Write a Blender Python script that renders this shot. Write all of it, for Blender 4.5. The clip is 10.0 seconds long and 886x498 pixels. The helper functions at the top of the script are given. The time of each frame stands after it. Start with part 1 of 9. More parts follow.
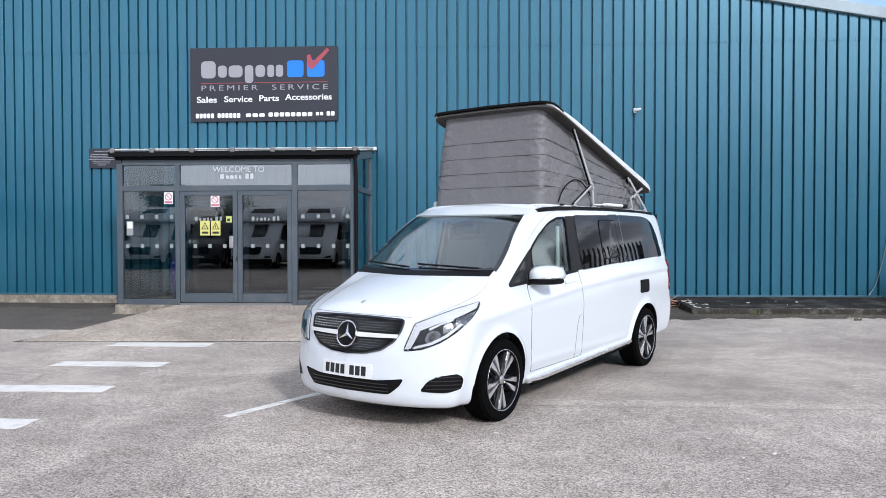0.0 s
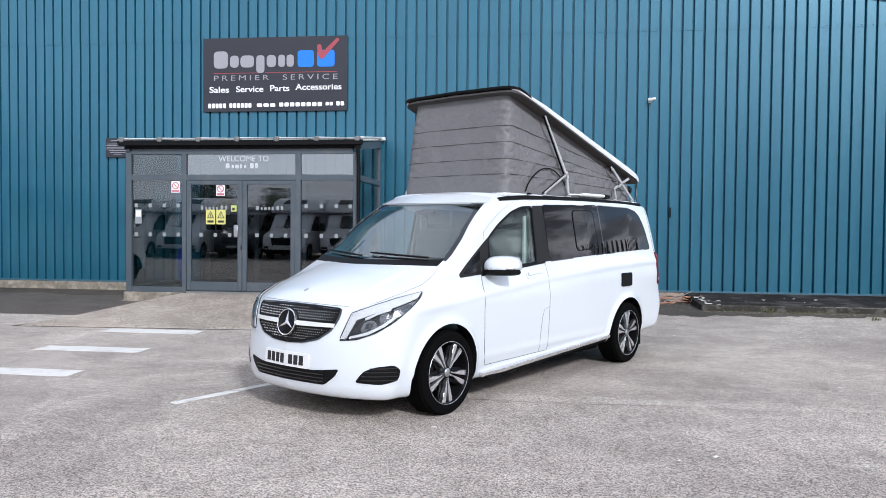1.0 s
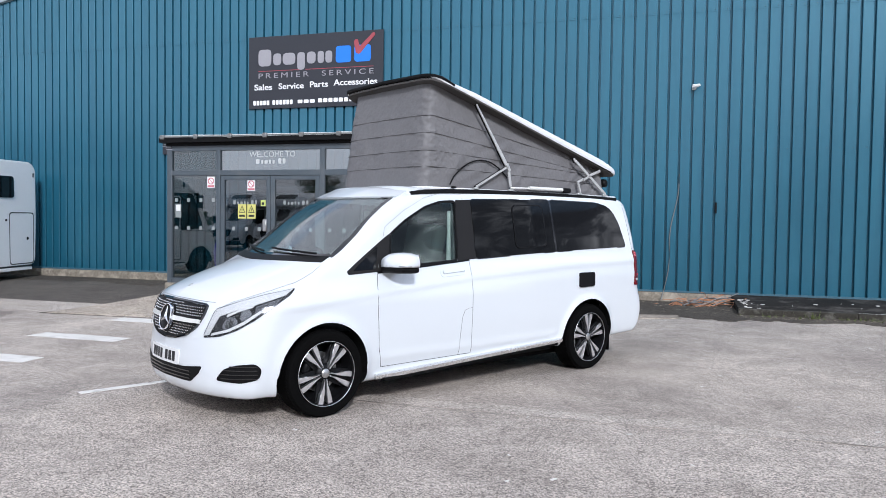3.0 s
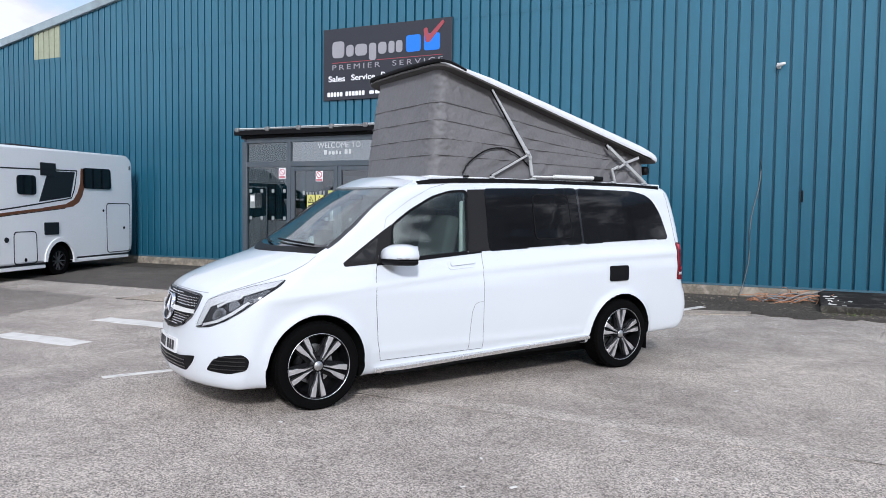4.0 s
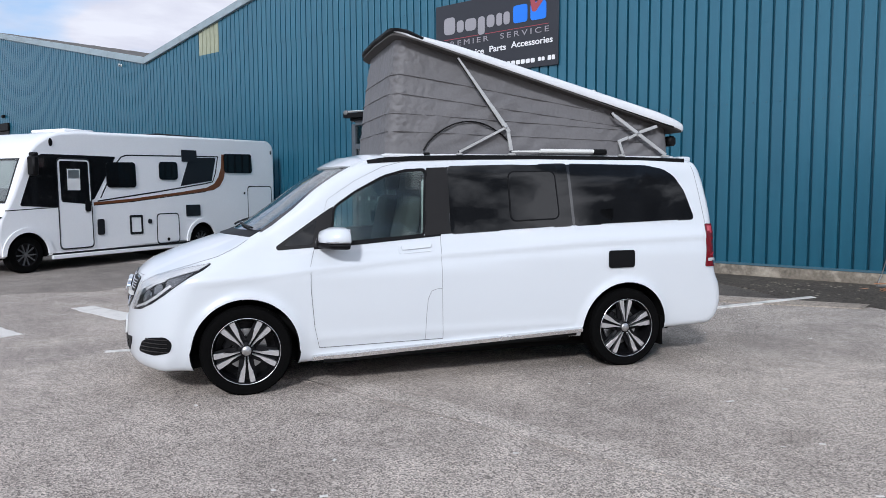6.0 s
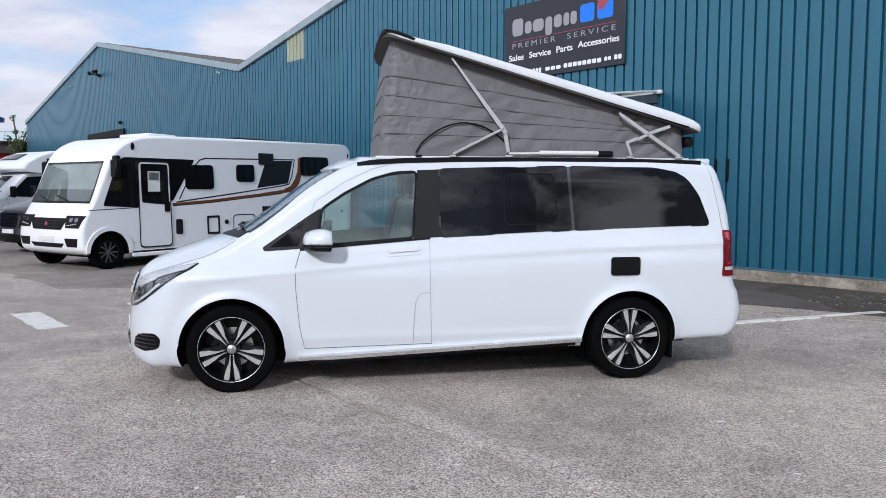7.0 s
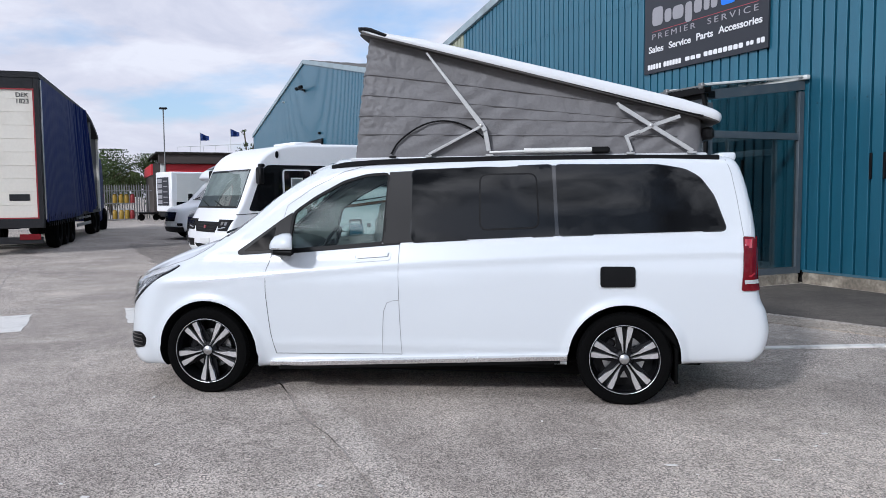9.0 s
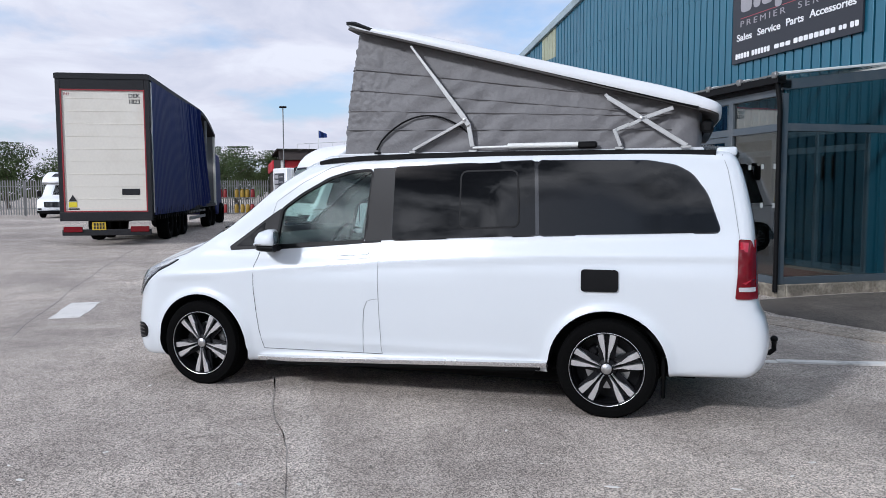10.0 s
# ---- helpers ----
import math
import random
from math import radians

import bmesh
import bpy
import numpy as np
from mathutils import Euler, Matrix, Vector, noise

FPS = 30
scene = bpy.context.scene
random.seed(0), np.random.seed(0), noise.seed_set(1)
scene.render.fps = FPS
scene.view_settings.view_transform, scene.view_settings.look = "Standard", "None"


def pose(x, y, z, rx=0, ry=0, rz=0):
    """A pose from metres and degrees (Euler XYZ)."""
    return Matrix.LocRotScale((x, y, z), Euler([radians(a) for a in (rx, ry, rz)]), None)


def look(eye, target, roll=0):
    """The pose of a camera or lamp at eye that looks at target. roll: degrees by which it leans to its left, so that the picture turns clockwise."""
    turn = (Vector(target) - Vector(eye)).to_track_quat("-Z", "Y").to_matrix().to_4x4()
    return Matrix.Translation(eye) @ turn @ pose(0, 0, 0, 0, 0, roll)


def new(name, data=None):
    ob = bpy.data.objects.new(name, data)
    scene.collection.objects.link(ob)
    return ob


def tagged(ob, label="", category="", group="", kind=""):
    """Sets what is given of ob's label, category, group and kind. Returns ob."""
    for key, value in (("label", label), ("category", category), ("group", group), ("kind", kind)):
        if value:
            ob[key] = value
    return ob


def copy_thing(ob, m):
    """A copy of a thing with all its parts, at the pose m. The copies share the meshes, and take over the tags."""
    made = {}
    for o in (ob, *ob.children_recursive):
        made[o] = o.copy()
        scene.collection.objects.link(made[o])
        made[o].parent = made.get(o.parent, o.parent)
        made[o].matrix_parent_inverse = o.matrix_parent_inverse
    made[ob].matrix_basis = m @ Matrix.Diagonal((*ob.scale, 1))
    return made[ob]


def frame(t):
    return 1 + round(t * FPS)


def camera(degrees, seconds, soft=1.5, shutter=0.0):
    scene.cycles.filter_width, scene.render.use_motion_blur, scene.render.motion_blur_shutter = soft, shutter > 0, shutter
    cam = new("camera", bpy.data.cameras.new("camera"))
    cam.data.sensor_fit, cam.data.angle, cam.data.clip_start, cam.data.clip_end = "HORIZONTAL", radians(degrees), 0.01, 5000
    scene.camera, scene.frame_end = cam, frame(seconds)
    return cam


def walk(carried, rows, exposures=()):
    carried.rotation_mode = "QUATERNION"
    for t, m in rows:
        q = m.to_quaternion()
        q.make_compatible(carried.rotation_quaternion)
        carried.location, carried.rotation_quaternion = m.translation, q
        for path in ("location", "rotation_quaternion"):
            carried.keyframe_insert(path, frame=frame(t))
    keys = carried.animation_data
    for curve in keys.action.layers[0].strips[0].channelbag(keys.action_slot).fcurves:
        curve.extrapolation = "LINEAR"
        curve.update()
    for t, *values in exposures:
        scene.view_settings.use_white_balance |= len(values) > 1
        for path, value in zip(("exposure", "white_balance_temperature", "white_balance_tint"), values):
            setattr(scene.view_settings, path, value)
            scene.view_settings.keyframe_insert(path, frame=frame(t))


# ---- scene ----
cam = camera(60.7, 10.0, soft=0.65)
PATH = [
    (0, (0.455, 0.017, 1.542), (0.33, 2.013, 1.503), -0.1),
    (0.5, (0.856, 0.119, 1.526), (0.663, 2.109, 1.476), 0.1),
    (1, (1.267, 0.27, 1.499), (1.015, 2.254, 1.443), 0.5),
    (1.5, (1.678, 0.464, 1.522), (1.379, 2.441, 1.466), 1.0),
    (2, (2.171, 0.597, 1.533), (1.811, 2.563, 1.476), 1.3),
    (2.2, (2.367, 0.69, 1.501), (1.969, 2.65, 1.443), 1.1),
    (3.5, (3.475, 1.196, 1.536), (2.761, 3.062, 1.448), 0.8),
    (4, (3.847, 1.506, 1.541), (2.991, 3.311, 1.437), 0.7),
    (4.5, (4.282, 1.788, 1.548), (3.296, 3.524, 1.43), 0.6),
    (5, (4.627, 2.143, 1.529), (3.522, 3.804, 1.398), 0.6),
    (5.5, (5.011, 2.514, 1.53), (3.79, 4.092, 1.392), 0.6),
    (5.7, (5.144, 2.726, 1.564), (3.89, 4.277, 1.412), 0.2),
    (7, (5.945, 3.765, 1.558), (4.433, 5.065, 1.403), 0.1),
    (7.5, (6.131, 4.192, 1.55), (4.539, 5.392, 1.395), -0.0),
    (8, (6.372, 4.643, 1.544), (4.695, 5.723, 1.391), -0.2),
    (8.5, (6.553, 5.092, 1.527), (4.801, 6.045, 1.38), -0.4),
    (9, (6.674, 5.57, 1.544), (4.852, 6.383, 1.4), -0.5),
    (9.5, (6.818, 6.096, 1.542), (4.935, 6.753, 1.396), -0.4),
    (10, (6.863, 6.615, 1.544), (4.935, 7.124, 1.392), -0.2),
]
walk(cam, [(t, look(eye, target, roll)) for t, eye, target, roll in PATH], [(0.0, 0.38, 5720, 12), (2.0, 0.35, 5720, 12), (4.5, 0.15, 5740, 12), (7.0, -0.04, 5720, 12), (10.0, -0.02, 5670, 12)])

# ---- light ----
SUN = Vector((0.86, -1.58, 1.03)).normalized()
world = bpy.data.worlds.new("world")
scene.world = world
world.use_nodes = True
wt = world.node_tree
wn, wl = wt.nodes, wt.links
wn.clear()
w_out = wn.new("ShaderNodeOutputWorld")
w_bg = wn.new("ShaderNodeBackground")
w_sky = wn.new("ShaderNodeTexSky")
w_sky.sky_type, w_sky.sun_disc = "NISHITA", False
w_sky.sun_elevation, w_sky.sun_rotation = math.asin(SUN.z), math.atan2(SUN.x, SUN.y)
w_sky.altitude, w_sky.air_density, w_sky.dust_density = 20, 1.0, 1.5
w_co = wn.new("ShaderNodeTexCoord")
# clouds lie in a flat layer, so they crowd together towards the horizon
w_sep = wn.new("ShaderNodeSeparateXYZ")
wl.new(w_co.outputs["Generated"], w_sep.inputs["Vector"])
w_up = wn.new("ShaderNodeMath")
w_up.operation, w_up.inputs[1].default_value = "MAXIMUM", 0.0
wl.new(w_sep.outputs["Z"], w_up.inputs[0])
w_add = wn.new("ShaderNodeMath")
w_add.operation, w_add.inputs[1].default_value = "ADD", 0.2
wl.new(w_up.outputs[0], w_add.inputs[0])
w_div = wn.new("ShaderNodeVectorMath")
w_div.operation = "DIVIDE"
wl.new(w_co.outputs["Generated"], w_div.inputs[0])
wl.new(w_add.outputs[0], w_div.inputs[1])
w_map = wn.new("ShaderNodeMapping")
w_map.inputs["Scale"].default_value = (1.0, 1.0, 0.25)
w_map.inputs["Location"].default_value = (2.3, 0.9, 0.0)
wl.new(w_div.outputs["Vector"], w_map.inputs["Vector"])


def sky_noise(scale, detail, rough, distort):
    k = wn.new("ShaderNodeTexNoise")
    k.inputs["Scale"].default_value, k.inputs["Detail"].default_value = scale, detail
    k.inputs["Roughness"].default_value, k.inputs["Distortion"].default_value = rough, distort
    wl.new(w_map.outputs["Vector"], k.inputs["Vector"])
    return k.outputs["Fac"]


def sky_ramp(fac, *stops):
    r = wn.new("ShaderNodeValToRGB")
    while len(r.color_ramp.elements) < len(stops):
        r.color_ramp.elements.new(0.5)
    for e, (at, col) in zip(r.color_ramp.elements, stops):
        e.position, e.color = at, (*col, 1)
    wl.new(fac, r.inputs["Fac"])
    return r.outputs["Color"]


def sky_mix(fac, a, b, blend="MIX"):
    k = wn.new("ShaderNodeMixRGB")
    k.blend_type = blend
    for value, slot in ((fac, "Fac"), (a, "Color1"), (b, "Color2")):
        if isinstance(value, (int, float)):
            k.inputs[slot].default_value = value
        elif isinstance(value, tuple):
            k.inputs[slot].default_value = (*value, 1)
        else:
            wl.new(value, k.inputs[slot])
    return k.outputs["Color"]


def sky_range(value, a, b, c, d):
    k = wn.new("ShaderNodeMapRange")
    k.interpolation_type = "SMOOTHSTEP"
    for slot, v in zip(("From Min", "From Max", "To Min", "To Max"), (a, b, c, d)):
        k.inputs[slot].default_value = v
    wl.new(value, k.inputs["Value"])
    return k.outputs["Result"]


cover = sky_ramp(sky_noise(1.25, 10, 0.50, 0.15), (0.37, (0, 0, 0)), (0.49, (1, 1, 1)))
billow = sky_noise(2.4, 10, 0.55, 0.4)
# clouds lit from the front in the west; in the east they have dark bases and bright rims
lit = sky_ramp(billow, (0.36, (6.7, 6.6, 7.0)), (0.50, (7.9, 7.6, 7.75)), (0.62, (9.0, 8.7, 8.6)))
against = sky_ramp(billow, (0.41, (1.3, 1.4, 1.7)), (0.50, (2.9, 3.05, 3.4)), (0.56, (13.5, 13.3, 13.1)), (0.63, (26.0, 25.0, 24.0)))
w_dot = wn.new("ShaderNodeVectorMath")
w_dot.operation = "DOT_PRODUCT"
w_dot.inputs[1].default_value = (0.805, -0.495, 0.327)
wl.new(w_co.outputs["Generated"], w_dot.inputs[0])
facing = sky_range(w_dot.outputs["Value"], 0.05, 0.80, 0.0, 1.0)
clouds = sky_mix(facing, sky_mix(sky_range(w_sep.outputs["Z"], 0.02, 0.20, 0.45, 0.0), lit, (7.2, 6.9, 7.0)), against)
# unseen bank of bright cloud, added in the south-west to lighten the wall's reflections
w_bank = wn.new("ShaderNodeVectorMath")
w_bank.operation = "DOT_PRODUCT"
w_bank.inputs[1].default_value = (-0.40, -0.85, 0.34)
wl.new(w_co.outputs["Generated"], w_bank.inputs[0])
bank = sky_range(w_bank.outputs["Value"], 0.78, 0.97, 0.0, 0.92)
clouds = sky_mix(bank, clouds, (10.4, 10.3, 10.4))
cover = sky_mix(bank, cover, (1.0, 1.0, 1.0))
# unseen soft grey layer added straight overhead, to pale the windscreen's reflections
overhead = sky_range(w_sep.outputs["Z"], 0.66, 0.90, 0.0, 0.62)
clouds = sky_mix(overhead, clouds, (8.6, 8.7, 8.7))
cover = sky_mix(overhead, cover, (1.0, 1.0, 1.0))
blue = sky_mix(1.0, w_sky.outputs["Color"], (1.8, 2.3, 2.9), "ADD")
wl.new(sky_mix(cover, blue, clouds), w_bg.inputs["Color"])
w_bg.inputs["Strength"].default_value = 0.101
wl.new(w_bg.outputs["Background"], w_out.inputs["Surface"])
sun_lamp = bpy.data.lights.new("sun", "SUN")
sun_lamp.energy, sun_lamp.angle, sun_lamp.color = 2.5, radians(6), (1.0, 0.96, 0.9)
sun = new("sun", sun_lamp)
sun.matrix_world = look((30, -40, 60), Vector((30, -40, 60)) - SUN)


# ---- materials ----
def material(name, color, rough=0.5, metal=0.0, vary=0.12, grain=40.0, bump=0.0, blotch=1.5, coat=0.0, spec=0.5, stain=None):
    """A surface with variation at two scales and a fine relief. stain: (colour, amount, size) of dirt."""
    m = bpy.data.materials.new(name)
    m.use_nodes = True
    t = m.node_tree
    n, l = t.nodes, t.links
    b = n["Principled BSDF"]
    b.inputs["Roughness"].default_value, b.inputs["Metallic"].default_value = rough, metal
    b.inputs["Coat Weight"].default_value, b.inputs["Specular IOR Level"].default_value = coat, spec
    b.inputs["Coat Roughness"].default_value = 0.03
    co = n.new("ShaderNodeTexCoord")
    fine, wide = n.new("ShaderNodeTexNoise"), n.new("ShaderNodeTexNoise")
    fine.inputs["Scale"].default_value, fine.inputs["Detail"].default_value = grain, 4
    wide.inputs["Scale"].default_value, wide.inputs["Detail"].default_value = blotch, 5
    l.new(co.outputs["Object"], fine.inputs["Vector"])
    l.new(co.outputs["Object"], wide.inputs["Vector"])
    add = n.new("ShaderNodeMath")
    add.operation = "ADD"
    l.new(fine.outputs["Fac"], add.inputs[0])
    l.new(wide.outputs["Fac"], add.inputs[1])
    rng = n.new("ShaderNodeMapRange")
    rng.inputs["From Min"].default_value, rng.inputs["From Max"].default_value = 0.6, 1.4
    rng.inputs["To Min"].default_value, rng.inputs["To Max"].default_value = 1 - vary, 1 + vary
    l.new(add.outputs[0], rng.inputs["Value"])
    mul = n.new("ShaderNodeMixRGB")
    mul.blend_type, mul.inputs["Fac"].default_value = "MULTIPLY", 1.0
    mul.inputs["Color1"].default_value = (*color, 1)
    l.new(rng.outputs["Result"], mul.inputs["Color2"])
    last = mul.outputs["Color"]
    if stain:
        sn, sr, sm = n.new("ShaderNodeTexNoise"), n.new("ShaderNodeValToRGB"), n.new("ShaderNodeMixRGB")
        sn.inputs["Scale"].default_value, sn.inputs["Detail"].default_value, sn.inputs["Roughness"].default_value = stain[2], 7, 0.62
        sr.color_ramp.elements[0].position, sr.color_ramp.elements[1].position = 0.50, 0.72
        sr.color_ramp.elements[1].color = (stain[1],) * 3 + (1,)
        l.new(co.outputs["Object"], sn.inputs["Vector"])
        l.new(sn.outputs["Fac"], sr.inputs["Fac"])
        l.new(sr.outputs["Color"], sm.inputs["Fac"])
        l.new(last, sm.inputs["Color1"])
        sm.inputs["Color2"].default_value = (*stain[0], 1)
        last = sm.outputs["Color"]
    l.new(last, b.inputs["Base Color"])
    rr = n.new("ShaderNodeMapRange")
    rr.inputs["To Min"].default_value, rr.inputs["To Max"].default_value = max(0.02, rough * 0.85), min(1, rough * 1.15)
    l.new(wide.outputs["Fac"], rr.inputs["Value"])
    l.new(rr.outputs["Result"], b.inputs["Roughness"])
    if bump:
        bp = n.new("ShaderNodeBump")
        bp.inputs["Strength"].default_value, bp.inputs["Distance"].default_value = bump, 0.01
        l.new(fine.outputs["Fac"], bp.inputs["Height"])
        l.new(bp.outputs["Normal"], b.inputs["Normal"])
    return m


def glass(name, tint, ior=1.5):
    """A thin pane: clear or tinted, with a real pane's gloss."""
    m = bpy.data.materials.new(name)
    m.use_nodes = True
    n, l = m.node_tree.nodes, m.node_tree.links
    n.remove(n["Principled BSDF"])
    tr, gl, lw, mx = n.new("ShaderNodeBsdfTransparent"), n.new("ShaderNodeBsdfGlossy"), n.new("ShaderNodeLayerWeight"), n.new("ShaderNodeMixShader")
    pw, mr = n.new("ShaderNodeMath"), n.new("ShaderNodeMapRange")
    tr.inputs["Color"].default_value = (*tint, 1)
    gl.inputs["Roughness"].default_value = 0.01
    pw.operation, pw.inputs[1].default_value = "POWER", 5.0
    mr.inputs["To Min"].default_value, mr.inputs["To Max"].default_value = ((ior - 1) / (ior + 1)) ** 2, 1.0
    l.new(lw.outputs["Facing"], pw.inputs[0])
    l.new(pw.outputs[0], mr.inputs["Value"])
    l.new(mr.outputs["Result"], mx.inputs["Fac"])
    l.new(tr.outputs["BSDF"], mx.inputs[1])
    l.new(gl.outputs["BSDF"], mx.inputs[2])
    l.new(mx.outputs["Shader"], n["Material Output"].inputs["Surface"])
    return m


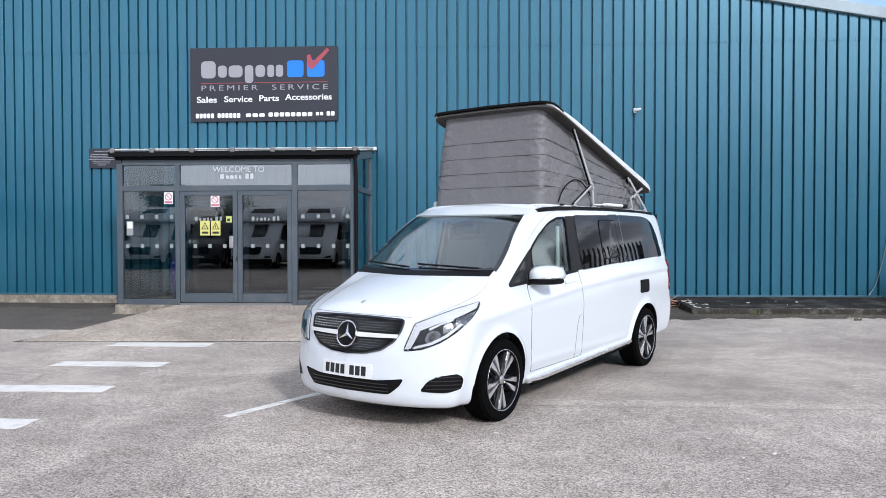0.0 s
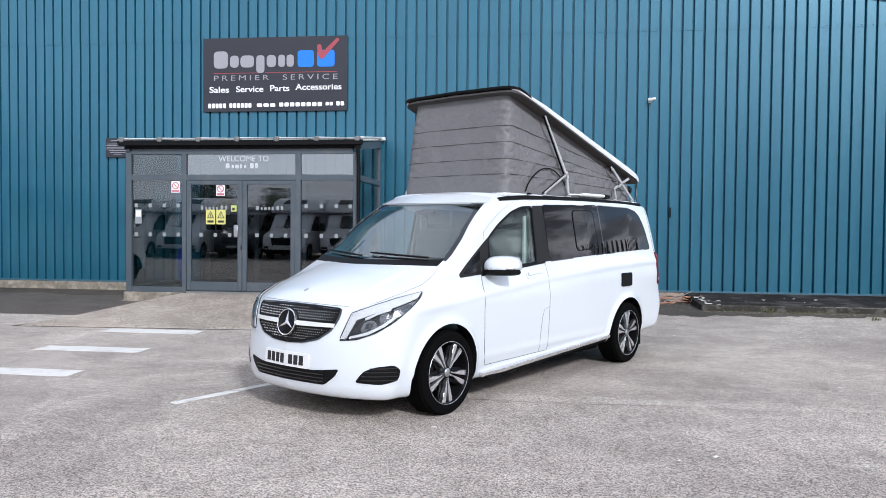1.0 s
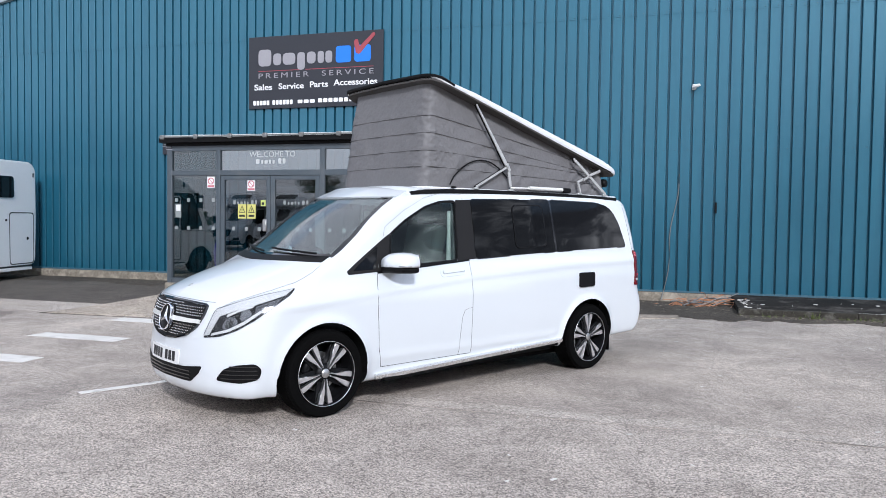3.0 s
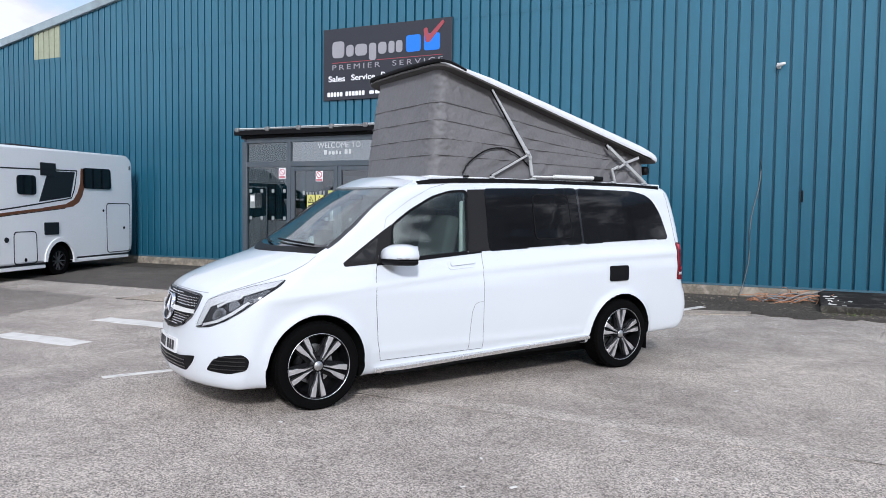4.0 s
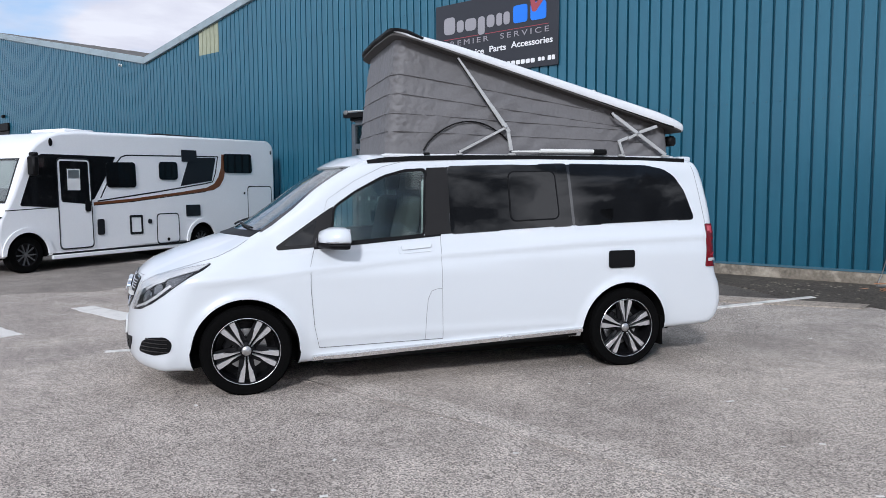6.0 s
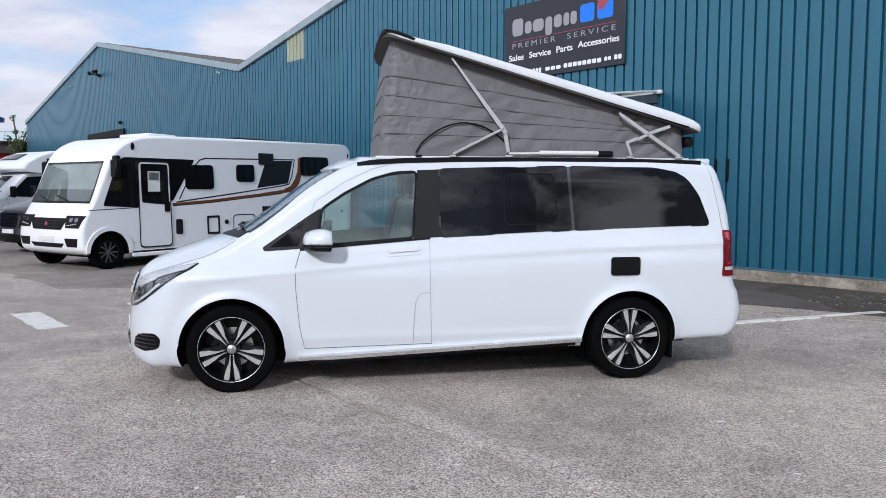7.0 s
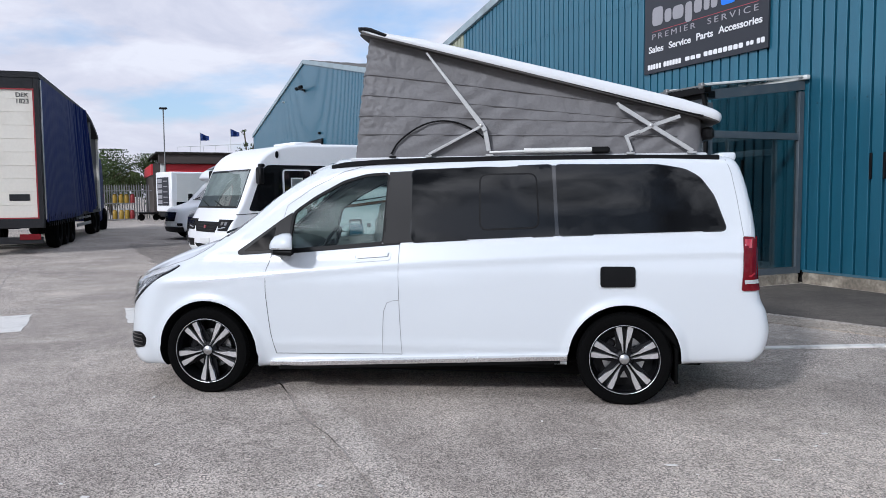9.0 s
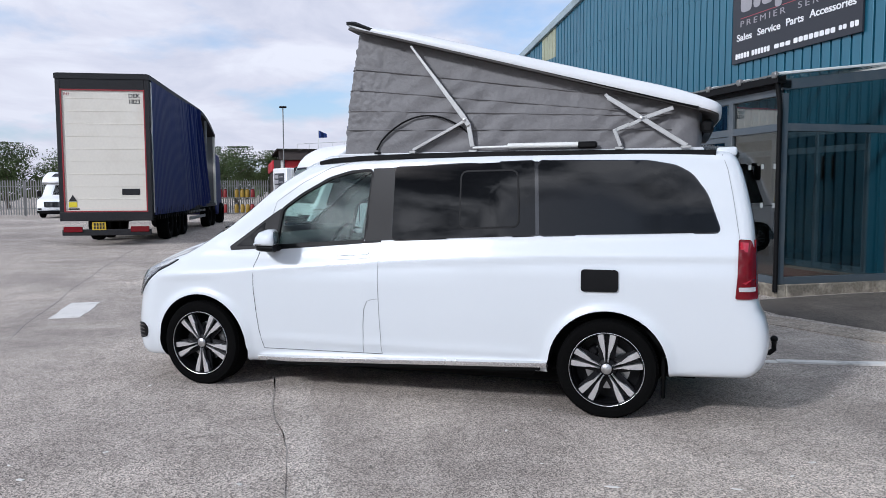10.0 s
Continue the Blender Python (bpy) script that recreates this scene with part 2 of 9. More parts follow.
M = dict(
    paint=material("white_paint", (0.665, 0.695, 0.72), 0.30, 0, 0.015, 300, 0, 0.8, coat=0.8),
    shell=material("white_shell", (0.70, 0.71, 0.72), 0.35, 0, 0.03, 60, 0, 1.2, coat=0.3),
    motor_white=material("motorhome_white", (0.86, 0.865, 0.875), 0.3, 0, 0.03, 30, 0, 0.7, coat=0.4),
    black=material("black_plastic", (0.004, 0.004, 0.0045), 0.5, 0, 0.2, 90, 0.05, spec=0.16),
    gloss_black=material("gloss_black", (0.008, 0.008, 0.009), 0.08, 0, 0.1, 20, 0, coat=0.6),
    rubber=material("rubber", (0.004, 0.004, 0.004), 0.85, 0, 0.2, 120, 0.15, spec=0.03),
    arch=material("arch_liner", (0.008, 0.008, 0.008), 0.95, 0, 0.2, 60, 0.1, spec=0.05),
    privacy=material("privacy_glass", (0.004, 0.0042, 0.0045), 0.012, 0, 0.1, 5, 0, spec=0.30),
    alloy=material("machined_alloy", (0.82, 0.82, 0.83), 0.36, 1.0, 0.05, 80),
    alloy_dark=material("dark_alloy", (0.006, 0.006, 0.007), 0.45, 0.1, 0.1, 60, spec=0.2),
    chrome=material("chrome", (0.85, 0.86, 0.88), 0.08, 1.0, 0.03, 30),
    steel=material("brushed_steel", (0.5, 0.5, 0.5), 0.38, 1.0, 0.1, 60),
    spoke_grey=material("spoke_grey", (0.16, 0.16, 0.165), 0.35, 0.6, 0.1, 60),
    strut=material("strut_metal", (0.50, 0.50, 0.49), 0.36, 0.35, 0.10, 40),
    satin_trim=material("satin_trim", (0.80, 0.80, 0.80), 0.26, 0.9, 0.05, 60),
    # near black stands in for the shaded side of the yard-end fence
    fence_shaded=material("fence_shaded", (0.016, 0.017, 0.017), 0.6, 0, 0.2, 30, 0.05, spec=0.2),
    white_metal=material("white_metal", (0.72, 0.72, 0.69), 0.4, 0, 0.06, 40),
    canvas=material("grey_canvas", (0.150, 0.146, 0.148), 0.56, 0, 0.10, 38, 0.35, 3.0, spec=0.4),
    canvas_under=material("roof_lining", (0.055, 0.050, 0.047), 0.8, 0, 0.15, 30, 0.1),
    red_lamp=material("red_lens", (0.15, 0.003, 0.008), 0.08, 0, 0.25, 25, 0.03, spec=0.3, coat=0.25),
    red_bright=material("bright_red_lens", (0.42, 0.018, 0.035), 0.12, 0, 0.2, 60, 0.05, coat=0.8),
    charcoal=material("charcoal_trim", (0.013, 0.0122, 0.0122), 0.45, 0, 0.1, 120, 0.04, spec=0.22),
    lamp_clear=material("clear_lens", (0.58, 0.59, 0.60), 0.16, 0.1, 0.2, 60, 0.15, coat=0.8),
    lamp_dark=material("lamp_housing", (0.012, 0.013, 0.015), 0.3, 0.0, 0.3, 30, 0, spec=0.2),
    interior=material("interior_grey", (0.062, 0.062, 0.060), 0.8, 0, 0.15, 60, 0.1),
    cabin_trim=material("cabin_trim", (0.15, 0.15, 0.145), 0.85, 0, 0.06, 90, 0.1),
    lamp_bowl=material("lamp_bowl", (0.17, 0.175, 0.185), 0.14, 0.9, 0.4, 60, 0.15, coat=0.5),
    headlining=material("headlining", (0.55, 0.55, 0.53), 0.9, 0, 0.05, 90, 0.1),
    plate=material("plate_white", (0.75, 0.75, 0.74), 0.4, 0, 0.02),
    ink=material("ink", (0.012, 0.012, 0.014), 0.5, 0, 0.02),
    asphalt=None, concrete=None, line=None, cladding=None,
    frame_grey=material("frame_grey", (0.068, 0.085, 0.100), 0.42, 0, 0.06, 50, 0, 1.2, stain=((0.16, 0.155, 0.15), 0.35, 3.0)),
    trim_blue=material("trim_blue", (0.055, 0.125, 0.165), 0.45, 0, 0.08, 20, 0, 0.7),
    fascia=material("fascia_grey", (0.30, 0.37, 0.40), 0.5, 0, 0.08, 20, 0.05, 0.6, stain=((0.14, 0.16, 0.16), 0.5, 1.5)),
    roof_sheet=material("roof_sheet", (0.10, 0.095, 0.088), 0.9, 0, 0.25, 8, 0.3, 0.5, stain=((0.16, 0.14, 0.10), 0.7, 0.8)),
    plinth=material("plinth", (0.185, 0.160, 0.125), 0.9, 0, 0.5, 25, 0.6, 2.0, stain=((0.42, 0.375, 0.30), 1.0, 4.2)),
    slab=material("old_slab", (0.029, 0.027, 0.025), 0.97, 0, 0.4, 40, 0.5, 1.2, spec=0.06, stain=((0.13, 0.12, 0.11), 0.8, 2.6)),
    sign=material("sign_dark", (0.022, 0.024, 0.032), 0.42, 0, 0.06, 20),
    sign_white=material("sign_white", (0.82, 0.82, 0.82), 0.45, 0, 0.02),
    sign_grey=material("sign_grey", (0.34, 0.33, 0.35), 0.4, 0.2, 0.08, 60),
    sign_blue=material("sign_blue", (0.02, 0.19, 0.80), 0.4, 0, 0.03),
    sign_red=material("sign_red", (0.34, 0.06, 0.075), 0.45, 0, 0.06),
    notice_yellow=material("notice_yellow", (0.60, 0.57, 0.17), 0.5, 0, 0.04),
    notice_pink=material("notice_pink", (0.48, 0.15, 0.18), 0.5, 0, 0.06),
    yellow=material("yellow", (0.72, 0.60, 0.02), 0.5, 0, 0.04),
    green=material("notice_green", (0.50, 0.56, 0.16), 0.5, 0, 0.04),
    brown=material("stripe_brown", (0.19, 0.065, 0.022), 0.3, 0.2, 0.1, 30, 0, coat=0.3),
    window_dark=material("tinted_acrylic", (0.006, 0.0065, 0.0075), 0.05, 0, 0.15, 8, spec=0.32),
    decal_dark=material("decal_dark", (0.014, 0.015, 0.018), 0.35, 0, 0.08, spec=0.3),
    curtain=material("curtain_blue", (0.004, 0.012, 0.088), 0.55, 0, 0.2, 14, 0.12, 1.0, spec=0.2),
    trailer_white=material("trailer_white", (0.70, 0.66, 0.58), 0.5, 0, 0.05, 15, 0, 0.6, stain=((0.55, 0.50, 0.42), 0.5, 0.9)),
    trailer_frame=material("trailer_frame", (0.018, 0.018, 0.020), 0.6, 0, 0.3, 20, 0.1, spec=0.25),
    trailer_red=material("trailer_red", (0.26, 0.02, 0.025), 0.5, 0, 0.1),
    plate_yellow=material("plate_yellow", (0.62, 0.42, 0.02), 0.45, 0, 0.03),
    galvanised=material("galvanised", (0.23, 0.23, 0.225), 0.5, 0.5, 0.15, 30, 0.05),
    shop_red=material("shop_red", (0.50, 0.014, 0.022), 0.5, 0, 0.06, 20),
    shop_dark=material("shop_brown", (0.055, 0.043, 0.038), 0.7, 0, 0.12, 15, 0.1),
    # bottle colours darkened to stand in for the shade by the fence
    drum_red=material("drum_red", (0.22, 0.014, 0.014), 0.5, 0, 0.1),
    drum_yellow=material("drum_yellow", (0.32, 0.20, 0.02), 0.5, 0, 0.1),
    bark=material("bark", (0.09, 0.07, 0.05), 0.9, 0, 0.25, 30, 0.5),
    leaf=material("leaf", (0.060, 0.085, 0.030), 0.7, 0, 0.5, 6, 0, 0.5, spec=0.2),
    weed=material("weed", (0.10, 0.12, 0.04), 0.8, 0, 0.4, 8, 0, 1.0),
    orange=material("copper_scrap", (0.50, 0.24, 0.13), 0.5, 0.3, 0.3, 20, 0.1),
    navy=material("flag_blue", (0.02, 0.06, 0.25), 0.6, 0, 0.05),
    umbrella=material("umbrella_blue", (0.02, 0.03, 0.30), 0.5, 0, 0.1),
    mat_red=material("door_mat", (0.16, 0.05, 0.05), 0.95, 0, 0.2, 90, 0.4),
    inner_wall=material("inner_wall", (0.30, 0.30, 0.31), 0.8, 0, 0.05),
    inner_floor=material("inner_floor", (0.16, 0.15, 0.14), 0.5, 0, 0.1),
)
GLASS = glass("window_glass", (0.76, 0.87, 0.84), 1.70)
GLASS_CLEAR = glass("far_window_glass", (0.90, 0.95, 0.93), 1.40)
GLASS_DARK = glass("shop_glass", (0.44, 0.48, 0.49), 2.15)
GLASS_TOP = glass("coated_glass", (0.58, 0.62, 0.61), 3.3)
GLASS_SIDE = glass("porch_side_glass", (0.62, 0.66, 0.65), 2.05)
GLASS_SCREEN = glass("windscreen_glass", (0.90, 0.97, 0.945), 2.28)
GLASS_LAMP = glass("lamp_cover", (0.97, 0.97, 0.97), 1.30)


def tarmac(name, colour, chips, low, high):
    """Worn asphalt: pale stone chips in a grey binder, wide pale wear, darker damp patches, fine relief."""
    m = material(name, colour, 0.92, 0, 0.16, 9, 0, 0.22, spec=0.3)
    n, l = m.node_tree.nodes, m.node_tree.links
    b = n["Principled BSDF"]
    co = n.new("ShaderNodeTexCoord")
    vor = n.new("ShaderNodeTexVoronoi")
    vor.inputs["Scale"].default_value = chips
    l.new(co.outputs["Object"], vor.inputs["Vector"])
    chip = n.new("ShaderNodeMapRange")
    chip.inputs["From Min"].default_value, chip.inputs["From Max"].default_value = 0, 1
    chip.inputs["To Min"].default_value, chip.inputs["To Max"].default_value = low, high
    sep = n.new("ShaderNodeSeparateColor")
    l.new(vor.outputs["Color"], sep.inputs["Color"])
    l.new(sep.outputs["Red"], chip.inputs["Value"])
    mul = n.new("ShaderNodeMixRGB")
    mul.blend_type, mul.inputs["Fac"].default_value = "MULTIPLY", 1.0
    l.new(b.inputs["Base Color"].links[0].from_socket, mul.inputs["Color1"])
    l.new(chip.outputs["Result"], mul.inputs["Color2"])
    wear, ramp, mix = n.new("ShaderNodeTexNoise"), n.new("ShaderNodeValToRGB"), n.new("ShaderNodeMixRGB")
    wear.inputs["Scale"].default_value, wear.inputs["Detail"].default_value, wear.inputs["Distortion"].default_value = 0.35, 8, 0.6
    ramp.color_ramp.elements[0].position, ramp.color_ramp.elements[1].position = 0.35, 0.68
    ramp.color_ramp.elements[0].color, ramp.color_ramp.elements[1].color = (0.80, 0.79, 0.79, 1), (1.17, 1.16, 1.14, 1)
    mix.blend_type, mix.inputs["Fac"].default_value = "MULTIPLY", 1.0
    l.new(co.outputs["Object"], wear.inputs["Vector"])
    l.new(wear.outputs["Fac"], ramp.inputs["Fac"])
    l.new(mul.outputs["Color"], mix.inputs["Color1"])
    l.new(ramp.outputs["Color"], mix.inputs["Color2"])
    patch, ramp2, mix2 = n.new("ShaderNodeTexNoise"), n.new("ShaderNodeValToRGB"), n.new("ShaderNodeMixRGB")
    patch.inputs["Scale"].default_value, patch.inputs["Detail"].default_value, patch.inputs["Roughness"].default_value = 2.1, 6, 0.6
    ramp2.color_ramp.elements[0].position, ramp2.color_ramp.elements[1].position = 0.32, 0.66
    ramp2.color_ramp.elements[0].color, ramp2.color_ramp.elements[1].color = (0.83, 0.815, 0.80, 1), (1.12, 1.11, 1.10, 1)
    mix2.blend_type, mix2.inputs["Fac"].default_value = "MULTIPLY", 1.0
    l.new(co.outputs["Object"], patch.inputs["Vector"])
    l.new(patch.outputs["Fac"], ramp2.inputs["Fac"])
    l.new(mix.outputs["Color"], mix2.inputs["Color1"])
    l.new(ramp2.outputs["Color"], mix2.inputs["Color2"])
    l.new(mix2.outputs["Color"], b.inputs["Base Color"])
    bp = n.new("ShaderNodeBump")
    bp.inputs["Strength"].default_value, bp.inputs["Distance"].default_value = 0.45, 0.005
    l.new(vor.outputs["Distance"], bp.inputs["Height"])
    l.new(bp.outputs["Normal"], b.inputs["Normal"])
    return m


def sheet_metal():
    """Teal coated steel, a little different from rib to rib, with vertical streaks of weather."""
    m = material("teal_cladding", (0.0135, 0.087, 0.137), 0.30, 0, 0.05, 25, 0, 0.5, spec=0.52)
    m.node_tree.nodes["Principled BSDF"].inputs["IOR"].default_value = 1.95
    # blue put into the gloss, so sky reflections do not grey the teal
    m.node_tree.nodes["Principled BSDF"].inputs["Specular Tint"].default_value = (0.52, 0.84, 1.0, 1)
    n, l = m.node_tree.nodes, m.node_tree.links
    b = n["Principled BSDF"]
    co, mp, streak, ramp, mix = (n.new("ShaderNode" + k) for k in ("TexCoord", "Mapping", "TexNoise", "ValToRGB", "MixRGB"))
    mp.inputs["Scale"].default_value = (4.0, 4.0, 0.22)
    streak.inputs["Scale"].default_value, streak.inputs["Detail"].default_value = 1.6, 7
    ramp.color_ramp.elements[0].position, ramp.color_ramp.elements[1].position = 0.3, 0.75
    ramp.color_ramp.elements[0].color, ramp.color_ramp.elements[1].color = (0.86, 0.88, 0.90, 1), (1.16, 1.14, 1.10, 1)
    mix.blend_type, mix.inputs["Fac"].default_value = "MULTIPLY", 1.0
    l.new(co.outputs["Object"], mp.inputs["Vector"])
    l.new(mp.outputs["Vector"], streak.inputs["Vector"])
    l.new(streak.outputs["Fac"], ramp.inputs["Fac"])
    l.new(b.inputs["Base Color"].links[0].from_socket, mix.inputs["Color1"])
    l.new(ramp.outputs["Color"], mix.inputs["Color2"])
    l.new(mix.outputs["Color"], b.inputs["Base Color"])
    return m


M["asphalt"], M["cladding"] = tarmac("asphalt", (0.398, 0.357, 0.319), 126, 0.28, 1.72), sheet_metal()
M["asphalt_north"] = tarmac("asphalt_fine", (0.388, 0.346, 0.307), 138, 0.33, 1.67)
M["asphalt_patch"] = tarmac("asphalt_dark", (0.112, 0.099, 0.087), 120, 0.40, 1.60)
M["concrete"] = tarmac("ramp_concrete", (0.372, 0.326, 0.276), 62, 0.52, 1.48)
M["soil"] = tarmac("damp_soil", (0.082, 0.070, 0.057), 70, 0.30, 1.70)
M["joint"] = material("joint_filler", (0.30, 0.272, 0.248), 0.95, 0, 0.3, 25, 0.3, 2.0, spec=0.2)
M["asphalt_pale"] = tarmac("asphalt_pale", (0.442, 0.400, 0.358), 126, 0.30, 1.70)
M["asphalt_lane"] = tarmac("asphalt_lane", (0.262, 0.235, 0.210), 126, 0.34, 1.66)
M["kerb_old"] = material("old_kerb", (0.046, 0.042, 0.034), 0.95, 0, 0.4, 30, 0.6, 2.5, spec=0.2, stain=((0.20, 0.19, 0.165), 0.7, 7.0))
M["line"] = material("road_paint", (0.70, 0.675, 0.635), 0.85, 0, 0.10, 60, 0.3, 2.0, spec=0.25, stain=((0.42, 0.395, 0.365), 0.6, 6.0))
M["line_old"] = material("old_road_paint", (0.70, 0.68, 0.64), 0.85, 0, 0.1, 30, 0.2, 2.0, stain=((0.26, 0.25, 0.24), 0.9, 5.0))


# ---- mesh helpers ----
def finish(bm, name, mat, smooth=None):
    me = bpy.data.meshes.new(name)
    bmesh.ops.recalc_face_normals(bm, faces=bm.faces)
    if smooth is not None:
        lim = radians(smooth)
        for f in bm.faces:
            f.smooth = len(f.verts) < 24
        for e in bm.edges:
            if len(e.link_faces) == 2 and e.calc_face_angle(0) > lim:
                e.smooth = False
    bm.to_mesh(me)
    bm.free()
    for one in (mat if isinstance(mat, (list, tuple)) else [mat]):
        me.materials.append(one)
    return me


def part(name, bm, mat, parent, label="", smooth=40, m=None):
    """Links a bmesh as one mesh under a thing or a part."""
    ob = new(name, bm if isinstance(bm, bpy.types.Mesh) else finish(bm, name, mat, smooth))
    ob.parent = parent
    if m is not None:
        ob.matrix_basis = m
    if label:
        tagged(ob, label)
    return ob


def thing(name, m, label, category, group="", kind=""):
    ob = new(name)
    ob.matrix_basis = m
    ob.empty_display_size = 0.2
    return tagged(ob, label, category, group, kind)


def box(bm, x0, x1, y0, y1, z0, z1, bevel=0.0, m=None, seg=1):
    vs = [bm.verts.new(p) for p in ((x0, y0, z0), (x1, y0, z0), (x1, y1, z0), (x0, y1, z0), (x0, y0, z1), (x1, y0, z1), (x1, y1, z1), (x0, y1, z1))]
    fs = [bm.faces.new([vs[i] for i in q]) for q in ((3, 2, 1, 0), (4, 5, 6, 7), (0, 1, 5, 4), (1, 2, 6, 5), (2, 3, 7, 6), (3, 0, 4, 7))]
    if bevel:
        es = list({e for f in fs for e in f.edges})
        got = bmesh.ops.bevel(bm, geom=es, offset=bevel, segments=seg, affect="EDGES", profile=0.5)
        vs = list({v for f in got["faces"] for v in f.verts} | {v for v in vs if v.is_valid})
    if m is not None:
        for v in vs:
            v.co = m @ v.co
    return bm


def boxed(*a, **k):
    return box(bmesh.new(), *a, **k)


def prism(bm, outline, depth, m, bevel=0.0, seg=2):
    """An outline in the local xy plane, drawn out along local z from 0 to depth."""
    lo = [bm.verts.new((x, y, 0)) for x, y in outline]
    hi = [bm.verts.new((x, y, depth)) for x, y in outline]
    k = len(outline)
    bm.faces.new(lo[::-1])
    top = bm.faces.new(hi)
    for i in range(k):
        bm.faces.new((lo[i], lo[(i + 1) % k], hi[(i + 1) % k], hi[i]))
    vs = lo + hi
    if bevel:
        got = bmesh.ops.bevel(bm, geom=list(top.edges), offset=bevel, segments=seg, affect="EDGES", profile=0.5)
        vs = list({v for f in got["faces"] for v in f.verts} | {v for v in vs if v.is_valid})
    for v in vs:
        v.co = m @ v.co
    return bm


def rounded(pts, r, n=5):
    """An outline with its corners rounded by r."""
    out, k = [], len(pts)
    for i in range(k):
        p, a, b = (Vector(pts[j % k]) for j in (i, i - 1, i + 1))
        da, db = (a - p), (b - p)
        q = min(r, da.length * 0.45, db.length * 0.45)
        p0, p1 = p + da.normalized() * q, p + db.normalized() * q
        for s in range(n + 1):
            f = s / n
            out.append(tuple((1 - f) ** 2 * p0 + 2 * f * (1 - f) * p + f * f * p1))
    return out


def tube(bm, pts, r, seg=8):
    """A round bar through points."""
    pts = [Vector(p) for p in pts]
    rings = []
    for i, p in enumerate(pts):
        d = (pts[min(i + 1, len(pts) - 1)] - pts[max(i - 1, 0)]).normalized()
        side = d.cross(Vector((0, 0, 1)))
        if side.length < 1e-3:
            side = Vector((1, 0, 0))
        side.normalize()
        up = side.cross(d)
        rings.append([bm.verts.new(p + r * (math.cos(a) * side + math.sin(a) * up)) for a in (2 * math.pi * k / seg for k in range(seg))])
    for a, b in zip(rings, rings[1:]):
        for k in range(seg):
            bm.faces.new((a[k], a[(k + 1) % seg], b[(k + 1) % seg], b[k]))
    bm.faces.new(rings[0][::-1])
    bm.faces.new(rings[-1])
    return bm


def lathe(bm, prof, seg=48, m=None):
    """A profile of (radius, along) turned round local y."""
    rings = []
    for r, y in prof:
        ring = [bm.verts.new((r * math.cos(a), y, r * math.sin(a))) for a in (2 * math.pi * k / seg for k in range(seg))]
        rings.append(ring)
    for a, b in zip(rings, rings[1:]):
        for k in range(seg):
            bm.faces.new((a[k], a[(k + 1) % seg], b[(k + 1) % seg], b[k]))
    if m is not None:
        for ring in rings:
            for v in ring:
                v.co = m @ v.co
    return bm


def strip(bm, pts, half, lift, m):
    """A flat bar of width 2*half and thickness lift along a 2D polyline in the plane of m (x, y; z out)."""
    for (x0, y0), (x1, y1) in zip(pts, pts[1:]):
        d = Vector((x1 - x0, y1 - y0))
        k = d.length
        if k < 1e-6:
            continue
        turn = m @ Matrix.Translation((x0, y0, 0)) @ Matrix.Rotation(math.atan2(d.y, d.x), 4, "Z")
        box(bm, -half * 0.3, k + half * 0.3, -half, half, 0, lift, m=turn)
    return bm


def lettering(name, words, size, mat, parent, m, spacing=1.0, align="CENTER", bold=0.0, width=None):
    cu = bpy.data.curves.new(name, "FONT")
    cu.body, cu.size, cu.align_x, cu.align_y = words, size, align, "CENTER"
    cu.space_character, cu.extrude, cu.offset = spacing, 0.003, bold
    ob = new(name, cu)
    me = bpy.data.meshes.new_from_object(ob.evaluated_get(bpy.context.evaluated_depsgraph_get()))
    bpy.data.objects.remove(ob)
    me.materials.clear()
    me.materials.append(mat)
    if width:
        xs = [v.co.x for v in me.vertices]
        k = width / (max(xs) - min(xs))
        for v in me.vertices:
            v.co.x *= k
    # one mesh a letter
    bm = bmesh.new()
    bm.from_mesh(me)
    left, groups = set(bm.verts), []
    while left:
        heap, isle = [left.pop()], []
        while heap:
            v = heap.pop()
            isle.append(v)
            for e in v.link_edges:
                q = e.other_vert(v)
                if q in left:
                    left.discard(q)
                    heap.append(q)
        groups.append((min(v.co.x for v in isle), max(v.co.x for v in isle), isle))
    groups.sort(key=lambda g: g[0])
    letters = []
    for lo, hi, isle in groups:
        if letters and lo < letters[-1][1] - 0.3 * min(hi - lo, letters[-1][1] - letters[-1][0]):
            letters[-1] = (letters[-1][0], max(hi, letters[-1][1]), letters[-1][2] + isle)
        else:
            letters.append((lo, hi, isle))
    for lo, hi, isle in letters:
        index = {v: i for i, v in enumerate(isle)}
        one = bpy.data.meshes.new("letter")
        one.from_pydata([tuple(v.co) for v in isle], [], [[index[v] for v in f.verts] for f in bm.faces if f.verts[0] in index])
        one.materials.append(mat)
        part("letter", one, None, parent, m=m)
    bm.free()


WALL_Y = 15.712
UPRIGHT = Matrix(((1, 0, 0, 0), (0, 0, -1, 0), (0, 1, 0, 0), (0, 0, 0, 1)))  # local x along, y up, z towards -y


def ground_z(x, y):
    a = min(1.0, max(0.0, (y - 10.6) / 4.5))
    return 0.085 * a * a * (3 - 2 * a) if x > -30 else 0.0


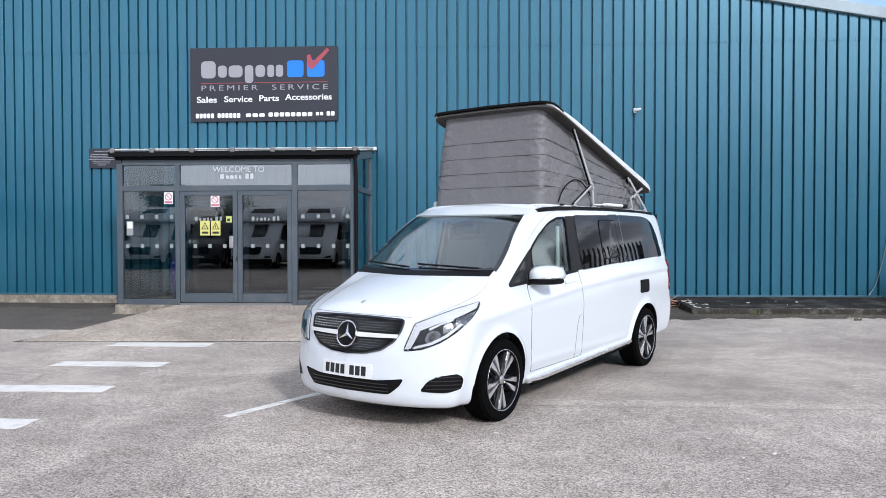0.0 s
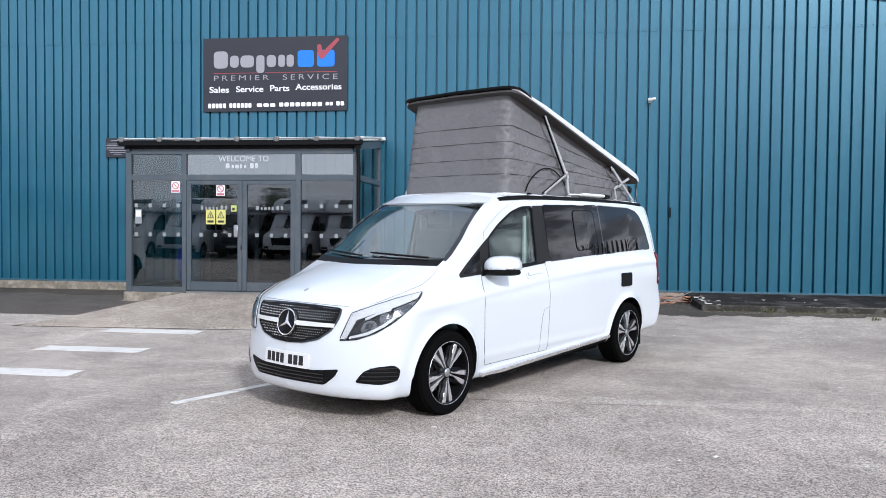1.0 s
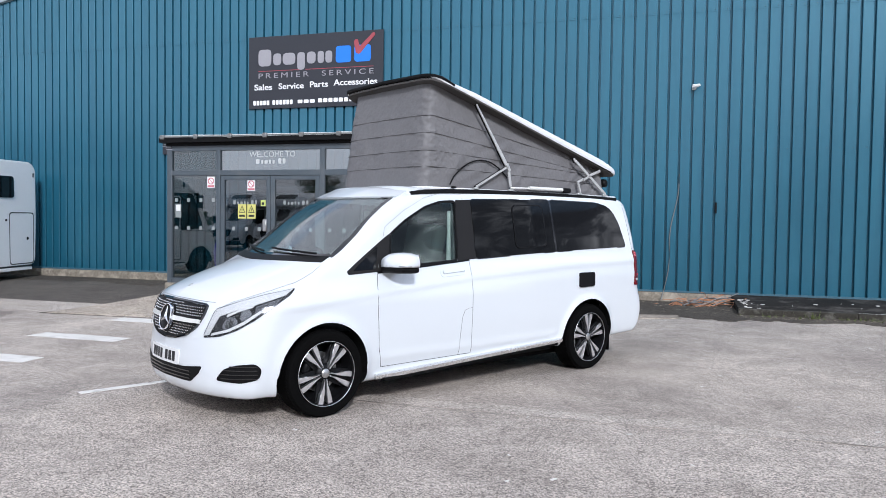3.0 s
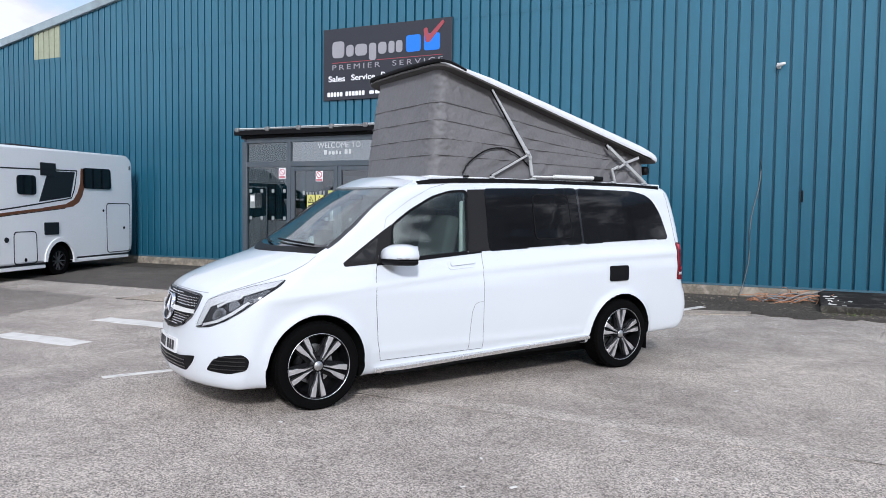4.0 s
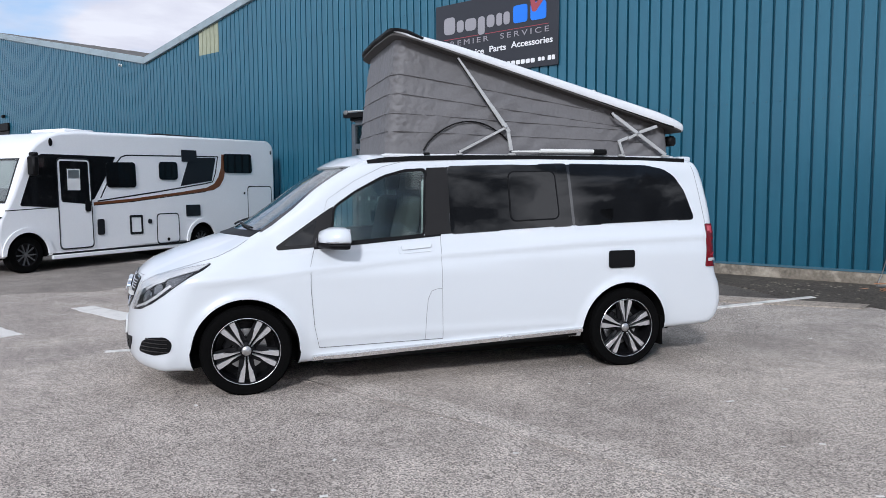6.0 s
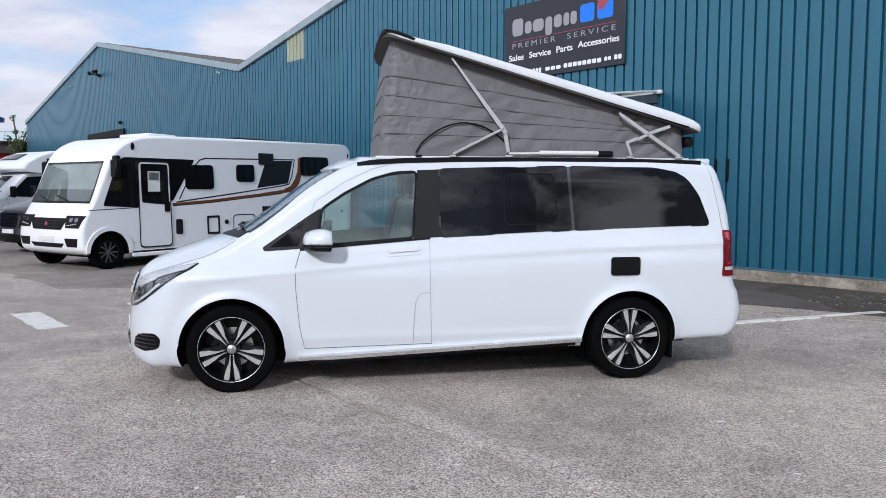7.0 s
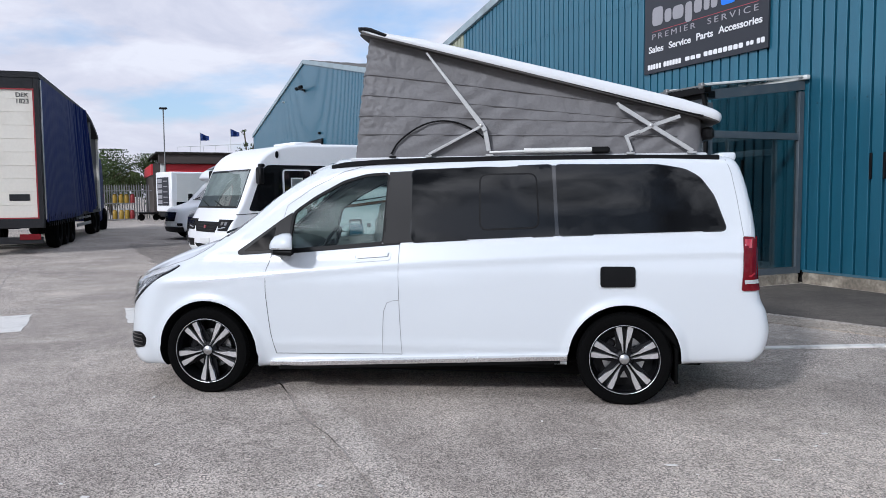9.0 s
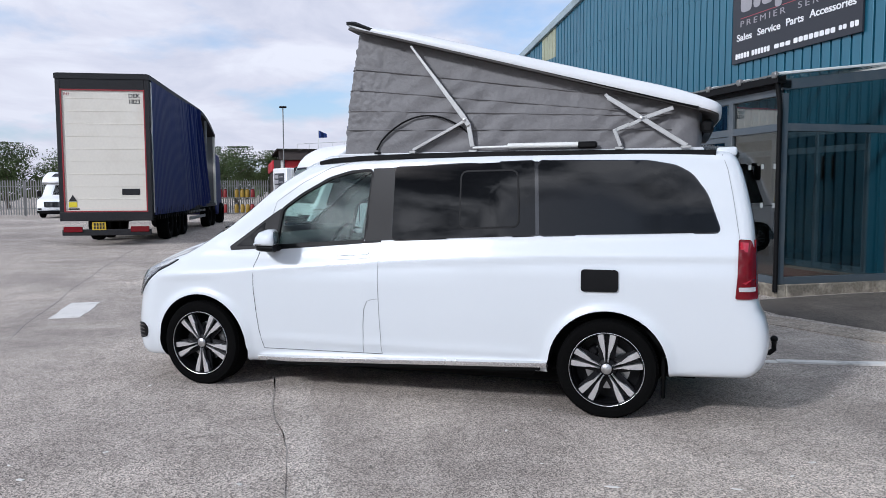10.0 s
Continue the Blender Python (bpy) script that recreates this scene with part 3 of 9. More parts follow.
# ---- ground ----
def build_ground():
    bm = bmesh.new()
    xs = [-2000, -400, -120, -70] + [x for x in range(-50, 31, 2)] + [60, 150, 500, 2000]
    ys = [-2000, -400, -100, -40, -20] + [-10 + i for i in range(0, 21, 2)] + [10.6 + 0.4 * i for i in range(1, 14)] + [20, 40, 120, 500, 2000]
    grid = [[bm.verts.new((x, y, ground_z(x, y))) for x in xs] for y in ys]
    for a, b in zip(grid, grid[1:]):
        for i in range(len(xs) - 1):
            bm.faces.new((a[i], a[i + 1], b[i + 1], b[i]))
    ob = new("ground", finish(bm, "ground", M["asphalt"], 40))
    tagged(ob, "worn grey asphalt yard with pale stone chips and patches", "ground", kind="structure")
    return ob


GROUND = build_ground()


def sheet(name, outline, mat, lift, label, category, step=0.5, kind="structure"):
    """A flat marking or slab that follows the ground, lifted a little."""
    bm = bmesh.new()
    f = bm.faces.new([bm.verts.new((x, y, 0)) for x, y in outline])
    xs, ys = [p[0] for p in outline], [p[1] for p in outline]
    for axis, lo, hi in ((0, min(xs), max(xs)), (1, min(ys), max(ys))):
        k = lo + step
        while k < hi:
            no = (1, 0, 0) if axis == 0 else (0, 1, 0)
            bmesh.ops.bisect_plane(bm, geom=bm.verts[:] + bm.edges[:] + bm.faces[:], plane_co=(k, k, 0), plane_no=no)
            k += step
    for v in bm.verts:
        v.co.z = ground_z(v.co.x, v.co.y) + lift
    ret = bmesh.ops.extrude_face_region(bm, geom=bm.faces[:])
    for g in ret["geom"]:
        if isinstance(g, bmesh.types.BMVert):
            g.co.z -= lift + 0.01
    ob = new(name, finish(bm, name, mat, 30))
    return tagged(ob, label, category, kind=kind)


def ragged(x0, x1, y0, y1, seed, amount=0.015, n=9):
    """A rectangle with worn, uneven edges."""
    rnd = random.Random(seed)
    top = [(x0 + (x1 - x0) * i / n + 0.0, y0 + rnd.uniform(-amount, amount)) for i in range(n)]
    right = [(x1 + rnd.uniform(-amount, amount), y0 + (y1 - y0) * i / 3) for i in range(3)]
    back = [(x1 + (x0 - x1) * i / n, y1 + rnd.uniform(-amount, amount)) for i in range(n)]
    left = [(x0 + rnd.uniform(-amount, amount), y1 + (y0 - y1) * i / 3) for i in range(3)]
    return top + right + back + left


for i, (x0, x1, y0, y1) in enumerate(((-4.85, -3.45, 10.17, 10.50), (-4.73, -3.41, 8.60, 8.91), (-4.70, -3.35, 7.17, 7.48), (-4.66, -3.31, 5.78, 6.09), (-4.64, -3.26, 4.27, 4.64))):
    tagged(sheet("road_marking", ragged(x0, x1, y0, y1, i), M["line"], 0.004, "worn white painted walkway stripe on the asphalt", "road marking"), group="walkway stripes")


def band_outline(pts, half, seed, amount=0.008):
    rnd = random.Random(seed)
    a, b = [], []
    for i, p in enumerate(pts):
        d = (Vector(pts[min(i + 1, len(pts) - 1)]) - Vector(pts[max(i - 1, 0)])).normalized()
        n = Vector((-d.y, d.x))
        a.append(tuple(Vector(p) + n * (half + rnd.uniform(-amount, amount))))
        b.append(tuple(Vector(p) - n * (half + rnd.uniform(-amount, amount))))
    return a + b[::-1]


def rag(ring, amount, seed, step=0.09):
    """The same outline with a crumbled edge."""
    out = []
    for i, p in enumerate(ring):
        q = ring[(i + 1) % len(ring)]
        d = Vector((q[0] - p[0], q[1] - p[1]))
        k = max(1, int(d.length / step))
        n = Vector((-d.y, d.x)).normalized()
        for j in range(k):
            c = Vector(p) + d * (j / k)
            w = noise.noise((c.x * 1.3, c.y * 1.3, seed)) * 1.6 + noise.noise((c.x * 7.0, c.y * 7.0, seed + 5.0))
            out.append(tuple(c + n * (amount * w if j else 0.0)))
    return out


def along(p, q, n):
    return [(p[0] + (q[0] - p[0]) * i / n, p[1] + (q[1] - p[1]) * i / n) for i in range(n + 1)]


sheet("road_marking", band_outline(along((-1.78, 6.27), (1.15, 11.22), 14), 0.045, 3), M["line_old"], 0.004, "thin worn white parking line running under the campervan", "road marking")
sheet("road_marking", band_outline(along((1.15, 11.22), (2.49, 13.83), 10), 0.05, 4), M["line_old"], 0.017, "thin worn white parking line behind the campervan", "road marking")


# ---- building ----
X_LEFT, X_VALLEY, X_RIGHT, X_END = -49.9, -18.65, 9.35, 37.0
PEAK_1, PEAK_2 = (-4.7, 8.30), (-34.3, 8.82)
DOOR = (-5.85, -2.55, 2.55)


def roofline(x):
    if x < X_VALLEY:
        px, pz = PEAK_2
        return pz - (pz - 5.98) * (px - x) / (px - X_LEFT) if x < px else pz - (pz - 5.79) * (x - px) / (X_VALLEY - px)
    px, pz = PEAK_1
    return pz - (pz - 5.79) * (px - x) / (px - X_VALLEY) if x < px else pz - (pz - 5.79) * (x - px) / (X_RIGHT - px)


def build_wall():
    pitch, prof = 0.2115, ((0.0, 0.0), (0.160, 0.0), (0.166, 0.005), (0.173, 0.062), (0.197, 0.062), (0.205, 0.005))
    cols = []
    x = X_LEFT
    while x < X_RIGHT:
        cols += [(x + dx, dy) for dx, dy in prof if x + dx < X_RIGHT]
        x += pitch
    wall = thing("wall_front", Matrix.Identity(4), "long industrial wall of ribbed teal steel cladding under a double gable", "wall", kind="structure")
    lap = 5.47
    for lower in (True, False):
        bm = bmesh.new()
        last = None
        for x, dy in cols:
            y = WALL_Y + dy - (0 if lower else 0.007)
            z0 = (DOOR[2] if DOOR[0] < x < DOOR[1] else 0.29) if lower else lap - 0.06
            z1 = min(lap, roofline(x)) if lower else roofline(x)
            if z1 <= z0:
                last = None
                continue
            now = (bm.verts.new((x, y, z0)), bm.verts.new((x, y, z1)))
            if last and abs(last[0].co.z - z0) < 0.5:
                bm.faces.new((last[0], now[0], now[1], last[1]))
            elif last:
                # a facet at the side of the doorway starts at the door head
                a, b = (bm.verts.new((q.co.x, q.co.y, max(z0, last[0].co.z))) for q in (last[0], now[0]))
                bm.faces.new((a, b, now[1], last[1]))
            last = now
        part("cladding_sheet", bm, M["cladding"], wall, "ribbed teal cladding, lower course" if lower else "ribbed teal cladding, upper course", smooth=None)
    # screws along the lap
    bm = bmesh.new()
    x = -12.0
    while x < X_RIGHT - 0.3:
        for z in (lap - 0.03, 2.9):
            box(bm, x + 0.07, x + 0.084, WALL_Y - 0.018, WALL_Y - 0.005, z, z + 0.014)
        x += pitch
    part("cladding_screws", bm, M["trim_blue"], wall, smooth=None)
    tagged(wall.children[-1], kind="stuff")
    core = bmesh.new()
    ring = [(X_LEFT, -0.3), (DOOR[0], -0.3), (DOOR[0], DOOR[2]), (DOOR[1], DOOR[2]), (DOOR[1], -0.3), (X_RIGHT, -0.3), (X_RIGHT, 5.70), (PEAK_1[0], PEAK_1[1] - 0.08), (X_VALLEY, 5.70), (PEAK_2[0], PEAK_2[1] - 0.08), (X_LEFT, 5.90)]
    prism(core, ring, -0.22, Matrix.Translation((0, WALL_Y + 0.075, 0)) @ UPRIGHT)
    part("wall_core", core, M["slab"], wall, smooth=None)
    drip = boxed(X_LEFT, DOOR[0] - 0.7, WALL_Y - 0.03, WALL_Y + 0.03, 0.262, 0.296)
    box(drip, DOOR[1] + 0.6, X_RIGHT, WALL_Y - 0.03, WALL_Y + 0.03, 0.262, 0.296)
    part("drip_trim", drip, M["trim_blue"], wall)
    for name, y0, y1 in (("wall_left", X_LEFT - 0.2, X_LEFT), ("wall_right", X_RIGHT, X_RIGHT + 0.2)):
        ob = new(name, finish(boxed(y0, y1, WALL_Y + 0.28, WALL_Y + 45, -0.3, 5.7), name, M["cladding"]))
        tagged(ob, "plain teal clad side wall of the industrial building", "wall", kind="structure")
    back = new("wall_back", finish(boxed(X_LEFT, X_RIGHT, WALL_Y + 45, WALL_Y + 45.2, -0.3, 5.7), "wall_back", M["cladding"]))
    tagged(back, "plain teal clad back wall of the industrial building", "wall", kind="structure")
    # plinth under the cladding, broken by the porch
    for x0, x1 in ((X_LEFT, -6.62), (-1.93, X_RIGHT)):
        bm = bmesh.new()
        n = int((x1 - x0) / 0.5)
        rnd = random.Random(5)
        rows = []
        for i in range(n + 1):
            x = x0 + (x1 - x0) * i / n
            j = rnd.uniform(-0.012, 0.012)
            rows.append([bm.verts.new(p) for p in ((x, WALL_Y - 0.02 + j, -0.1), (x, WALL_Y - 0.055 + j, 0.2), (x, WALL_Y - 0.03 + j, 0.255 + 0.3 * j), (x, WALL_Y + 0.03, 0.262))])
        for a, b in zip(rows, rows[1:]):
            for k in range(3):
                bm.faces.new((a[k], b[k], b[k + 1], a[k + 1]))
        ob = new("plinth", finish(bm, "plinth", M["plinth"], 50))
        tagged(ob, "stained concrete plinth under the cladding", "plinth", kind="structure")
    roof = thing("roof", Matrix.Identity(4), "weathered grey corrugated roof with pale barge trim over twin gables", "roof", kind="structure")
    for (xa, za), (xb, zb) in (((X_LEFT, 5.98), PEAK_2), (PEAK_2, (X_VALLEY, 5.79)), ((X_VALLEY, 5.79), PEAK_1), (PEAK_1, (X_RIGHT, 5.79))):
        d = Vector((xb - xa, 0, zb - za))
        turn = Matrix.Translation((xa, 0, za)) @ Matrix.Rotation(-math.atan2(d.z, d.x), 4, "Y")
        bm = bmesh.new()
        n = 90
        rows = [[bm.verts.new(turn @ Vector((s * d.length, WALL_Y - 0.05 + i * 0.5, 0.03 + (0.035 if i % 2 else 0)))) for s in (0, 1)] for i in range(n)]
        for a, b in zip(rows, rows[1:]):
            bm.faces.new((a[0], a[1], b[1], b[0]))
        ob = part("roof_sheet", bm, M["roof_sheet"], roof, smooth=None)
        if sum(q.normal.z for q in ob.data.polygons) < 0:
            ob.data.flip_normals()
        bm = boxed(-0.02, d.length + 0.02, WALL_Y - 0.09, WALL_Y + 0.06, -0.17, 0.05, 0.012, m=turn)
        part("barge_board", bm, M["fascia"], roof, "pale blue-grey metal barge board")
    gut = boxed(X_VALLEY - 0.22, X_VALLEY + 0.22, WALL_Y - 0.02, WALL_Y + 45, 5.80, 5.9)
    part("valley_gutter", gut, M["roof_sheet"], roof)
    # dim room behind the entrance
    bm = bmesh.new()
    a, b, y1 = DOOR[0] - 0.8, DOOR[1] + 1.2, WALL_Y + 6
    box(bm, a - 0.1, a, WALL_Y + 0.28, y1, 0, 2.8)
    box(bm, b, b + 0.1, WALL_Y + 0.28, y1, 0, 2.8)
    box(bm, a, b, y1, y1 + 0.1, 0, 2.8)
    ob = new("wall_inner", finish(bm, "wall_inner", M["inner_wall"], None))
    tagged(ob, "plain pale inner walls of the reception", "wall", kind="structure")
    ob = new("ceiling", finish(boxed(a, b, WALL_Y + 0.28, y1, 2.8, 2.9), "ceiling", M["inner_wall"], None))
    tagged(ob, "plain ceiling of the reception", "ceiling", kind="structure")
    ob = new("floor", finish(boxed(-6.35, -2.15, 13.86, WALL_Y + 6, 0.10, 0.25), "floor", M["inner_floor"], None))
    tagged(ob, "grey hard floor of the porch and reception", "floor", kind="structure")


build_wall()


def wall_fitting(x, z, label, cat="wall light"):
    t = thing("wall_light" if cat == "wall light" else "security_camera", pose(x, WALL_Y - 0.01, z), label, cat, group="fittings on the cladding")
    part("bracket", boxed(-0.035, 0.035, -0.03, 0.0, -0.05, 0.05, 0.008), M["white_metal"], t)
    bm = bmesh.new()
    tube(bm, ((0, -0.02, 0), (0, -0.08, 0.0)), 0.012)
    part("arm", bm, M["white_metal"], t)
    bm = lathe(bmesh.new(), ((0, -0.09), (0.022, -0.085), (0.032, -0.055), (0.032, 0.045), (0.022, 0.06), (0, 0.065)), 16, Matrix.Translation((0.02, -0.10, 0.0)) @ Matrix.Rotation(radians(62), 4, "Z") @ Matrix.Rotation(radians(-12), 4, "X"))
    part("housing", bm, M["white_metal"], t)
    return t


wall_fitting(3.40, 4.05, "small white security camera on the teal cladding", "camera")
wall_fitting(-20.31, 5.75, "small white flood light under the roof valley")
wall_fitting(-39.25, 7.15, "small white flood light high on the far gable")


def arm_light(x, z):
    t = thing("flood_light", pose(x, WALL_Y - 0.01, z), "dark twin flood light on a bracket high on the gable", "flood light")
    part("bracket", boxed(-0.08, 0.08, -0.06, 0, -0.08, 0.08, 0.01), M["black"], t)
    for s in (-1, 1):
        bm = bmesh.new()
        tube(bm, ((0, -0.05, 0), (s * 0.35, -0.35, 0.12)), 0.03)
        part("arm", bm, M["black"], t)
        part("lamp_head", boxed(-0.22, 0.22, -0.12, 0.12, -0.12, 0.12, 0.03, m=pose(s * 0.42, -0.36, 0.12, 30, 0, s * 25) @ Matrix.Scale(0.62, 4)), M["black"], t)


arm_light(-34.13, 7.2)

# roller shutter on the far gable, above the parked motorhomes
sh = thing("shutter_opening", pose(-33.6, WALL_Y, 0), "dark roller shutter doorway in the far gable", "shutter", kind="structure")
part("shutter_panel", boxed(-2.9, 2.9, -0.05, -0.005, 0.3, 4.05, 0.01), M["trailer_frame"], sh)
part("shutter_box", boxed(-2.6, 2.95, -0.10, -0.005, 4.05, 4.40, 0.02), M["black"], sh)
vent = thing("wall_vent", pose(-31.2, WALL_Y, 4.70), "small dark vent cowl on the far gable", "vent")
part("cowl", boxed(-0.09, 0.09, -0.12, 0, -0.06, 0.06, 0.02), M["black"], vent)
patch_t = thing("clear_panel", pose(0, 0, 0), "yellowed translucent ribbed sheet let into the cladding", "panel")
bm = bmesh.new()
last = None
for k in range(5):
    for dx, dy in ((0.004, -0.011), (0.160, -0.011), (0.166, -0.006), (0.173, 0.040), (0.197, 0.040), (0.205, -0.006)):
        x = X_LEFT + 0.2115 * (163 + k) + dx
        now = [bm.verts.new((x, WALL_Y + dy, z)) for z in (5.52, roofline(x) - 0.12)]
        if last:
            bm.faces.new((last[0], now[0], now[1], last[1]))
        last = now
part("sheet", bm, material("old_translucent", (0.34, 0.36, 0.25), 0.5, 0, 0.12, 12, 0, 1.5), patch_t, smooth=None)
for x in (-0.835, -0.62):
    s_t = thing("wall_slot", pose(x, WALL_Y, 1.9), "short dark vertical bracket on the cladding", "bracket", group="wall brackets")
    part("bar", boxed(-0.018, 0.018, -0.03, 0.0, -0.19, 0.19, 0.004), M["black"], s_t)
s_t = thing("wall_slot", pose(3.825, WALL_Y, 1.84), "short dark vertical bracket on the cladding", "bracket", group="wall brackets")
part("bar", boxed(-0.018, 0.018, -0.03, 0.0, -0.1, 0.1, 0.004), M["black"], s_t)
cb = thing("wall_cable", pose(0, 0, 0), "thin grey cable hanging down the cladding", "cable")
bm = bmesh.new()
tube(bm, [(3.17 - 0.02 * i + 0.03 * math.sin(i * 0.9), WALL_Y - 0.02 - 0.002 * i, 2.46 - 0.2 * i) for i in range(12)] + [(2.9, WALL_Y - 0.12, 0.12)], 0.009, 6)
part("cable", bm, M["galvanised"], cb)
cb = thing("wall_hose", pose(0, 0, 0), "thin grey hose hanging down the cladding to the slab", "hose")
bm = bmesh.new()
tube(bm, [(8.45 - 0.012 * i * i * 0.3, WALL_Y - 0.03, 2.3 - 0.2 * i) for i in range(10)] + [(8.0, WALL_Y - 0.1, 0.30)], 0.008, 6)
part("hose", bm, M["galvanised"], cb)


# ---- sign ----
def build_sign():
    t = thing("shop_sign", pose(-4.285, WALL_Y - 0.03, 4.69), "large dark sign board with grey, blue, red and white lettering", "sign")
    part("board", boxed(-1.57, 1.57, -0.02, 0.02, -0.775, 0.775, 0.004), M["sign"], t)
    face = Matrix.Translation((0, -0.021, 0)) @ UPRIGHT

    def px(x, y):  # from the board's own print grid
        return ((x - 467) / 261 * 3.13, (150.5 - y) / 129.5 * 1.55)

    # first word of the trade name: plain grey shapes
    for i, (x0, x1, y0, y1) in enumerate(((356, 382, 109, 139), (386, 402, 117, 138), (405, 430, 117, 138), (434, 449, 117, 148), (453, 470, 117, 138), (474, 486, 117, 138), (489, 502, 117, 138))):
        (a, b), (c, d) = px(x0, y1), px(x1, y0)
        ring = rounded(((a, b), (c, b), (c, d), (a, d)), 0.1)
        part("logo_shape", prism(bmesh.new(), ring, 0.004, face), M["sign_grey"], t, "plain grey logo shape" if i == 0 else "")
    for x0, x1 in ((509, 538), (544, 575)):
        (a, b), (c, d) = px(x0, 139), px(x1, 110)
        part("logo_shape", prism(bmesh.new(), rounded(((a, b), (c, b), (c, d), (a, d)), 0.07), 0.004, face), M["sign_blue"], t, "bright blue logo shape")
    tick = rounded([px(*p) for p in ((543, 102), (550, 99), (554, 113), (580, 89), (584, 93), (554, 126), (547, 124))], 0.05)
    part("logo_tick", prism(bmesh.new(), tick, 0.007, face), M["sign_red"], t, "dull red tick")
    for x0, x1 in ((356, 440), (450, 580)):
        (a, b), (c, d) = px(x0, 148.2), px(x1, 147.2)
        part("rule", prism(bmesh.new(), ((a, b), (c, b), (c, d), (a, d)), 0.003, face), M["sign_red"], t)

    def word(txt, x0, x1, y, size, mat, bold=0.0, gap=1.0):
        a, b = px((x0 + x1) / 2, y)
        lettering("lettering", txt, size, mat, t, face @ Matrix.Translation((a, b, 0.003)), gap, bold=bold, width=(x1 - x0) / 261 * 3.13)

    word("PREMIER  SERVICE", 356, 580, 156.5, 0.155, M["sign_grey"], 0, 1.45)
    for txt, x0, x1, y in (("Sales", 348, 384, 177), ("Service", 397, 447, 176.5), ("Parts", 459, 494, 175.5), ("Accessories", 505.5, 588, 174)):
        word(txt, x0, x1, y, 0.175, M["sign_white"], 0.003)
    # telephone number and web address: one plain bar a character
    for x0, x1, y, n, h in ((345, 379, 204.7, 5, 8.4), (384, 426, 204.5, 6, 8.4), (434, 470, 204.3, 3, 6.2), (474.5, 554, 203.6, 8, 7.2), (558.5, 573, 203, 2, 6.2), (577.5, 593, 202.8, 2, 7.6)):
        wide = (x1 - x0) / n
        for k in range(n):
            (a, b), (c, d) = px(x0 + wide * k + wide * 0.1, y + h / 2), px(x0 + wide * (k + 1) - wide * 0.1, y - h / 2)
            part("text_bar", prism(bmesh.new(), rounded(((a, b), (c, b), (c, d), (a, d)), 0.02, 2), 0.004, face), M["sign_white"], t)


build_sign()
nb = thing("notice_board", pose(-7.72, WALL_Y - 0.03, 3.17), "small black notice board with rows of white print", "sign")
part("board", boxed(-0.36, 0.36, -0.012, 0.012, -0.21, 0.21, 0.003), M["sign"], nb)
for i, (w, z) in enumerate(((0.16, 0.15), (0.24, 0.08), (0.27, 0.045), (0.25, 0.01), (0.28, -0.025), (0.2, -0.06), (0.18, -0.1), (0.09, -0.14))):
    part("text_bar", boxed(-0.08 - w, -0.08 + w, -0.016, -0.011, z - 0.006, z + 0.006), M["sign_grey"], nb)


# ---- porch ----
PY, PX0, PX1 = 13.73, -6.50, -2.00


def pane(name, outline_box, parent, mat=None):
    ob = part(name, boxed(*outline_box), mat or GLASS_DARK, parent)
    ob.visible_shadow = False
    return ob


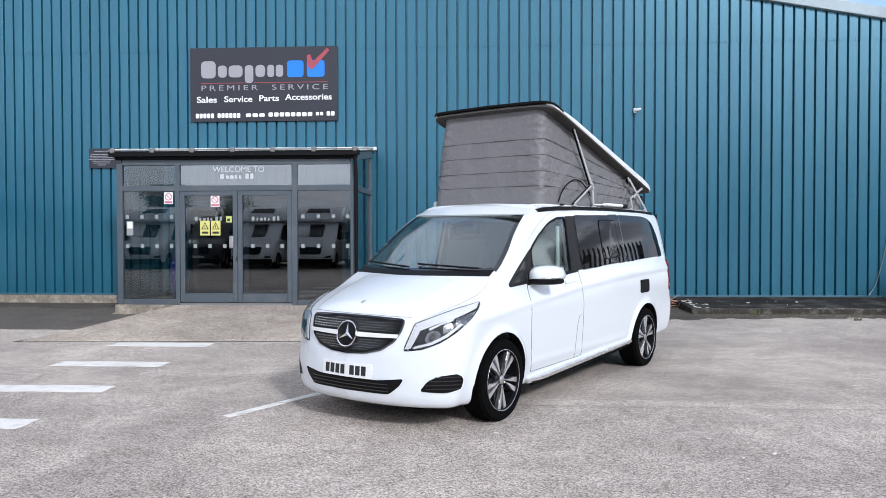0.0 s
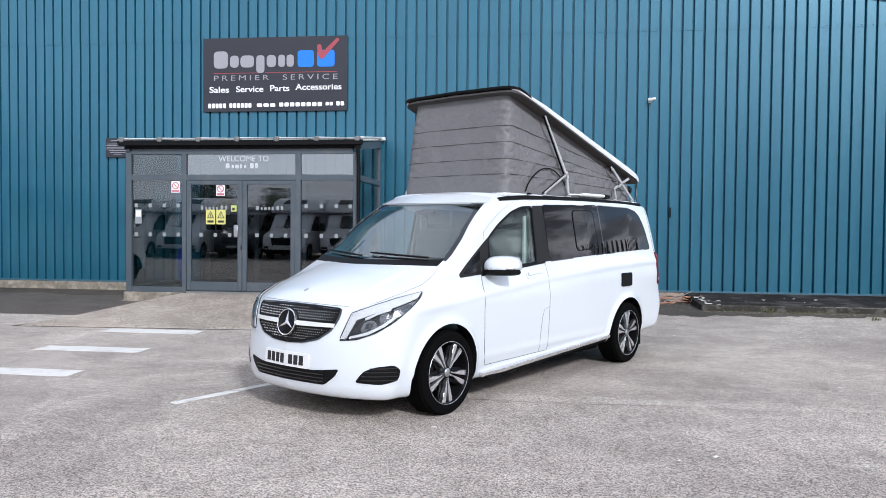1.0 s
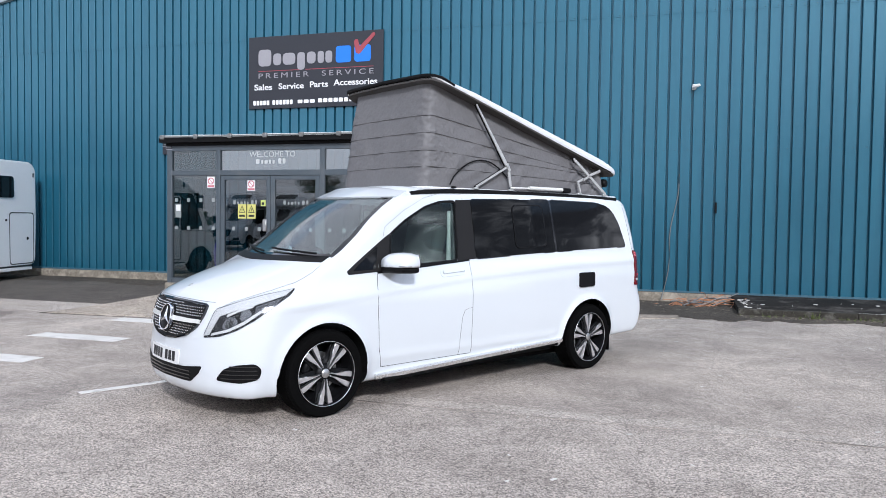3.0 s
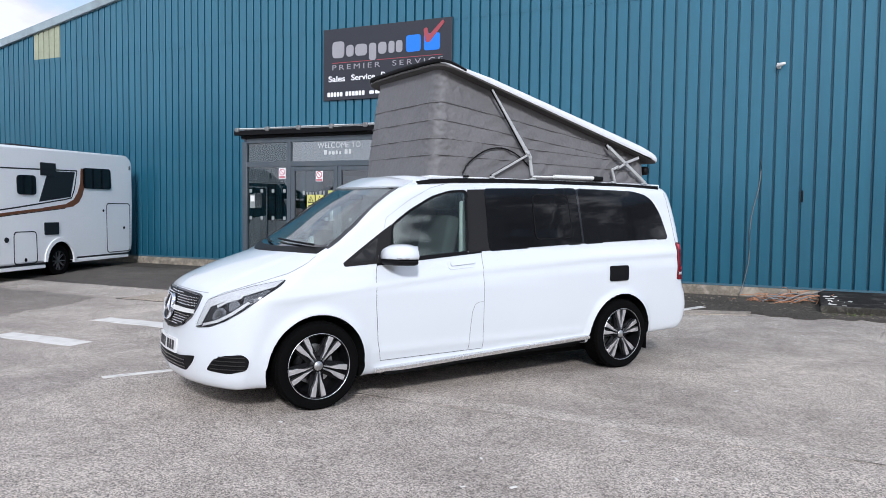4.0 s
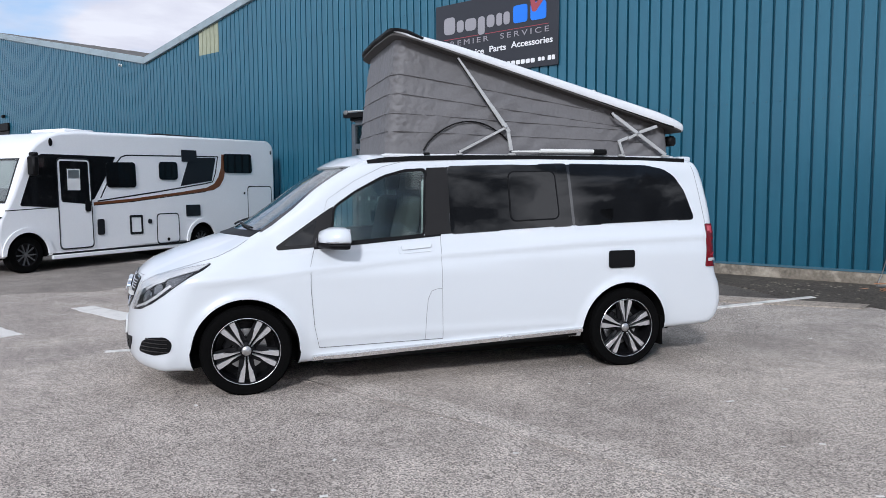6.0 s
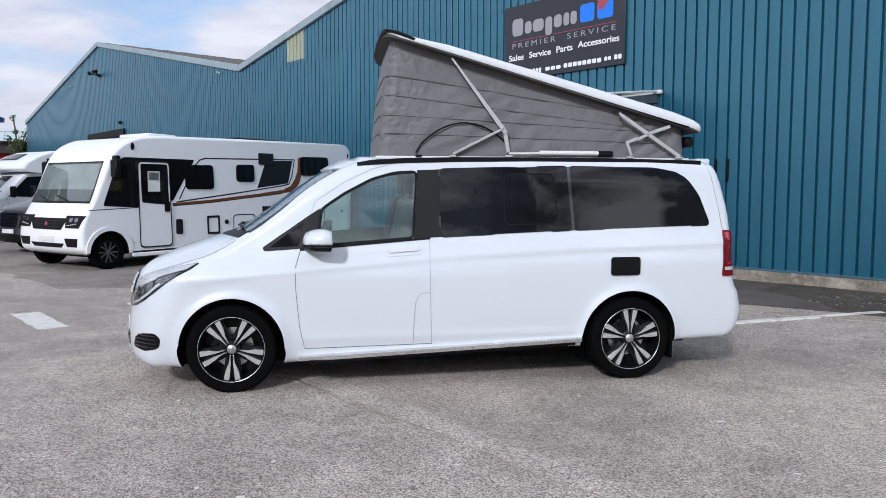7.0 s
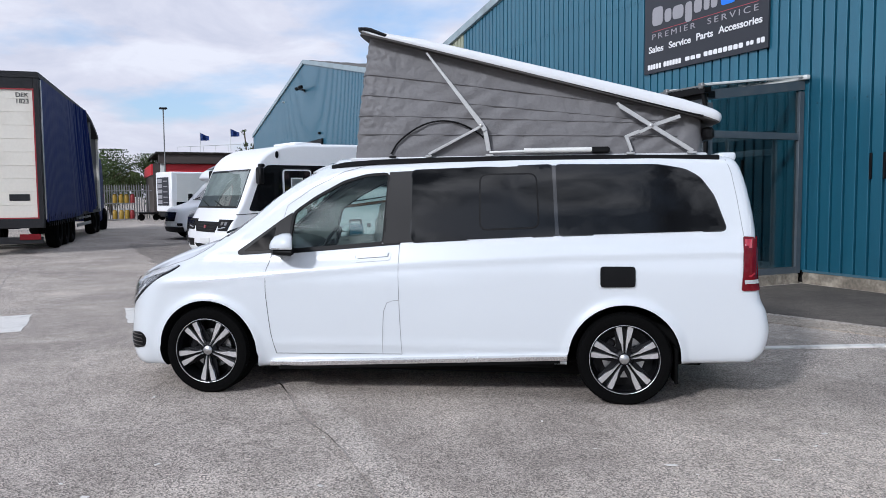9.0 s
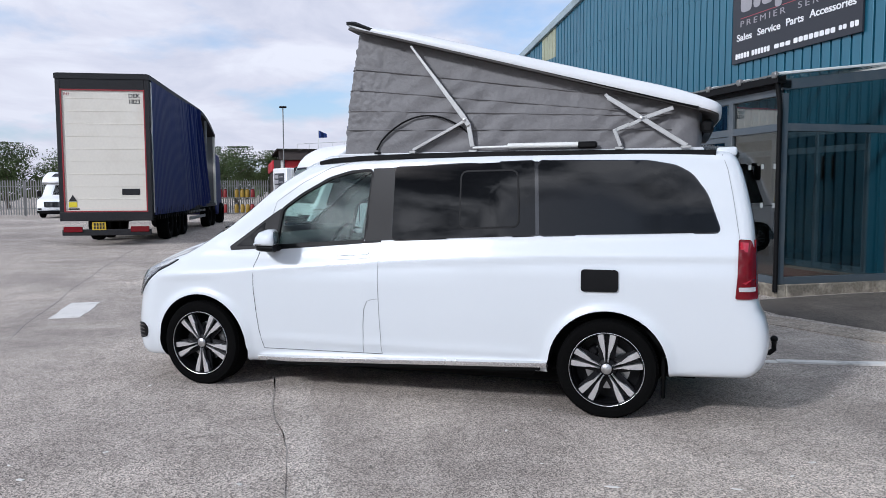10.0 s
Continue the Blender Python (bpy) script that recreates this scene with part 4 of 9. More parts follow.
def build_porch():
    p = thing("entrance_porch", Matrix.Identity(4), "grey aluminium glazed entrance porch with a lean-to glass roof", "porch")
    d = 0.10
    f0, f1 = PY, PY + d
    base_z = 0.24
    cols = ((-6.50, -6.39), (-5.387, -5.30), (-3.19, -3.088), (-2.102, -2.00))
    for x0, x1 in cols:
        part("post", boxed(x0, x1, f0, f1, base_z, 2.86, 0.006), M["frame_grey"], p)
    for z0, z1 in ((2.35, 2.454), (2.83, 2.93)):
        part("rail", boxed(-6.39, -2.102, f0 + 0.005, f1 - 0.005, z0, z1, 0.004), M["frame_grey"], p)
    for x0, x1 in ((-6.39, -5.387), (-3.088, -2.102)):
        part("rail", boxed(x0, x1, f0 + 0.005, f1 - 0.005, base_z, 0.34, 0.004), M["frame_grey"], p)
        pane("pane", (x0, x1, f0 + 0.04, f0 + 0.048, 0.34, 2.35), p, GLASS_SIDE if x0 < -6 else GLASS_DARK)
        pane("pane", (x0, x1, f0 + 0.04, f0 + 0.048, 2.454, 2.83), p, GLASS_SIDE if x0 < -6 else GLASS_TOP)
    pane("pane", (-5.30, -3.19, f0 + 0.04, f0 + 0.048, 2.454, 2.83), p, GLASS_TOP)
    part("threshold", boxed(-5.30, -3.19, f0 - 0.02, f1 + 0.02, base_z - 0.01, 0.272, 0.006), M["galvanised"], p)
    # two door leaves
    for i, (x0, x1) in enumerate(((-5.296, -4.214), (-4.206, -3.194))):
        leaf = part("door", boxed(x0, x0 + 0.085, f0 + 0.01, f0 + 0.075, 0.29, 2.345, 0.005), M["frame_grey"], p, "glazed aluminium door leaf, closed")
        part("stile", boxed(x1 - 0.085, x1, f0 + 0.01, f0 + 0.075, 0.29, 2.345, 0.005), M["frame_grey"], leaf)
        part("rail", boxed(x0 + 0.085, x1 - 0.085, f0 + 0.012, f0 + 0.073, 0.29, 0.45, 0.004), M["frame_grey"], leaf)
        part("rail", boxed(x0 + 0.085, x1 - 0.085, f0 + 0.012, f0 + 0.073, 2.265, 2.345, 0.004), M["frame_grey"], leaf)
        pane("pane", (x0 + 0.085, x1 - 0.085, f0 + 0.04, f0 + 0.048, 0.45, 2.265), leaf)
        if i == 0:
            part("handle", boxed(-4.36, -4.275, f0 - 0.03, f0 + 0.012, 1.29, 1.52, 0.012), M["steel"], leaf, "steel pull handle")
            part("lock", boxed(-4.235, -4.215, f0 + 0.0, f0 + 0.012, 1.06, 1.13, 0.004), M["black"], leaf)
        else:
            part("handle", boxed(-4.19, -4.13, f0 - 0.01, f0 + 0.012, 1.27, 1.5, 0.006), M["frame_grey"], leaf)
    # right side wall
    s1 = PX1
    for y0, y1 in ((15.60, 15.70),):
        part("post", boxed(s1 - 0.09, s1, y0, y1, base_z, 2.9 + (y0 - PY) * 0.11, 0.005), M["frame_grey"], p)
    for side in (s1, -6.41):
        part("rail", boxed(side - 0.085, side - 0.005, f1, 15.7, base_z, 0.34, 0.004), M["frame_grey"], p)
        part("rail", boxed(side - 0.085, side - 0.005, f1, 15.7, 2.35, 2.454, 0.004), M["frame_grey"], p)
        pane("side_pane", (side - 0.05, side - 0.042, f1, 15.62, 0.34, 2.35), p, GLASS_SIDE)
        bm = bmesh.new()
        prism(bm, ((f1, 2.454), (15.7, 2.454), (15.7, 3.16), (f1, 2.90)), 0.008, Matrix(((0, 0, 1, side - 0.05), (1, 0, 0, 0), (0, 1, 0, 0), (0, 0, 0, 1))))
        part("side_pane", bm, GLASS_SIDE, p).visible_shadow = False
        bm = bmesh.new()
        prism(bm, ((f0, 2.90), (15.7, 3.14), (15.7, 3.28), (f0, 3.04)), 0.09, Matrix(((0, 0, 1, side - 0.09), (1, 0, 0, 0), (0, 1, 0, 0), (0, 0, 0, 1))))
        part("verge_beam", bm, M["frame_grey"], p)
    # eaves beam, gutter, roof bars
    part("eaves_beam", boxed(-6.52, -1.98, f0 - 0.02, f1 + 0.02, 2.93, 3.03, 0.006), M["black"], p, "dark eaves beam")
    g = bmesh.new()
    for dx in (0,):
        ring = ((-0.13, 0.0), (-0.13, 0.09), (-0.12, 0.09), (-0.115, 0.012), (-0.015, 0.012), (-0.01, 0.1), (0.0, 0.1), (0.0, 0.0))
        prism(g, ring, 4.66, Matrix(((0, 0, 1, -6.58), (1, 0, 0, f0 - 0.02), (0, 1, 0, 2.985), (0, 0, 0, 1))))
    part("gutter", g, M["black"], p, "black half-round gutter")
    pitch_m = Matrix.Translation((0, f0 - 0.14, 3.075)) @ Matrix.Rotation(math.atan2(0.24, 2.1), 4, "X")
    part("roof_pane", boxed(-6.56, -1.94, 0, 2.10, 0.0, 0.012, m=pitch_m), glass("roof_glass", (0.75, 0.78, 0.78)), p).visible_shadow = False
    for i in range(7):
        x = -6.50 + i * 0.752
        bar = part("glazing_bar", boxed(x - 0.03, x + 0.03, -0.01, 2.10, 0.012, 0.05, 0.008, m=pitch_m), M["white_metal"], p)
        part("end_cap", boxed(x - 0.045, x + 0.045, -0.035, 0.03, -0.03, 0.060, 0.014, m=pitch_m), M["galvanised"], bar)
    part("roof_edge", boxed(-6.58, -1.92, -0.012, 0.012, 0.008, 0.030, m=pitch_m), M["galvanised"], p)
    part("wall_flashing", boxed(-6.60, -1.90, WALL_Y - 0.1, WALL_Y - 0.012, 3.285, 3.355, 0.01), M["white_metal"], p)
    # downpipe
    bm = bmesh.new()
    tube(bm, ((-2.0, f0 - 0.09, 2.99), (-1.99, f0 - 0.06, 2.75), (-1.985, f0 - 0.05, 2.6), (-1.985, f0 - 0.05, 0.14)), 0.034, 10)
    part("downpipe", bm, M["black"], p)
    # low plinth
    bm = boxed(-6.54, -5.32, f0 - 0.03, f1 + 0.02, -0.02, base_z, 0.012)
    part("plinth", bm, M["plinth"], p)
    for a in ((-3.15, -1.97, f0 - 0.03, f1 + 0.02), (-2.12, -1.96, f1 + 0.02, 15.62), (-6.54, -6.38, f1 + 0.02, 15.62)):
        part("plinth", boxed(*a, -0.02, base_z, 0.012), M["plinth"], p)
    return p


build_porch()
FRONT = Matrix.Translation((0, PY + 0.036, 0)) @ UPRIGHT


def sticker(name, x0, x1, z0, z1, mat, label, cat="sticker", lift=0.002, m=FRONT, extra=()):
    t = thing(name, m, label, cat)
    part("sheet", prism(bmesh.new(), ((x0, z0), (x1, z0), (x1, z1), (x0, z1)), lift, Matrix.Identity(4)), mat, t)
    for (a, b, c, d), k in extra:
        part("print", prism(bmesh.new(), ((a, b), (c, b), (c, d), (a, d)), lift + 0.0015, Matrix.Identity(4)), k, t)
    return t


SAFE = material("frosted_square", (0.25, 0.27, 0.265), 0.6, 0, 0.03)
for x in (-4.923, -4.72):
    t = sticker("warning_sign", x, x + 0.18, 1.527, 1.80, M["notice_yellow"], "yellow warning notice with a black triangle", "notice", extra=(((x + 0.03, 1.56, x + 0.15, 1.60), M["ink"]),))
    tri = [(x + 0.02, 1.64), (x + 0.16, 1.64), (x + 0.09, 1.78)]
    part("triangle", prism(bmesh.new(), tri, 0.0035, Matrix.Identity(4)), M["ink"], t)
    part("triangle", prism(bmesh.new(), [(x + 0.045, 1.655), (x + 0.135, 1.655), (x + 0.09, 1.75)], 0.005, Matrix.Identity(4)), M["notice_yellow"], t)
    part("mark", prism(bmesh.new(), [(x + 0.083, 1.665), (x + 0.097, 1.665), (x + 0.097, 1.72), (x + 0.083, 1.72)], 0.0065, Matrix.Identity(4)), M["ink"], t)
sticker("sticker", -4.431, -4.325, 1.767, 1.882, M["green"], "yellow-green square sticker on the door glass", extra=(((-4.41, 1.79, -4.36, 1.84), M["ink"]),))
for x, z in ((-5.605, 2.116), (-4.720, 2.058)):
    t = sticker("prohibition_notice", x, x + 0.165, z, z + 0.215, M["sign_white"], "white notice with a red prohibition ring", "notice", extra=(((x + 0.01, z + 0.01, x + 0.155, z + 0.05), M["notice_pink"]),))
    bm = lathe(bmesh.new(), ((0.05, 0), (0.05, 0.004), (0.068, 0.004), (0.068, 0)), 24, Matrix.Translation((x + 0.082, z + 0.13, 0.002)) @ Matrix.Rotation(radians(90), 4, "X"))
    part("ring", bm, M["notice_pink"], t)
    part("bar", prism(bmesh.new(), [(-0.055, -0.007), (0.055, -0.007), (0.055, 0.007), (-0.055, 0.007)], 0.004, Matrix.Translation((x + 0.082, z + 0.13, 0.002)) @ Matrix.Rotation(radians(-45), 4, "Z")), M["notice_pink"], t)
sticker("notice", -6.33, -6.20, 1.53, 1.80, SAFE, "small pale notice on the porch glass", "notice", extra=(((-6.315, 1.66, -6.215, 1.78), M["plate"]),))
# white safety squares across the glass
for x in (-6.31, -6.03, -5.75, -5.47, -5.02, -4.74, -4.46, -3.93, -3.65, -3.38, -2.99, -2.70, -2.42, -2.16):
    for z in (1.33, 1.875):
        if z > 1.5 and -5.1 < x < -3.2:
            continue
        sticker("safety_square", x - 0.032, x + 0.032, z - 0.035, z + 0.035, SAFE, "small frosted safety square on the porch glass", "sticker")
VINYL = material("worn_vinyl", (0.50, 0.52, 0.52), 0.6, 0, 0.1)
wl_t = thing("window_lettering", FRONT, "white vinyl welcome lettering and a logo strip on the fanlight", "lettering")
lettering("lettering", "WELCOME TO", 0.15, VINYL, wl_t, Matrix.Translation((-4.19, 2.745, 0.001)), width=0.97)
for i, (x, w, h) in enumerate(((-4.50, 0.10, 0.10), (-4.40, 0.06, 0.075), (-4.32, 0.09, 0.075), (-4.24, 0.06, 0.085), (-4.16, 0.06, 0.075), (-4.03, 0.09, 0.11), (-3.94, 0.08, 0.11))):
    part("logo_shape", prism(bmesh.new(), rounded(((x - w * 0.38, 2.57), (x + w * 0.38, 2.57), (x + w * 0.38, 2.57 + h * 0.9), (x - w * 0.38, 2.57 + h * 0.9)), 0.015, 2), 0.003, Matrix.Identity(4)), VINYL, wl_t)
for x0 in (-5.04, -3.96):
    lt = thing("window_lettering", FRONT, "grey vinyl logo shapes on the door glass", "lettering")
    for i, (x, w, h) in enumerate(((0.04, 0.075, 0.09), (0.12, 0.05, 0.06), (0.195, 0.075, 0.06), (0.265, 0.05, 0.07), (0.33, 0.05, 0.06), (0.43, 0.07, 0.09), (0.51, 0.06, 0.09))):
        part("logo_shape", prism(bmesh.new(), rounded(((x0 + x - w * 0.36, 1.80), (x0 + x + w * 0.36, 1.80), (x0 + x + w * 0.36, 1.80 + h * 0.85), (x0 + x - w * 0.36, 1.80 + h * 0.85)), 0.012, 2), 0.003, Matrix.Identity(4)), SAFE, lt)


# furled umbrella in the corner of the porch
um = thing("umbrella", pose(-5.52, PY + 0.28, 0.25, 4, 6, 0), "furled dark blue umbrella leaning inside the porch", "umbrella")
bm = lathe(bmesh.new(), ((0.0, 0.0), (0.012, 0.02), (0.03, 0.15), (0.075, 0.38), (0.10, 0.62), (0.07, 0.80), (0.03, 0.88), (0.0, 0.9)), 10, Matrix.Translation((0, 0, 0.02)) @ Matrix.Rotation(radians(90), 4, "X"))
for i, v in enumerate(bm.verts):
    k = 1 + 0.22 * (-1) ** (i % 10)
    v.co.x, v.co.y = v.co.x * k, v.co.y * k
part("canopy", bm, M["umbrella"], um)
bm = bmesh.new()
tube(bm, ((0, 0, 0.9), (0, 0, 1.0), (0.03, 0, 1.05), (0.07, 0, 1.03)), 0.012)
part("handle", bm, M["black"], um)

# inner doors in the wall plane
ind = thing("inner_door", pose(0, WALL_Y + 0.02, 0), "grey framed inner glass doors behind the porch", "door", kind="structure")
for x0, x1 in ((-5.85, -5.74), (-4.75, -4.66), (-3.70, -3.61), (-2.66, -2.55)):
    part("frame_post", boxed(x0, x1, 0, 0.1, 0.25, 2.52, 0.005), M["frame_grey"], ind)
for z0, z1 in ((0.25, 0.36), (2.15, 2.25), (2.44, 2.54)):
    part("frame_rail", boxed(-5.74, -2.66, 0.005, 0.095, z0, z1, 0.004), M["frame_grey"], ind)
for x0, x1 in ((-5.74, -4.75), (-4.66, -3.70), (-3.61, -2.66)):
    pane("pane", (x0, x1, 0.045, 0.052, 0.36, 2.15), ind)
dm = thing("door_mat", pose(-3.4, 14.9, 0.25), "dull red coir door mat on the porch floor", "door mat")
part("mat", boxed(-1.0, 1.0, -0.45, 0.45, 0, 0.012, 0.003), M["mat_red"], dm)


# ---- ramp, slabs, kerb ----
def build_ramp():
    bm = bmesh.new()

    def z(x, y):
        a = min(1, max(0, (y - 10.9) / 2.7))
        return 0.012 + 0.225 * a

    left = [(-6.31, 10.52), (-6.02, 11.5), (-5.72, 12.5), (-5.50, 13.2), (-5.35, 13.72)]
    right = [(-0.6, 11.15), (-1.4, 12.2), (-1.9, 13.0), (-2.1, 13.4), (-2.9, 13.72)]
    rows = []
    for (xa, ya), (xb, yb) in zip(left, right):
        rows.append([bm.verts.new((xa + (xb - xa) * k / 10, ya + (yb - ya) * k / 10, z(0, ya + (yb - ya) * k / 10))) for k in range(11)])
    for a, b in zip(rows, rows[1:]):
        for k in range(10):
            bm.faces.new((a[k], a[k + 1], b[k + 1], b[k]))
    edge = bmesh.ops.extrude_edge_only(bm, edges=[e for e in bm.edges if e.is_boundary])
    for g in edge["geom"]:
        if isinstance(g, bmesh.types.BMVert):
            g.co.z = -0.05
    ob = new("ramp", finish(bm, "ramp", M["concrete"], 30))
    return tagged(ob, "pale weathered concrete ramp up to the entrance doors", "ramp", kind="structure")


build_ramp()
sheet("concrete_strip", [(-0.75, 12.25), (2.2, 13.0), (3.2, 13.3), (3.2, 13.65), (2.1, 13.38), (-1.0, 12.62)], M["concrete"], 0.012, "pale concrete strip in the asphalt behind the campervan", "pavement")
sheet("asphalt_patch", rag(along((-18.0, 11.75), (-6.32, 11.78), 24) + along((-6.02, 11.95), (-5.50, 13.70), 4) + [(-6.6, 13.72), (-6.6, 15.65), (-18.0, 15.65)], 0.045, 2.0), M["asphalt_patch"], 0.003, "dark damp asphalt patch along the wall", "pavement")
sheet("asphalt_patch", rag(along((-10.4, 10.95), (-6.36, 10.62), 8) + along((-6.10, 11.62), (-10.4, 11.72), 8), 0.06, 9.0), M["asphalt_pale"], 0.005, "pale worn strip of asphalt beside the ramp", "pavement")
sheet("asphalt_patch", rag(along((-20.0, 6.2), (-6.9, 6.9), 22) + along((-6.1, 8.2), (-6.45, 9.9), 4) + along((-6.9, 10.45), (-20.0, 11.1), 20), 0.10, 11.0), M["asphalt_lane"], 0.0022, "darker asphalt in front of the parked motorhomes", "pavement")
sheet("asphalt_joint", band_outline(along((-6.36, 10.47), (-1.2, 10.79), 20), 0.009, 15, 0.008), M["soil"], 0.008, "thin dark line along the foot of the ramp", "pavement")
sheet("asphalt_joint", band_outline(along((-6.40, 10.47), (-5.98, 11.95), 9), 0.022, 14, 0.012), M["soil"], 0.008, "dark gap line along the side of the ramp", "pavement")
sheet("asphalt_patch", along((-0.85, 12.85), (3.3, 13.78), 12) + [(3.62, 14.1), (3.6, 15.62), (-1.9, 15.62), (-1.9, 13.3), (-1.3, 12.9)], M["asphalt_patch"], 0.003, "dark damp asphalt beside the plinth", "pavement")
# a later pour with a finer surface, and the joint along it
sheet("asphalt_pour", rag(along((-1.45, 6.815), (9.2, 6.815), 24) + along((9.2, 11.3), (1.05, 11.05), 12), 0.012, 6.0), M["asphalt_north"], 0.0025, "finer, slightly darker asphalt beyond the joint", "pavement")
sheet("asphalt_pour", rag(along((0.2, 6.83), (5.6, 6.83), 12) + along((5.6, 6.98), (0.2, 7.10), 12), 0.05, 4.0), M["asphalt_pale"], 0.0045, "pale worn strip of asphalt along the joint", "pavement")
sheet("asphalt_joint", band_outline([(-1.5 + 0.35 * i, 6.815 + 0.03 * math.sin(i * 1.3)) for i in range(26)], 0.0026, 8, 0.010), M["joint"], 0.006, "thin dark joint between two asphalt pours", "pavement")
sheet("asphalt_joint", band_outline([(-16.0 + 0.5 * i, 3.72 + 0.02 * math.sin(i * 0.9) + 0.0006 * i * i) for i in range(29)], 0.011, 9, 0.008), M["joint"], 0.003, "dark joint along the lane of the yard", "pavement")
sheet("asphalt_crack", band_outline([(2.70 + 0.06 * i, 9.445 + 0.0009 * i * i / 10 + 0.012 * math.sin(i * 1.7) + 0.008 * math.sin(i * 0.6)) for i in range(26)], 0.0026, 5, 0.0022), M["joint"], 0.004, "thin dark crack in the asphalt", "crack")
chip_rnd = random.Random(31)
bm = bmesh.new()
for i in range(70):
    x, y, s = chip_rnd.uniform(0.5, 9.0), chip_rnd.uniform(1.5, 13.0), chip_rnd.uniform(0.006, 0.022)
    box(bm, -s, s, -s * 0.45, s * 0.45, -0.004, 0.005, m=pose(x, y, ground_z(x, y), chip_rnd.uniform(-9, 9), 0, chip_rnd.random() * 180))
for x, y, s, a in ((3.576, 9.045, 0.030, 62), (3.38, 8.443, 0.042, 70), (3.554, 8.471, 0.010, 20), (2.966, 8.219, 0.011, 50)):
    ring = [(-s, 0), (-0.4 * s, -0.22 * s), (0.5 * s, -0.2 * s), (s, 0.05 * s), (0.4 * s, 0.24 * s), (-0.5 * s, 0.2 * s)]
    prism(bm, ring, 0.003, pose(x, y, ground_z(x, y) + 0.005, 4, 3, a))
litter = new("litter", finish(bm, "litter", M["line_old"], None))
tagged(litter, "pale paper scraps and chips scattered on the asphalt", "litter", kind="stuff")

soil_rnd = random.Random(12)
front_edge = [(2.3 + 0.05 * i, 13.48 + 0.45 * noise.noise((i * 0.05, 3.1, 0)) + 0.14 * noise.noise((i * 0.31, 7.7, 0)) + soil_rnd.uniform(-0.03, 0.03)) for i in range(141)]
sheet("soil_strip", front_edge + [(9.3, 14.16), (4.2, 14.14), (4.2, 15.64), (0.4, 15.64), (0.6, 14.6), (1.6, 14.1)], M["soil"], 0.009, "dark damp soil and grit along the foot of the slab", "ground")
left_edge = [(-18.0 + 0.3 * i, 14.75 - 0.12 * math.sin(i * 0.6) - soil_rnd.uniform(0.0, 0.22)) for i in range(39)]
sheet("soil_strip", left_edge + [(-6.62, 14.7), (-6.62, 15.64), (-18.0, 15.64)], M["soil"], 0.007, "dark damp soil and grit along the plinth", "ground")
kerb = thing("raised_slab", Matrix.Identity(4), "raised dark concrete slab with a mossy kerb by the wall", "slab", kind="structure")
bm = bmesh.new()
ring = [(4.14, 14.10), (9.3, 14.20), (9.3, 15.66), (4.12, 15.66)]
n = 14
prism(bm, [(x, y) for x, y in ring], 0.165, Matrix.Translation((0, 0, 0.0)), 0.018, 2)
for q in bm.verts:
    if q.co.y > 15.0 and q.co.z > 0.1:
        q.co.z += 0.095
part("slab_top", bm, M["slab"], kerb)
bm = bmesh.new()
edge_rnd = random.Random(8)
for i in range(3):
    x0 = 4.10 + 1.74 * i
    box(bm, x0 + 0.002, x0 + 1.737, -0.055 + edge_rnd.uniform(-0.008, 0.008), 0.06, 0.02, 0.171 + edge_rnd.uniform(-0.006, 0.008), 0.014, m=Matrix.Translation((0.03, 14.10 + 0.0193 * (x0 - 4.1), 0)))
part("slab_edge", bm, M["kerb_old"], kerb, "worn pale kerb edge")
bm = bmesh.new()
for i in range(30):
    x, y, s = edge_rnd.uniform(4.4, 9.0), 14.25 + 1.2 * edge_rnd.random(), 0.006 + 0.05 * edge_rnd.random() ** 3
    if i < 20:
        x, y = 4.22 + abs(edge_rnd.gauss(0, 0.16)), edge_rnd.uniform(14.25, 15.2)
    ring = [(s * (1 + 0.5 * edge_rnd.random()) * math.cos(a), s * 0.6 * math.sin(a)) for a in (0, 1.1, 2.2, 3.3, 4.3, 5.3)]
    prism(bm, ring, 0.008, pose(x, y, 0.163 + 0.0600 * (y - 14.07), 0, 0, edge_rnd.random() * 180))
for i in range(150):
    x, s = edge_rnd.uniform(4.15, 9.2), 0.006 + 0.022 * edge_rnd.random() ** 2
    ring = [(s * (1.4 + edge_rnd.random()) * math.cos(a), s * 0.5 * math.sin(a)) for a in (0, 1.1, 2.2, 3.3, 4.3, 5.3)]
    prism(bm, ring, 0.006, pose(x, 14.07 + 0.0193 * (x - 4.1) + edge_rnd.uniform(-0.012, 0.05), 0.170, 0, 0, edge_rnd.uniform(-20, 20)))
flakes = new("paint_flakes", finish(bm, "paint_flakes", M["line_old"], None))
tagged(flakes, "pale flakes of old paint and mortar on the slab", "debris", kind="stuff")
bm = bmesh.new()
tri = []
rnd = random.Random(4)
for i in range(70):
    x = 4.1 + rnd.random() * 5.2
    y = 14.0 + (x - 4.1) * 0.02 + rnd.uniform(-0.25, 0.0)
    for k in range(5):
        a = rnd.random() * 6.28
        h = rnd.uniform(0.015, 0.06)
        z0 = ground_z(x, y) - 0.002
        dx, dy = 0.03 * math.cos(a), 0.03 * math.sin(a)
        vs = [bm.verts.new(q) for q in ((x - dy * 0.3, y + dx * 0.3, z0), (x + dy * 0.3, y - dx * 0.3, z0), (x + dx, y + dy, z0 + h))]
        bm.faces.new(vs)
weeds = new("weeds", finish(bm, "weeds", M["weed"], None))
tagged(weeds, "small dry weeds along the foot of the kerb", "weeds", kind="stuff")
bm = bmesh.new()
